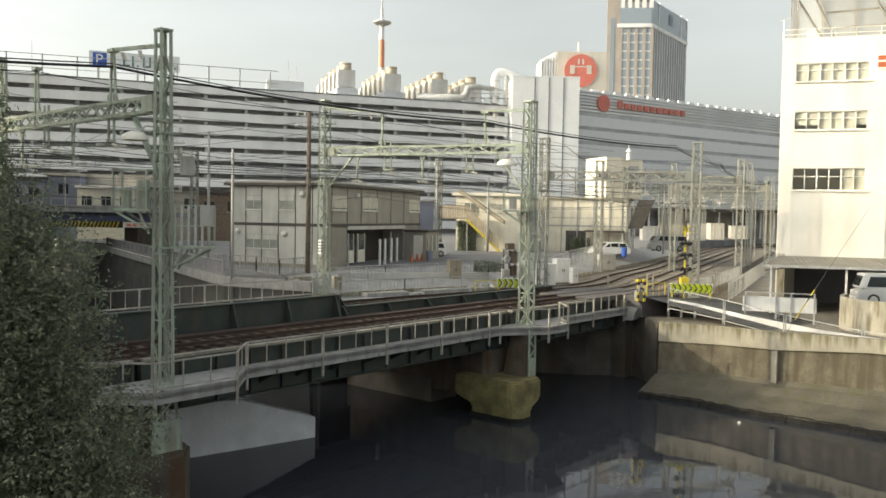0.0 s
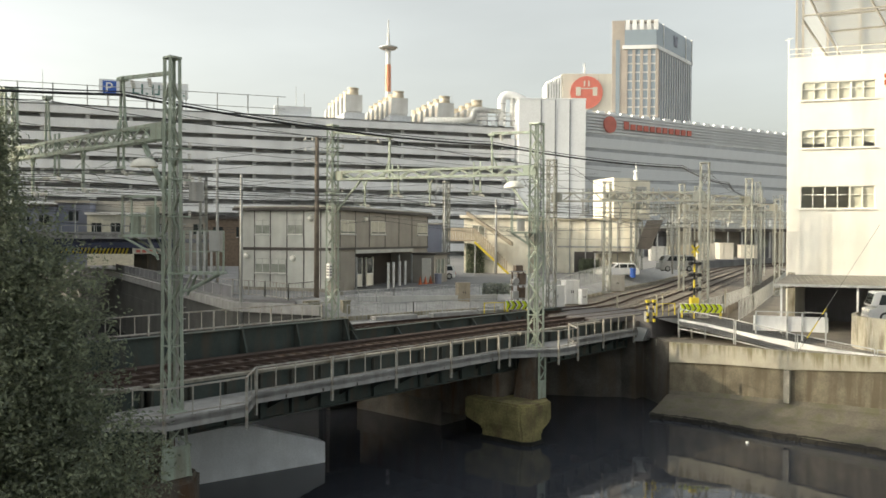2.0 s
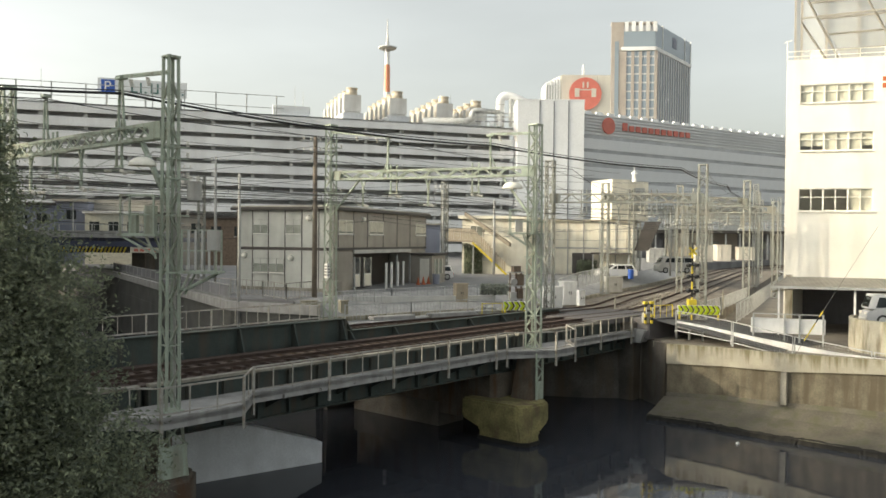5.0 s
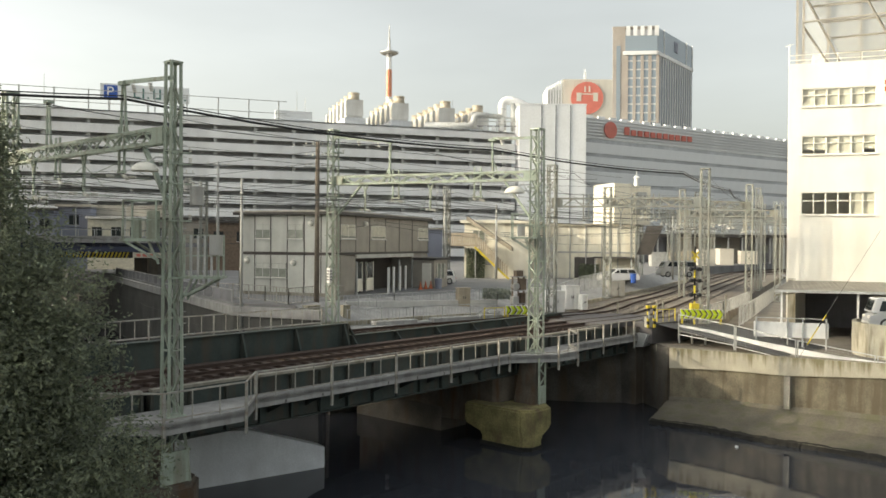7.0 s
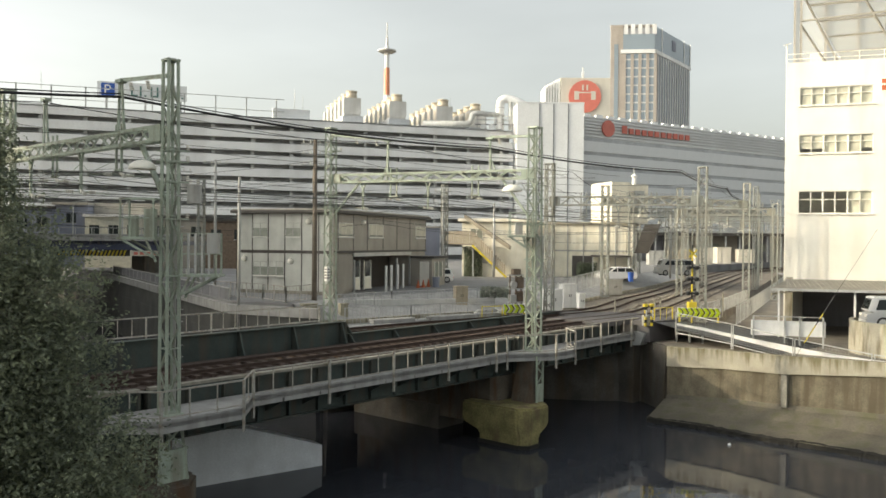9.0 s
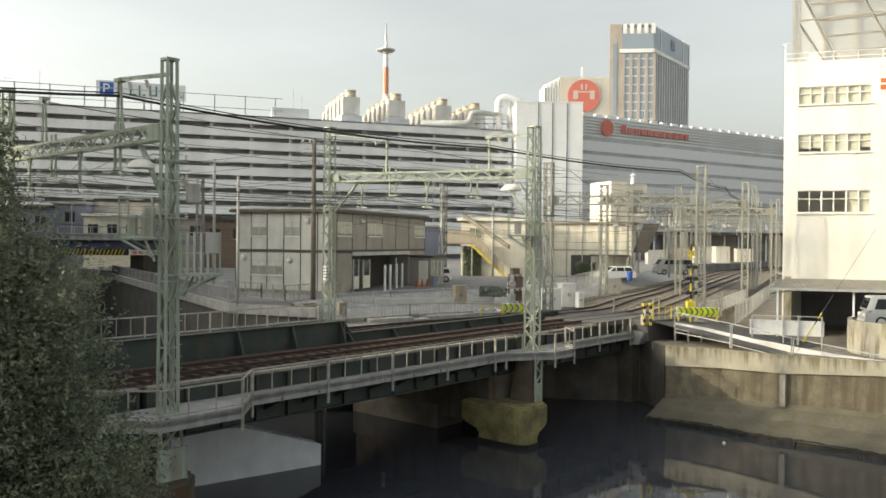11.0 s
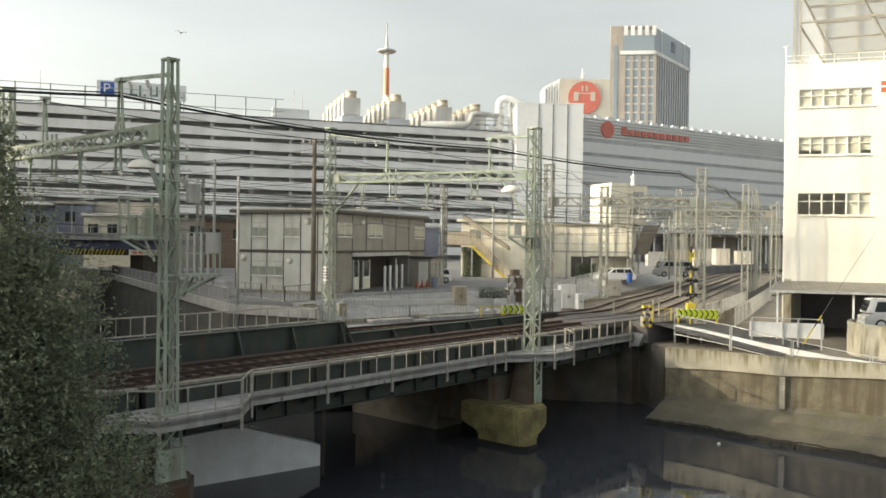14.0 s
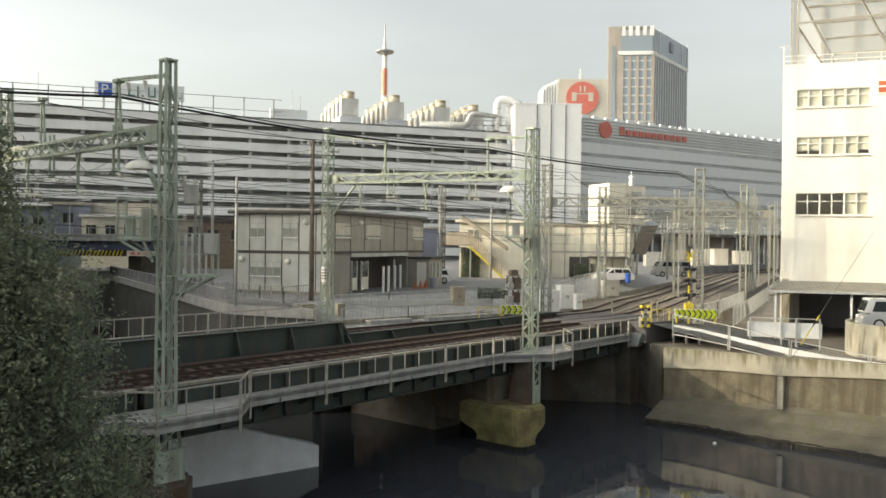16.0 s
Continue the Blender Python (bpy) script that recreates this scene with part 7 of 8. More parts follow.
def crossing_signal(at):
    ob = thing("crossing_signal", "tall yellow and black crossing signal with dark lamps", "signal", at=at)
    for k in range(10):
        bm = bmesh.new()
        tube(bm, (0, 0, k * 0.55), (0, 0, (k + 1) * 0.55), 0.07, 10)
        part("band", bm, YELLOW if k % 2 == 0 else BLACK, ob)
    for z in (2.1, 3.1, 3.9):
        for x in (-0.27, 0.3):
            bm = bmesh.new()
            tube(bm, (x, -0.16, z), (x, 0.08, z), 0.15, 14)
            tube(bm, (x, -0.34, z + 0.02), (x, -0.16, z + 0.02), 0.11, 14, 0.135)
            lh = part("lamp_head", bm, BLACK, ob)
            bm = bmesh.new()
            tube(bm, (x, -0.2, z), (x, -0.17, z), 0.1, 12)
            part("lens", bm, RED_LENS, lh)
        boxpart("lamp_arm", (-0.27, -0.03, z - 0.04), (0.3, 0.03, z + 0.04), BLACK, ob)
    for a in (-45, 45):
        bm = bmesh.new()
        box(bm, (-0.36, -0.16, -0.06), (0.36, -0.12, 0.06))
        part("cross_board", bm, YELLOW, ob).matrix_local = pose(0, 0, 4.9, 0, a, 0)
    boxpart("control_box", (-0.3, -0.3, 0.6), (0.25, 0.2, 1.5), YELLOW, ob)


crossing_signal(pose(17.75, 57.7, -0.62))


def chevron_board(at, w, label, lean=0.0):
    """White board with slanting yellow-green chevrons and narrow black bars."""
    ob = thing("chevron_board", label, "barrier board", "chevron boards", at=at)
    boxpart("board", (0, 0, 0.35), (w, 0.06, 1.0), WHITE_PAINT, ob)
    n = max(4, int(w / 0.36))
    for i in range(n):
        x = i * w / n
        for z0, z1, k in ((0.37, 0.67, 1), (0.68, 0.98, -1)):
            for name, u0, u1, m in (("chevron", 0.0, 0.24, CHEVRON), ("dark_bar", 0.24, 0.33, BLACK)):
                bm = bmesh.new()
                sh = 0.1 * k
                vs = [bm.verts.new(v) for v in ((x + u0 - sh, -0.02, z0), (x + u1 - sh, -0.02, z0), (x + u1 + sh, -0.02, z1), (x + u0 + sh, -0.02, z1))]
                for v in vs:
                    v.co.x = min(max(v.co.x, 0.01), w - 0.01)
                bm.faces.new(vs)
                bmesh.ops.solidify(bm, geom=bm.faces[:], thickness=0.015)
                part(name, bm, m, ob)
    for x in (0.1, w - 0.2):
        boxpart("foot", (x, -0.05, 0), (x + 0.1, 0.2, 0.4), YELLOW, ob)


chevron_board(pose(4.6, 59.6, -0.55, 0, 0, 8), 1.7, "yellow-green and black chevron board by the far track")
chevron_board(pose(16.6, 57.2, -0.5, 0, 0, -8), 2.9, "yellow-green and black chevron board at the crossing")
pipe_fence([(3.0, 58.6), (4.5, 59.3)], 0.9, -0.55, -0.55, "short yellow pipe barrier by the far track", YELLOW, 1.5, 2, "pipe_barrier", "pipe barriers")
pipe_fence([(14.8, 56.5), (16.3, 57.4)], 1.0, -0.5, -0.5, "short yellow pipe barrier at the crossing", YELLOW, 1.5, 3, "pipe_barrier", "pipe barriers")
for x, y, h in ((15.2, 58.0, 1.6), (16.2, 60.2, 1.6), (21.6, 62.5, 1.8), (13.3, 62.2, 1.2), (19.0, 60.0, 1.2)):
    bm = bmesh.new()
    tube(bm, (0, 0, 0), (0, 0, h), 0.07, 8)
    tube(bm, (0, 0, h), (0, 0, h + 0.04), 0.085, 8)
    tagged(part("marker_post", bm, PALE_CONCRETE), "pale concrete marker post beside the rails", "post", "marker posts").matrix_world = pose(x, y, FORM_Z)


# ---- cabinets ----
def cabinet(x, y, z, w, d, h, mat, label, yaw=20):
    ob = thing("trackside_cabinet", label, "cabinet", "trackside cabinets", at=pose(x, y, z, 0, 0, yaw))
    bm = bmesh.new()
    box(bm, (-w / 2, -d / 2, 0.12), (w / 2, d / 2, h))
    bmesh.ops.bevel(bm, geom=bm.edges[:], offset=0.03, segments=2, affect="EDGES")
    part("body", bm, mat, ob)
    boxpart("plinth", (-w / 2 + 0.04, -d / 2 + 0.04, 0), (w / 2 - 0.04, d / 2 - 0.04, 0.13), CONCRETE, ob)
    boxpart("top", (-w / 2 - 0.04, -d / 2 - 0.05, h), (w / 2 + 0.04, d / 2 + 0.04, h + 0.05), mat, ob)
    for k in (0, 1):
        dr = boxpart("door", (-w / 2 + 0.05 + k * w / 2, -d / 2 - 0.025, 0.2), (-0.03 + k * w / 2, -d / 2 + 0.01, h - 0.06), mat, ob)
        boxpart("handle", (-0.12 + k * 0.16, -d / 2 - 0.06, h * 0.5), (-0.08 + k * 0.16, -d / 2 - 0.024, h * 0.62), BLACK, dr)


cabinet(8.75, 63.9, -0.45, 1.4, 0.8, 1.75, WHITE_PAINT, "white steel trackside cabinet on a plinth")
cabinet(10.45, 67.0, -0.45, 1.3, 0.8, 2.0, WHITE_PAINT, "tall white steel trackside cabinet")
cabinet(11.4, 66.5, -0.45, 0.55, 0.6, 1.3, WHITE_PAINT, "small white steel trackside cabinet")
cabinet(15.9, 75.3, 0.1, 1.5, 0.8, 1.5, GREY_BOX, "grey steel trackside cabinet")
cabinet(1.6, 64.4, -0.15, 1.0, 0.7, 1.6, TAN_SLAT, "tan steel cabinet at the fence")
cabinet(-7.9, 59.9, YARD_Z - 0.4, 1.2, 0.8, 1.35, HOUSE_BROWN, "beige cabinet before the yard house", 50)
cabinet(-8.6, 53.6, -0.6, 0.9, 0.7, 1.4, PALE_CONCRETE, "cream cabinet beside the mast foot", 40)
cabinet(6.6, 60.4, -0.6, 0.8, 0.6, 2.0, GREY_BOX, "grey relay case with cables by the mast", 30)


def relay_stand():
    ob = thing("relay_stand", "brown and grey relay gear on legs by the mast", "relay gear", at=pose(5.55, 60.6, -0.6, 0, 0, 25))
    for x in (-0.45, 0.05, 0.5):
        boxpart("leg", (x - 0.05, -0.05, 0), (x + 0.05, 0.05, 3.2), RUST_BOX, ob)
    for z in (1.1, 2.1, 3.1):
        boxpart("shelf", (-0.55, -0.2, z), (0.6, 0.25, z + 0.08), GREY_BOX, ob)
    boxpart("relay_box", (0.1, -0.25, 2.18), (0.58, 0.2, 3.0), RUST_BOX, ob)
    boxpart("relay_box", (-0.25, -0.2, 3.18), (0.35, 0.2, 3.6), RUST_BOX, ob)
    boxpart("relay_box", (-0.5, -0.2, 1.2), (0.0, 0.2, 1.7), GREY_BOX, ob)
    boxpart("relay_box", (0.15, -0.22, 1.2), (0.55, 0.2, 1.95), RUST_BOX, ob)
    bm = bmesh.new()
    tube(bm, (-0.25, -0.3, 2.45), (-0.25, 0.2, 2.45), 0.25, 18)
    part("drum", bm, GREY_BOX, ob, "pale grey cable drum")
    boxpart("white_tag", (-0.5, -0.08, 0.75), (-0.36, -0.05, 1.05), WHITE_PAINT, ob)
    boxpart("white_tag", (0.36, -0.08, 0.35), (0.5, -0.05, 0.75), WHITE_PAINT, ob)


relay_stand()


# coils of cable heaped by the relay stand
rnd_c = random.Random(8)
for i in range(7):
    bm = bmesh.new()
    r = rnd_c.uniform(0.28, 0.42)
    pts = [Vector((r * math.cos(math.radians(a)), r * math.sin(math.radians(a)), 0)) for a in range(0, 361, 24)]
    for k in range(3):
        for p, q in zip(pts, pts[1:]):
            tube(bm, p + Vector((0.03 * k, 0, 0.07 * k)), q + Vector((0.03 * k, 0, 0.07 * k)), 0.045, 6)
    tagged(part("cable_coil", bm, GREY_BOX), "grey coil of cable lying by the relay gear", "cable coil", "cable coils").matrix_world = pose(2.9 + rnd_c.uniform(0, 1.8), 61.1 + 0.2 * i, -0.38 + 0.05 * (i % 3), rnd_c.uniform(-18, 18), rnd_c.uniform(-18, 18), rnd_c.uniform(0, 90))


# parapet screen along the river wall
pipe_fence([(-14.6, 56.8), (-24.9, 74.4), (-40.6, 101.8)], 1.0, 0.62, 0.62, "low grey screen fence on the river wall coping", GREY_BOX, 2.4, 3, "screen_fence", "screen fences")
bm = bmesh.new()
sweep(bm, [(-14.6, 56.8, 0), (-24.9, 74.4, 0), (-40.6, 101.8, 0)], [(-0.02, 1.55), (0.02, 1.55), (0.02, 0.66), (-0.02, 0.66)])
tagged(part("screen_board", bm, ROAD_GREY), "dull grey screen boards on the river wall coping", "screen", kind="structure")


# ---- canopy, ramp, quay fence ----
def parking_canopy():
    ob = thing("parking_canopy", "grey corrugated canopy roof on thin white posts", "canopy", at=OFFICE)
    bm = bmesh.new()
    vs = [bm.verts.new(v) for v in ((-1.2, -5.2, 2.0), (9.5, -5.2, 2.0), (9.5, -0.02, 2.44), (0.15, -0.02, 2.44))]
    bm.faces.new(vs)
    bmesh.ops.solidify(bm, geom=bm.faces[:], thickness=0.1)
    part("roof_sheet", bm, ROOF_GREY, ob, "grey weathered roof sheet")
    for i in range(34):
        bm = bmesh.new()
        x = -1.1 + i * 0.31
        beam(bm, (x, -5.2, 2.02), (max(x, 0.2) + 0.02, -0.02, 2.46), 0.03)
        part("rib", bm, ROOF_GREY, ob)
    boxpart("gutter", (-1.25, -5.32, 1.85), (9.5, -5.18, 2.02), GALV, ob)
    for x in (-0.78, 3.9, 8.6):
        boxpart("post", (x, -5.0, -1.7), (x + 0.12, -4.88, 1.95), WHITE_PAINT, ob)
    for x in (-1.2, 4.6):
        bm = bmesh.new()
        beam(bm, (x, -4.95, 1.6), (x + 3.4, -1.0, 1.9), 0.09)
        part("truss", bm, PALE_CONCRETE, ob)
    for k in range(6):
        bm = bmesh.new()
        beam(bm, (-0.8 + k * 0.2, -4.4 + k * 0.8, 1.93 + k * 0.07), (9, -4.4 + k * 0.8, 1.93 + k * 0.07), 0.08)
        part("purlin", bm, PALE_CONCRETE, ob)


parking_canopy()


def spline_pts(pts, n):
    """n points evenly spread along a polyline, in plan and height."""
    res = []
    for i in range(n):
        u = i / (n - 1) * (len(pts) - 1)
        k = min(int(u), len(pts) - 2)
        res.append(tuple(Vector(pts[k]).lerp(Vector(pts[k + 1]), u - k)))
    return res


def quay_fence():
    line = [(15.5, 53.9, 0.42), (18.35, 51.3, -0.05), (21.0, 48.5, -0.62), (24.3, 45.8, -1.15), (28.2, 42.4, -1.45), (33, 38.2, -1.6)]
    for (x0, y0, z0), (x1, y1, z1) in zip(line, line[1:]):
        ob = thing("fence_panel", "galvanised steel mesh fence panel on the quay", "fence panel", "quay fence panels")
        a, b = Vector((x0, y0, z0)), Vector((x1, y1, z1))
        d = (b - a)
        a, b = a + d * 0.015, b - d * 0.015
        for p, q in ((a, b), (a - Vector((0, 0, 1.3)), b - Vector((0, 0, 1.25)))):
            bm = bmesh.new()
            beam(bm, p, q, 0.06)
            part("frame_bar", bm, GALV, ob)
        for p in (a, b):
            bm = bmesh.new()
            tube(bm, p - Vector((0, 0, 1.55)), p + Vector((0, 0, 0.03)), 0.04, 6)
            part("upright", bm, GALV, ob)
        bm = bmesh.new()
        for i in range(1, 24):
            p = a.lerp(b, i / 24)
            beam(bm, p - Vector((0, 0, 1.28)), p, 0.006)
        for i in range(1, 8):
            off = Vector((0, 0, -1.28 * i / 8))
            beam(bm, a + off, b + off, 0.007)
        tagged(part("mesh", bm, GALV, ob), kind="stuff")
    # white guard wall along the ramp behind it
    ob = thing("ramp_guard", "low white painted guard wall along the ramp", "wall", kind="structure")
    pts = [(16.1, 55.5, -0.15), (17.6, 54.6, -0.35), (20.4, 51.6, -0.85), (23.4, 48.6, -1.25), (27, 45.6, -1.5)]
    bm = bmesh.new()
    sweep(bm, pts, [(-0.1, -0.28), (0.1, -0.28), (0.1, -0.75), (-0.1, -0.75)])
    part("guard_rail", bm, WHITE_PAINT, ob)
    for i, (x, y, z) in enumerate(spline_pts(pts, 9)):
        boxpart("rail_post", (x - 0.06, y + 0.11, -1.75), (x + 0.06, y + 0.2, z - 0.3), GALV, ob)
    bm = bmesh.new()
    vs = [bm.verts.new(v) for v in ((14.6, 55.4, -0.4), (18.4, 62.0, -0.4), (25.5, 54.0, -1.66), (20.3, 49.2, -1.66))]
    bm.faces.new(vs)
    bmesh.ops.solidify(bm, geom=bm.faces[:], thickness=0.3)
    bmesh.ops.recalc_face_normals(bm, faces=bm.faces[:])
    tagged(part("ramp", bm, ASPHALT), "grey asphalt ramp falling from the crossing", "road", kind="structure")
    bm = bmesh.new()
    sweep(bm, [(14.5, 55.3, 0), (15.6, 54.1, 0), (18.1, 51.6, 0), (20.2, 49.3, 0)], [(-0.1, -1.76), (0.1, -1.76), (0.1, -2.2), (-0.1, -2.2)])
    tagged(part("ramp_wall", bm, CONCRETE), "low dark concrete wall beside the ramp", "wall", kind="structure")
    g = thing("guard_board", "white painted guard board beside the parking", "board", at=pose(20.5, 53.9, 0, 0, 0, -18))
    boxpart("board", (0, 0, -0.98), (4.5, 0.1, 0.0), WHITE_PAINT, g)
    for x in (0.1, 2.0, 2.9, 4.3):
        boxpart("post", (x, -0.11, -1.75), (x + 0.1, -0.01, 0.25), GALV, g)
    boxpart("rail", (0.1, -0.11, 0.25), (4.4, -0.01, 0.31), GALV, g)
    s = thing("striped_stay", "yellow and black striped stay wire guard", "stay", at=pose(21.4, 48.0, -1.7))
    a, b = Vector((0, 0, 0.9)), Vector((1.75, 0, 3.7))
    for k in range(8):
        bm = bmesh.new()
        tube(bm, a.lerp(b, k / 8), a.lerp(b, (k + 1) / 8), 0.035, 8)
        part("band", bm, YELLOW if 1 < k < 5 and k != 3 else (YELLOW if k < 2 else BLACK), s)
    for p, q in (((-0.56, 0, 0), a), (b, (4.2, 0, 7.6))):
        bm = bmesh.new()
        tube(bm, p, q, 0.009, 6)
        part("wire", bm, CABLE, s)


quay_fence()


def ramp_curve():
    """Curved concrete parapet of the raised drive on which the van stands."""
    pts = []
    for i in range(13):
        a = math.radians(250 - i * 10)
        pts.append((29.25 + 3.6 * math.cos(a), 50.2 + 3.6 * math.sin(a), 0))
    pts = [(33, 44.6, 0)] + [(30, 46.0, 0)] + pts
    bm = bmesh.new()
    sweep(bm, pts, [(-0.12, 0.32), (0.12, 0.32), (0.12, -1.75), (-0.12, -1.75)])
    tagged(part("drive_parapet", bm, PALE_CONCRETE), "curved pale concrete parapet of the raised drive", "wall", kind="structure")
    bm = bmesh.new()
    prism(bm, [(33, 44.8), (30, 46.2)] + [(p[0], p[1]) for p in pts[2:]] + [(40, 54), (40, 44)], LAND_Z, -0.2)
    tagged(part("raised_drive", bm, ASPHALT), "grey asphalt raised drive", "road", kind="structure")


ramp_curve()


# ---- vehicles ----
def wheel_mesh(r, w):
    bm = bmesh.new()
    tube(bm, (0, -w / 2, 0), (0, w / 2, 0), r, 20)
    bmesh.ops.bevel(bm, geom=[e for e in bm.edges if e.calc_length() < r], offset=0.03, segments=2, affect="EDGES")
    return mesh_of("tyre", bm, TYRE)


def vehicle(name, label, category, at, ln, wd, low, belt, roof_z, roof0, roof1, hood0, hood1, cabs, group="parked vehicles", paint=None):
    """A vehicle facing +x: lower body, glasshouse with side windows, wheels and lights."""
    ob = thing(name, label, category, group, at=at)
    bm = bmesh.new()
    pts = [(0.0, low + 0.1), (0.06, belt * 0.86), (hood0 * 0.5, belt * 0.97), (hood0, belt), (hood1, belt), (ln - 0.5, belt * 0.96), (ln - 0.04, belt * 0.8), (ln, low + 0.15), (ln - 0.15, low), (0.15, low)]
    a = [bm.verts.new((x, -wd / 2, z)) for x, z in pts]
    b = [bm.verts.new((x, wd / 2, z)) for x, z in pts]
    n = len(pts)
    for i in range(n):
        bm.faces.new((a[i], a[(i + 1) % n], b[(i + 1) % n], b[i]))
    bm.faces.new(a[::-1])
    bm.faces.new(b)
    bmesh.ops.recalc_face_normals(bm, faces=bm.faces[:])
    bmesh.ops.bevel(bm, geom=bm.edges[:], offset=0.05, segments=2, affect="EDGES")
    paint = paint or CAR_WHITE
    part("body", bm, paint, ob)
    ins = 0.14
    bm = bmesh.new()
    lo = [(hood0, -wd / 2 + 0.03), (hood1, -wd / 2 + 0.03), (hood1, wd / 2 - 0.03), (hood0, wd / 2 - 0.03)]
    hi = [(roof0, -wd / 2 + ins), (roof1, -wd / 2 + ins), (roof1, wd / 2 - ins), (roof0, wd / 2 - ins)]
    va = [bm.verts.new((x, y, belt - 0.02)) for x, y in lo]
    vb = [bm.verts.new((x, y, roof_z)) for x, y in hi]
    for i in range(4):
        bm.faces.new((va[i], va[(i + 1) % 4], vb[(i + 1) % 4], vb[i]))
    bm.faces.new(va[::-1])
    bm.faces.new(vb)
    bmesh.ops.bevel(bm, geom=bm.edges[:], offset=0.06, segments=2, affect="EDGES")
    part("cabin", bm, paint, ob)
    for side in (-1, 1):
        for x0, x1 in cabs:
            bm = bmesh.new()
            vs = []
            for x, t in ((x0, 0.1), (x1, 0.1), (x1, 0.82), (x0, 0.82)):
                z = belt + (roof_z - belt) * t
                xx = x + (roof0 - hood0) * t * (1 if x == cabs[0][0] else 0) + (roof1 - hood1) * t * (1 if x == cabs[-1][1] else 0)
                vs.append(bm.verts.new((xx, side * (wd / 2 - 0.03 - (ins - 0.03) * t + 0.008), z)))
            bm.faces.new(vs)
            bmesh.ops.solidify(bm, geom=bm.faces[:], thickness=0.012)
            part("side_window", bm, CAR_GLASS, ob)
    for xa, xb in ((hood0, roof0), (hood1, roof1)):
        bm = bmesh.new()
        o = -0.012 if xa == hood0 else 0.012
        vs = [bm.verts.new((xa + (xb - xa) * t + o, s * (wd / 2 - 0.2), belt + (roof_z - belt) * t)) for s, t in ((-1, 0.12), (1, 0.12), (1, 0.86), (-1, 0.86))]
        bm.faces.new(vs)
        bmesh.ops.solidify(bm, geom=bm.faces[:], thickness=0.012)
        part("windscreen", bm, CAR_GLASS, ob)
    r = low + 0.14
    me = wheel_mesh(r, 0.2)
    bm = bmesh.new()
    tube(bm, (0, -0.112, 0), (0, 0.112, 0), r * 0.6, 16)
    rim = mesh_of("rim", bm, GALV)
    for x in (ln * 0.19, ln * 0.8):
        for s in (-1, 1):
            w = part("wheel", me, TYRE, ob)
            w.matrix_local = pose(x, s * (wd / 2 - 0.09), r)
            part("rim", rim, GALV, w)
    for s in (-1, 1):
        boxpart("headlight", (ln - 0.08, s * (wd / 2 - 0.3) - 0.14, belt * 0.68), (ln + 0.012, s * (wd / 2 - 0.3) + 0.14, belt * 0.82), PORCELAIN, ob)
        boxpart("tail_light", (-0.012, s * (wd / 2 - 0.2) - 0.08, belt * 0.62), (0.08, s * (wd / 2 - 0.2) + 0.08, belt * 0.84), RED, ob)
    boxpart("bumper", (ln - 0.1, -wd / 2 + 0.08, low + 0.02), (ln + 0.05, wd / 2 - 0.08, low + 0.26), GREY_BOX, ob)
    return ob


vehicle("parked_car", "white estate car parked before the cream shed", "car", pose(22.0, 92.6, YARD_Z, 0, 0, 188), 4.5, 1.7, 0.2, 0.9, 1.46, 0.55, 2.6, 0.25, 3.35, ((0.4, 1.35), (1.45, 2.3), (2.4, 3.1)))
vehicle("parked_van", "pale silver-white minibus parked by the track", "van", pose(32.6, 106.6, YARD_Z, 0, 0, 186), 4.7, 1.8, 0.25, 1.32, 2.1, 0.15, 3.9, 0.05, 4.45, ((0.2, 1.2), (1.3, 2.4), (2.5, 3.9)), paint=UNIT_WHITE)
vehicle("parked_car", "white hatchback half hidden behind the house porch", "car", pose(1.19, 83.5, YARD_Z, 0, 0, 192), 3.6, 1.5, 0.2, 0.85, 1.45, 0.3, 2.2, 0.1, 2.8, ((0.25, 1.2), (1.3, 2.5)))
vehicle("parked_van", "silver-grey van parked on the raised drive", "van", pose(31.15, 50.4, -0.2, 0, 0, 168), 4.7, 1.72, 0.25, 1.1, 1.98, 0.55, 4.3, 0.15, 4.6, ((0.5, 1.5), (1.6, 2.8), (2.9, 4.2)), paint=SILVER)

# ---- small things in the yard ----
bm = bmesh.new()
tube(bm, (0, 0, 0), (0, 0, 0.95), 0.28, 12, 0.33)
tube(bm, (0, 0, 0.95), (0, 0, 1.02), 0.36, 12)
tagged(part("bin", bm, BLUE), "blue plastic bin by the cars", "bin").matrix_world = pose(20.7, 89.0, YARD_Z)


def hedge(x, y, w, d, h, label, dz=0.0, leaf=None):
    rnd = random.Random(int(x * 10))
    verts, faces = [], []
    for i in range(int(1900 * w * h / 3)):
        p = Vector((rnd.uniform(-w / 2, w / 2), rnd.uniform(-d / 2, d / 2), rnd.uniform(0.05, h) * (0.9 + 0.2 * rnd.random())))
        a = Vector((rnd.gauss(0, 1), rnd.gauss(0, 1), rnd.gauss(0, 1))).normalized() * 0.09
        n = a.cross(Vector((rnd.gauss(0, 1), rnd.gauss(0, 1), rnd.gauss(0, 1)))).normalized() * 0.045
        k = len(verts)
        verts += [p - a, p + n, p + a, p - n]
        faces += [(k, k + 1, k + 2), (k, k + 2, k + 3)]
    ob = thing("hedge", label, "hedge", "hedges", at=pose(x, y, YARD_Z + dz))
    me = bpy.data.meshes.new("foliage")
    me.from_pydata(verts, [], faces)
    me.materials.append(leaf or LEAF)
    tagged(part("foliage", me, leaf or LEAF, ob), kind="stuff")
    for k in range(5):
        bm = bmesh.new()
        x_ = -w / 2 + 0.2 + k * (w - 0.4) / 4
        tube(bm, (x_, 0, 0), (x_ + 0.06, 0.04, h * 0.85), 0.035, 6, 0.015)
        part("stem", bm, BARK, ob)


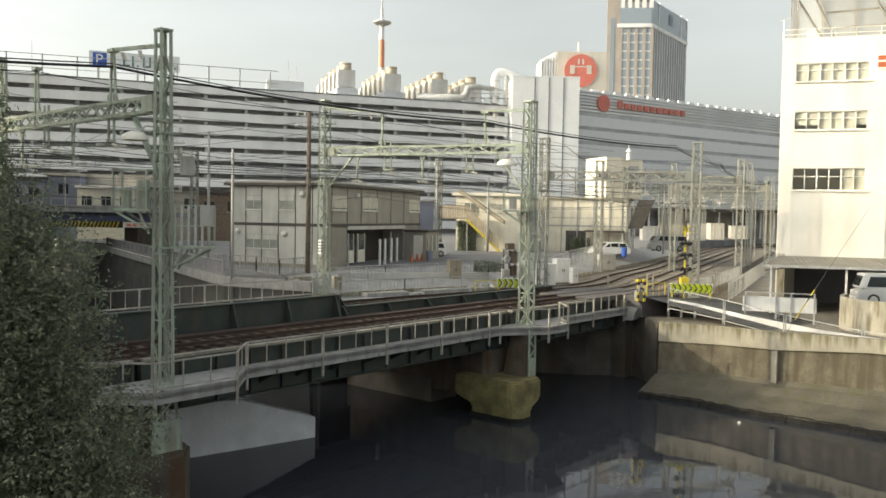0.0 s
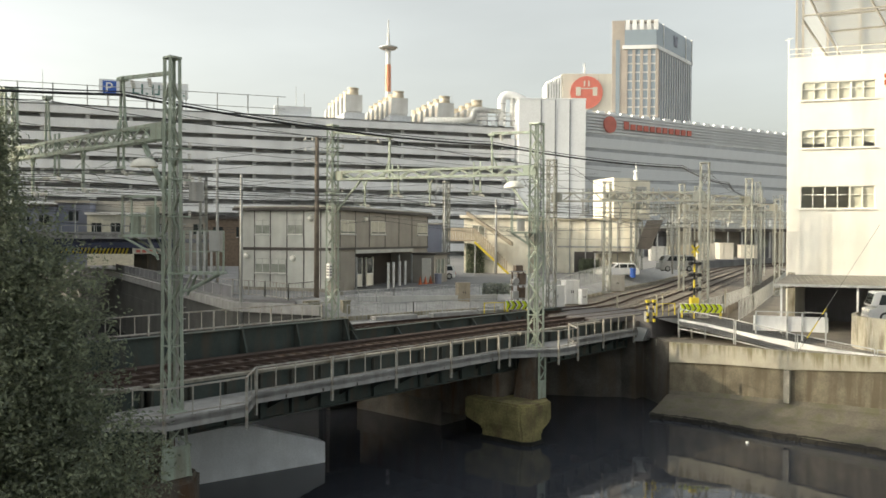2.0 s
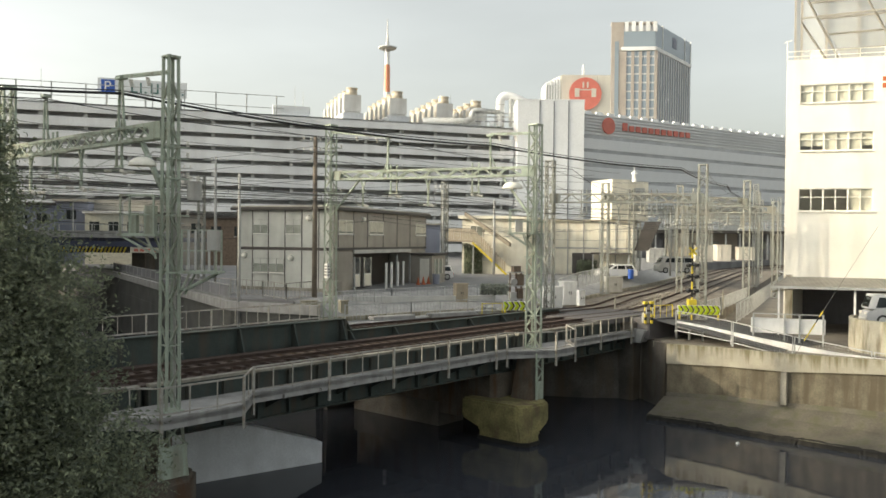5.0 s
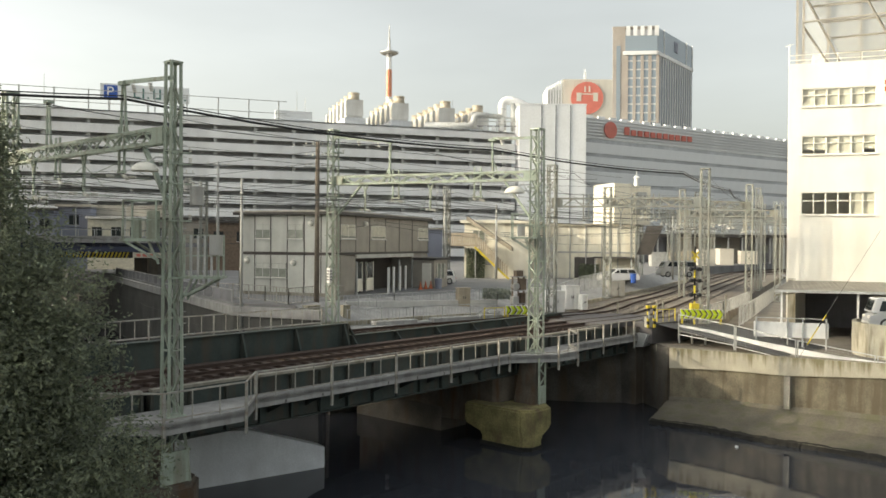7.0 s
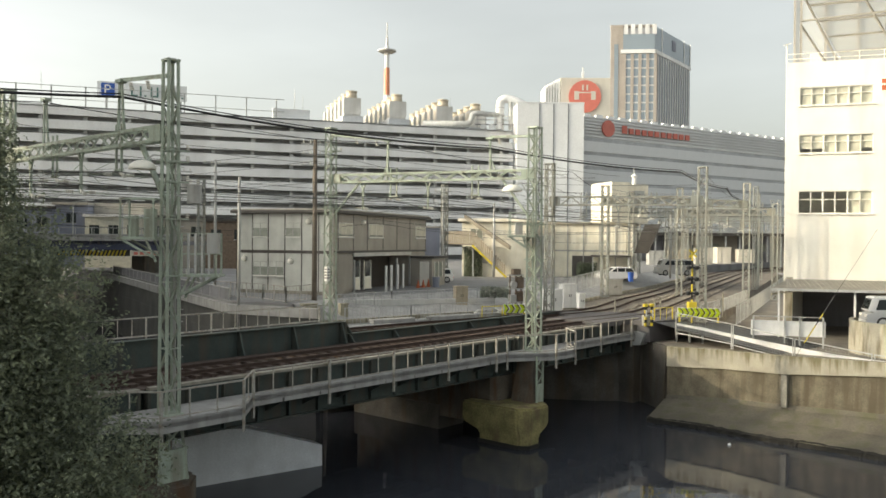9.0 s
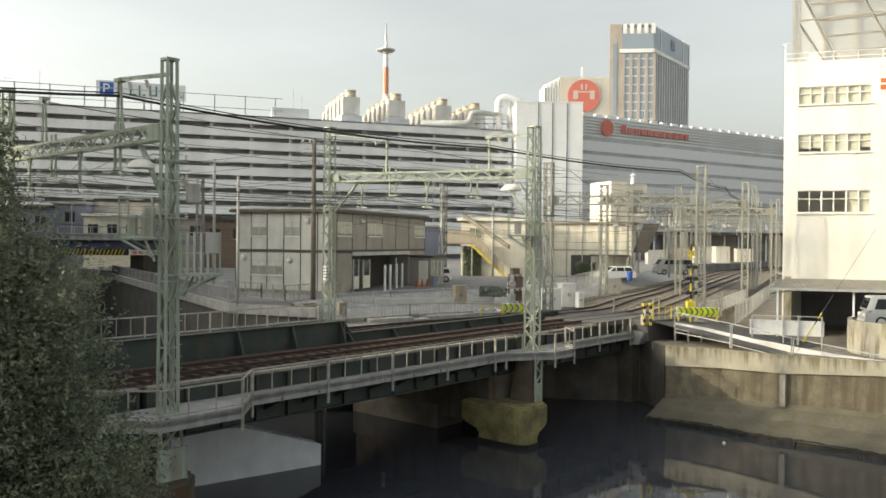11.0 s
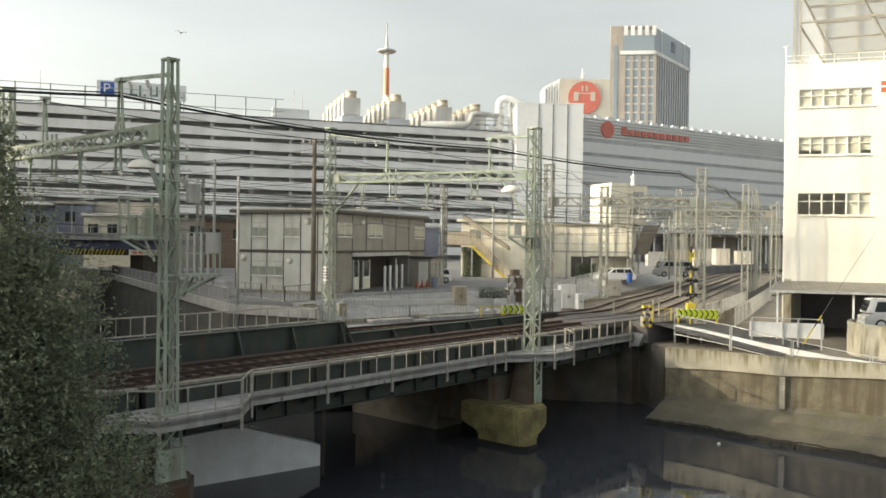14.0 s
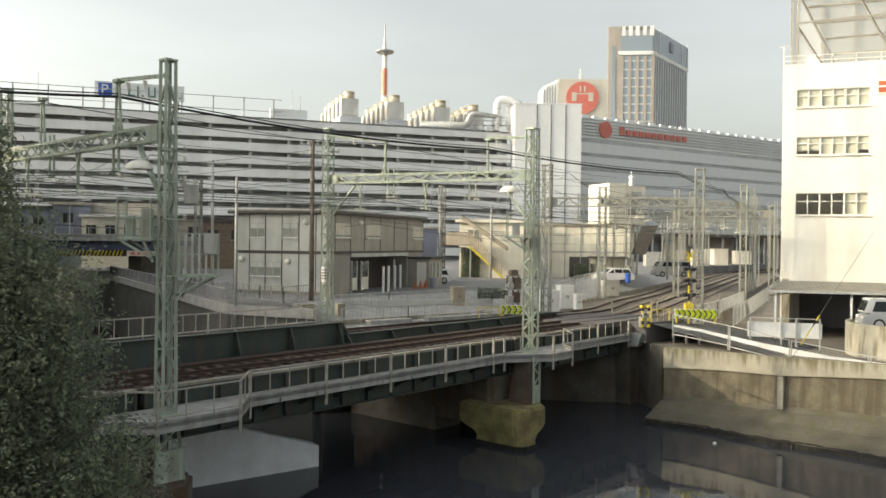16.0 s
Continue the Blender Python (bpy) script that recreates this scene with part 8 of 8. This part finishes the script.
hedge(17.6, 98.6, 2.4, 0.9, 1.7, "dark clipped hedge before the cream shed")
hedge(22.0, 98.9, 3.2, 0.9, 1.5, "dark hedge behind the white car")
hedge(4.4, 66.0, 2.4, 0.8, 0.9, "grey-green shrub by the fence", -0.35, GREY_LEAF)
hedge(3.9, 98.2, 2.2, 1.2, 3.4, "tall green shrub under the stair landing")
def container(x, y, w, d, h, yaw, mat, label):
    ob = thing("container_store", label, "container", "container stores", at=pose(x, y, YARD_Z, 0, 0, yaw))
    boxpart("body", (-w / 2, -d / 2, 0), (w / 2, d / 2, h), mat, ob)
    n = max(2, int(w / 1.1))
    for k in range(n):
        u = -w / 2 + (k + 0.5) * w / n
        boxpart("rib", (u - 0.07, -d / 2 - 0.07, 0.1), (u + 0.07, -d / 2 + 0.01, h - 0.12), mat, ob)
    boxpart("roof_edge", (-w / 2 - 0.08, -d / 2 - 0.1, h - 0.02), (w / 2 + 0.08, d / 2 + 0.08, h + 0.14), mat, ob)


bm = bmesh.new()
prism(bm, [(44, 150), (51, 158), (56.5, 164.5), (64.5, 174), (76, 189), (60, 189)], LAND_Z - 0.2, YARD_Z + 0.004)
tagged(part("bank", bm, ASPHALT), "grey paved bank beside the far track", "pavement", kind="structure")
container(53.0, 165.5, 3.0, 5, 3.2, -10, LIGHT_TAN, "cream container store beside the far track")
container(60.2, 175.2, 2.8, 6, 3.3, -10, LIGHT_TAN, "cream container store with a ribbed side")
container(68.6, 184.6, 3.4, 4, 2.8, -10, LIGHT_TAN, "cream container store beside the far track")
container(46.4, 160, 3.6, 4, 2.9, -6, TAN_SLAT, "tan store hut by the station roof")
container(41.5, 158, 3.0, 4, 2.6, -6, GREY_BOX, "grey store hut by the station roof")


def platform_roof():
    ob = thing("station_canopy", "long low dark station roof over dim platform bays", "building", at=pose(42, 190.5, 0.6, 0, 0, 5))
    boxpart("roof", (0, -1.2, 6.2), (85, 9, 6.9), TRIM_AND_SHADE, ob)
    boxpart("fascia", (0, -1.4, 6.9), (85, -1.0, 7.35), GALV, ob)
    rnd = random.Random(12)
    x = 0.0
    mats = (HOUSE_BROWN, TAN_SLAT, ROAD_GREY, HOUSE_BROWN, ROAD_GREY, HOUSE_GREY, SHOP_BLUE)
    while x < 82:
        w = rnd.uniform(1.2, 3.6)
        d = rnd.uniform(2.0, 6.0)
        boxpart("bay_wall", (x, d, -2.2), (x + w, 8.6, 6.2), rnd.choice(mats), ob)
        if rnd.random() < 0.45:
            boxpart("bay_window", (x + 0.2, d - 0.06, 2.6), (x + w - 0.2, d - 0.01, 4.4), HOUSE_WINDOW, ob)
        x += w
    for i in range(25):
        boxpart("column", (1 + i * 3.4, -0.7, -2.2), (1.3 + i * 3.4, -0.4, 6.2), GALV, ob)


platform_roof()


def far_gantry(x0, y0, x1, y1, top, zb, label):
    """A distant lattice portal: two legs and a beam over the fan of tracks."""
    ob = thing("far_gantry", label, "gantry", "far gantries")
    for x, y in ((x0, y0), (x1, y1)):
        bm = bmesh.new()
        w, z = 0.3, -0.6
        for u in (-w, w):
            for v in (-w, w):
                beam(bm, (x + u, y + v, -0.6), (x + u, y + v, top), 0.12)
        k = 1
        while z < top - 0.8:
            for v in (-w, w):
                beam(bm, (x - k * w, y + v, z), (x + k * w, y + v, z + 0.8), 0.07)
            k, z = -k, z + 0.8
        part("leg", bm, FAR_STEEL, ob)
    bm = bmesh.new()
    a, b = Vector((x0, y0, zb)), Vector((x1, y1, zb))
    up = Vector((0, 0, 0.75))
    beam(bm, a, b, 0.12)
    beam(bm, a + up, b + up, 0.12)
    n = int((b - a).length / 0.9)
    for i in range(n):
        beam(bm, a.lerp(b, i / n) + (up if i % 2 else Vector()), a.lerp(b, (i + 1) / n) + (Vector() if i % 2 else up), 0.07)
    part("beam", bm, FAR_STEEL, ob)
    for i in range(1, 6):
        p = a.lerp(b, i / 6)
        bm = bmesh.new()
        beam(bm, p, p - Vector((0, 0, 1.7)), 0.1)
        beam(bm, p - Vector((1.0, 0, 1.1)), p - Vector((-0.4, 0, 1.5)), 0.07)
        part("hanger", bm, FAR_STEEL, ob)


far_gantry(38, 134, 60, 132, 10.6, 8.6, "pale grey lattice gantry over the far tracks")
far_gantry(42, 152, 72, 150, 11.6, 9.2, "pale grey lattice gantry over the far tracks")
far_gantry(49, 163, 69, 162, 11.0, 8.2, "pale grey lattice gantry over the far tracks")
far_gantry(58, 183, 84, 181, 12.4, 9.6, "pale grey lattice gantry over the far tracks")
# pale plant along the foot of the store, over the station roof
rnd_s = random.Random(4)
for i in range(16):
    bm = bmesh.new()
    w, h = rnd_s.uniform(1.5, 4.5), rnd_s.uniform(0.9, 2.6)
    box(bm, (-w / 2, -1, 0), (w / 2, 1, h))
    box(bm, (-w / 2 - 0.1, -1.1, h), (w / 2 + 0.1, 1.1, h + 0.15))
    m = (PANEL_WHITE, GALV, WING_WHITE, GAP_DARK)[i % 4]
    tagged(part("roof_plant", bm, m), "pale plant housing on the station roof", "plant housing", "plant housings").matrix_world = pose(42, 190.5, 7.5, 0, 0, 5) @ pose(3 + i * 5.0 + rnd_s.uniform(-1, 1), 3.5, 0)


def street_lamp(x, y, z, label):
    ob = thing("street_lamp", label, "street lamp", "street lamps", at=pose(x, y, z))
    bm = bmesh.new()
    tube(bm, (0, 0, 0), (0, 0, 4.4), 0.1, 8, 0.07)
    part("pole", bm, GALV, ob)
    bm = bmesh.new()
    tube(bm, (0, 0, 4.4), (0.7, 0, 5.0), 0.06, 8)
    tube(bm, (0.7, 0, 5.0), (1.7, 0, 5.15), 0.05, 8)
    part("arm", bm, GALV, ob)
    boxpart("lamp_head", (1.5, -0.15, 5.02), (2.5, 0.15, 5.2), WHITE_PAINT, ob)


for x, y in ((-43.5, 97), (-37.5, 96.6), (-49.5, 97.4)):
    street_lamp(x, y, 4.4, "grey street lamp with a bent arm on the elevated road")
for x, y, h in ((-33, 184, 7.5), (-31.5, 186, 6.5), (2.0, 196, 8.0), (0.8, 197, 7.0), (-66.5, 170, 6.5), (-80, 164, 7.0)):
    bm = bmesh.new()
    tube(bm, (0, 0, 0), (0, 0, h), 0.09, 6, 0.04)
    tagged(part("roof_aerial", bm, GALV), "thin grey aerial rod on the parking roof", "aerial", "roof aerials").matrix_world = pose(x, y, 31.2)


def crossing_deck():
    """Concrete slabs laid level with the rails of the near track."""
    ob = thing("crossing_deck", "grey concrete slabs between the rails at the crossing", "crossing deck", kind="structure")
    line = [p for p in spline(TRACK_NEAR, 1.0) if 54.6 < p.y < 61.6]
    for i, (p, q) in enumerate(zip(line, line[1:])):
        yaw = math.degrees(math.atan2(q.y - p.y, q.x - p.x))
        ln = (Vector(q) - Vector(p)).length - 0.02
        for y0, y1 in ((-2.1, -0.87), (-0.62, 0.62), (0.87, 2.1)):
            bm = bmesh.new()
            box(bm, (0, y0, -0.62), (ln, y1, -0.27))
            part("slab", bm, CROSSING_ROAD, ob).matrix_local = pose(p.x, p.y, 0, 0, 0, yaw)


crossing_deck()


def loose_stones():
    """Loose pale stones along both edges of the ballast."""
    rnd = random.Random(21)
    verts, faces = [], []
    for line in (TRACK_NEAR, TRACK_FAR):
        pts = [p for p in spline(line, 0.5) if 60 < p.y < 120]
        for a, b in zip(pts, pts[1:]):
            d = Vector((b.x - a.x, b.y - a.y)).normalized()
            for side in (-1, 1):
                for i in range(4):
                    w = side * rnd.uniform(0.95, 1.68)
                    c = Vector((a.x - d.y * w + rnd.uniform(-0.25, 0.25), a.y + d.x * w + rnd.uniform(-0.25, 0.25), -0.455 + 0.02 * rnd.random()))
                    r = rnd.uniform(0.03, 0.085)
                    k = len(verts)
                    verts.extend(c + Vector(v) * r * rnd.uniform(0.7, 1.2) for v in ((1, 0, 0), (0, 1, 0), (-1, 0, 0), (0, -1, 0), (0, 0, 0.8), (0, 0, -0.8)))
                    faces.extend((k + i0, k + i1, k + i2) for i0, i1, i2 in ((0, 1, 4), (1, 2, 4), (2, 3, 4), (3, 0, 4), (1, 0, 5), (2, 1, 5), (3, 2, 5), (0, 3, 5)))
    me = bpy.data.meshes.new("loose_stones")
    me.from_pydata(verts, [], faces)
    me.materials.append(STONE)
    tagged(part("loose_stones", me, STONE), "loose pale ballast stones beside the rails", "stones", kind="stuff")


loose_stones()


# ---- what moves ----
def floating_ball():
    bm = bmesh.new()
    bmesh.ops.create_uvsphere(bm, u_segments=14, v_segments=9, radius=0.095)
    return tagged(part("floating_ball", bm, FLOAT, smooth=True), "small white ball drifting on the dark water", "ball")


drifter = floating_ball()


# ---- a gull over the river ----
GULL_GREY = material("grey_wing_feathers", (0.42, 0.43, 0.44), 0.8, 0, 0.85, 0.1, 0.3, 0.1, (0.1, 0.1, 0.1), 0.4, 0.3)
GULL_WHITE = material("white_breast_feathers", (0.8, 0.79, 0.77), 0.8, 0, 0.95, 0.1, 0.3, 0.1)


def gull():
    """Spindle body with a beak and fan tail; wings cranked at the wrist, hinged at the shoulder."""
    g = new("gull")
    bm = bmesh.new()
    prof = [(-0.26, 0.012), (-0.18, 0.04), (-0.06, 0.068), (0.06, 0.066), (0.15, 0.042), (0.19, 0.044), (0.23, 0.036), (0.255, 0.014)]
    rings = [[bm.verts.new((r * math.cos(k * math.tau / 10), y, 0.9 * r * math.sin(k * math.tau / 10) + (0.02 if y > 0.13 else 0)))
              for k in range(10)] for y, r in prof]
    for a, b in zip(rings, rings[1:]):
        for k in range(10):
            bm.faces.new((a[k], a[(k + 1) % 10], b[(k + 1) % 10], b[k]))
    bm.faces.new(rings[0])
    bm.faces.new(rings[-1])
    part("body", bm, GULL_WHITE, g, smooth=True)
    bm = bmesh.new()
    bmesh.ops.create_cone(bm, cap_ends=True, segments=8, radius1=0.013, radius2=0.003, depth=0.06,
                          matrix=Matrix.Translation((0, 0.28, 0.016)) @ Matrix.Rotation(radians(-90), 4, "X"))
    part("beak", bm, YELLOW, g, "yellow beak")

    def blade(rows):
        """A thin lens-shaped strip through (x, front, back, z, thickness) stations."""
        bm = bmesh.new()
        st = [[bm.verts.new(c) for c in ((x, f, z), (x, 0.6 * f + 0.4 * k, z + h), (x, k, z), (x, 0.6 * f + 0.4 * k, z - 0.4 * h))]
              for x, f, k, z, h in rows]
        for a, b in zip(st, st[1:]):
            for i in range(4):
                bm.faces.new((a[i], a[(i + 1) % 4], b[(i + 1) % 4], b[i]))
        bm.faces.new(st[0])
        bm.faces.new(st[-1])
        bmesh.ops.recalc_face_normals(bm, faces=bm.faces)
        return bm

    part("tail", blade([(-0.07, -0.2, -0.38, 0, 0.006), (0, -0.17, -0.39, 0.004, 0.012), (0.07, -0.2, -0.38, 0, 0.006)]), GULL_WHITE, g, "white fan tail")
    wings = []
    for s in (1, -1):
        w = part("wing", blade([(s * x, f, k, z, h) for x, f, k, z, h in (
            (0.0, 0.1, -0.08, 0, 0.02), (0.14, 0.13, -0.07, 0.045, 0.016), (0.28, 0.15, -0.04, 0.075, 0.013),
            (0.42, 0.1, -0.06, 0.055, 0.01), (0.56, 0.0, -0.1, 0.01, 0.006), (0.64, -0.09, -0.13, -0.025, 0.003))]), GULL_GREY, g, "grey wing with a dark tip")
        w.matrix_local = pose(s * 0.03, 0.03, 0.03)
        wings.append(w)
    tagged(g, "grey and white gull gliding over the bridge", "bird")
    return g, wings


bird, bird_wings = gull()


def motions():
    walk(bird, [(t, pose(x, y, z, 4, 0, h)) for t, x, y, z, h in (
        (0.0, -219.17, 259.6, 29.13, -131.0),
        (4.0, -163.93, 211.6, 29.25, -131.0),
        (8.0, -108.69, 163.6, 29.37, -131.0),
        (10.5, -74.16, 133.6, 29.44, -131.0),
        (11.8, -56.21, 118.0, 29.48, -130.0),
        (12.2, -50.86, 114.0, 29.58, -130.0),
        (12.5, -46.69, 110.0, 29.64, -133.0),
        (12.8, -42.4, 106.0, 29.68, -133.0),
        (13.2, -37.14, 101.0, 29.07, -138.0),
        (13.6, -32.64, 95.0, 28.19, -143.0),
        (14.0, -28.24, 89.0, 27.2, -147.0),
        (14.4, -24.28, 82.0, 25.92, -152.0),
        (14.8, -20.95, 75.0, 24.63, -151.0),
        (15.2, -17.47, 69.5, 24.02, -149.0),
        (15.6, -14.71, 64.5, 23.77, -150.0),
        (16.0, -11.59, 59.25, 23.34, -149.0))])
    beats = [(0.0, 5), (10.5, 5), (11.8, 5), (12.0, 25), (12.2, -38), (12.5, 22), (12.8, -12), (13.0, 28), (13.2, 14),
             (13.4, -22), (13.6, 10), (13.9, 14), (14.2, -4), (14.8, 0), (15.0, 6), (15.4, 4), (16.0, 4)]
    for s, w in zip((1, -1), bird_wings):
        walk(w, [(t, pose(s * 0.03, 0.03, 0.03, 0, -s * a, 0)) for t, a in beats])
    walk(drifter, [(t, pose(x, y, WATER_Z + 0.03, 0, 0, 20 * t)) for t, x, y in (
        (0.0, 16.66, 43.75), (2.0, 16.48, 44.03), (4.0, 16.29, 44.15), (6.5, 16.09, 44.42), (9.0, 15.86, 44.58), (11.5, 15.66, 44.8), (14.0, 15.55, 45.05), (16.0, 15.42, 45.13))])


motions()
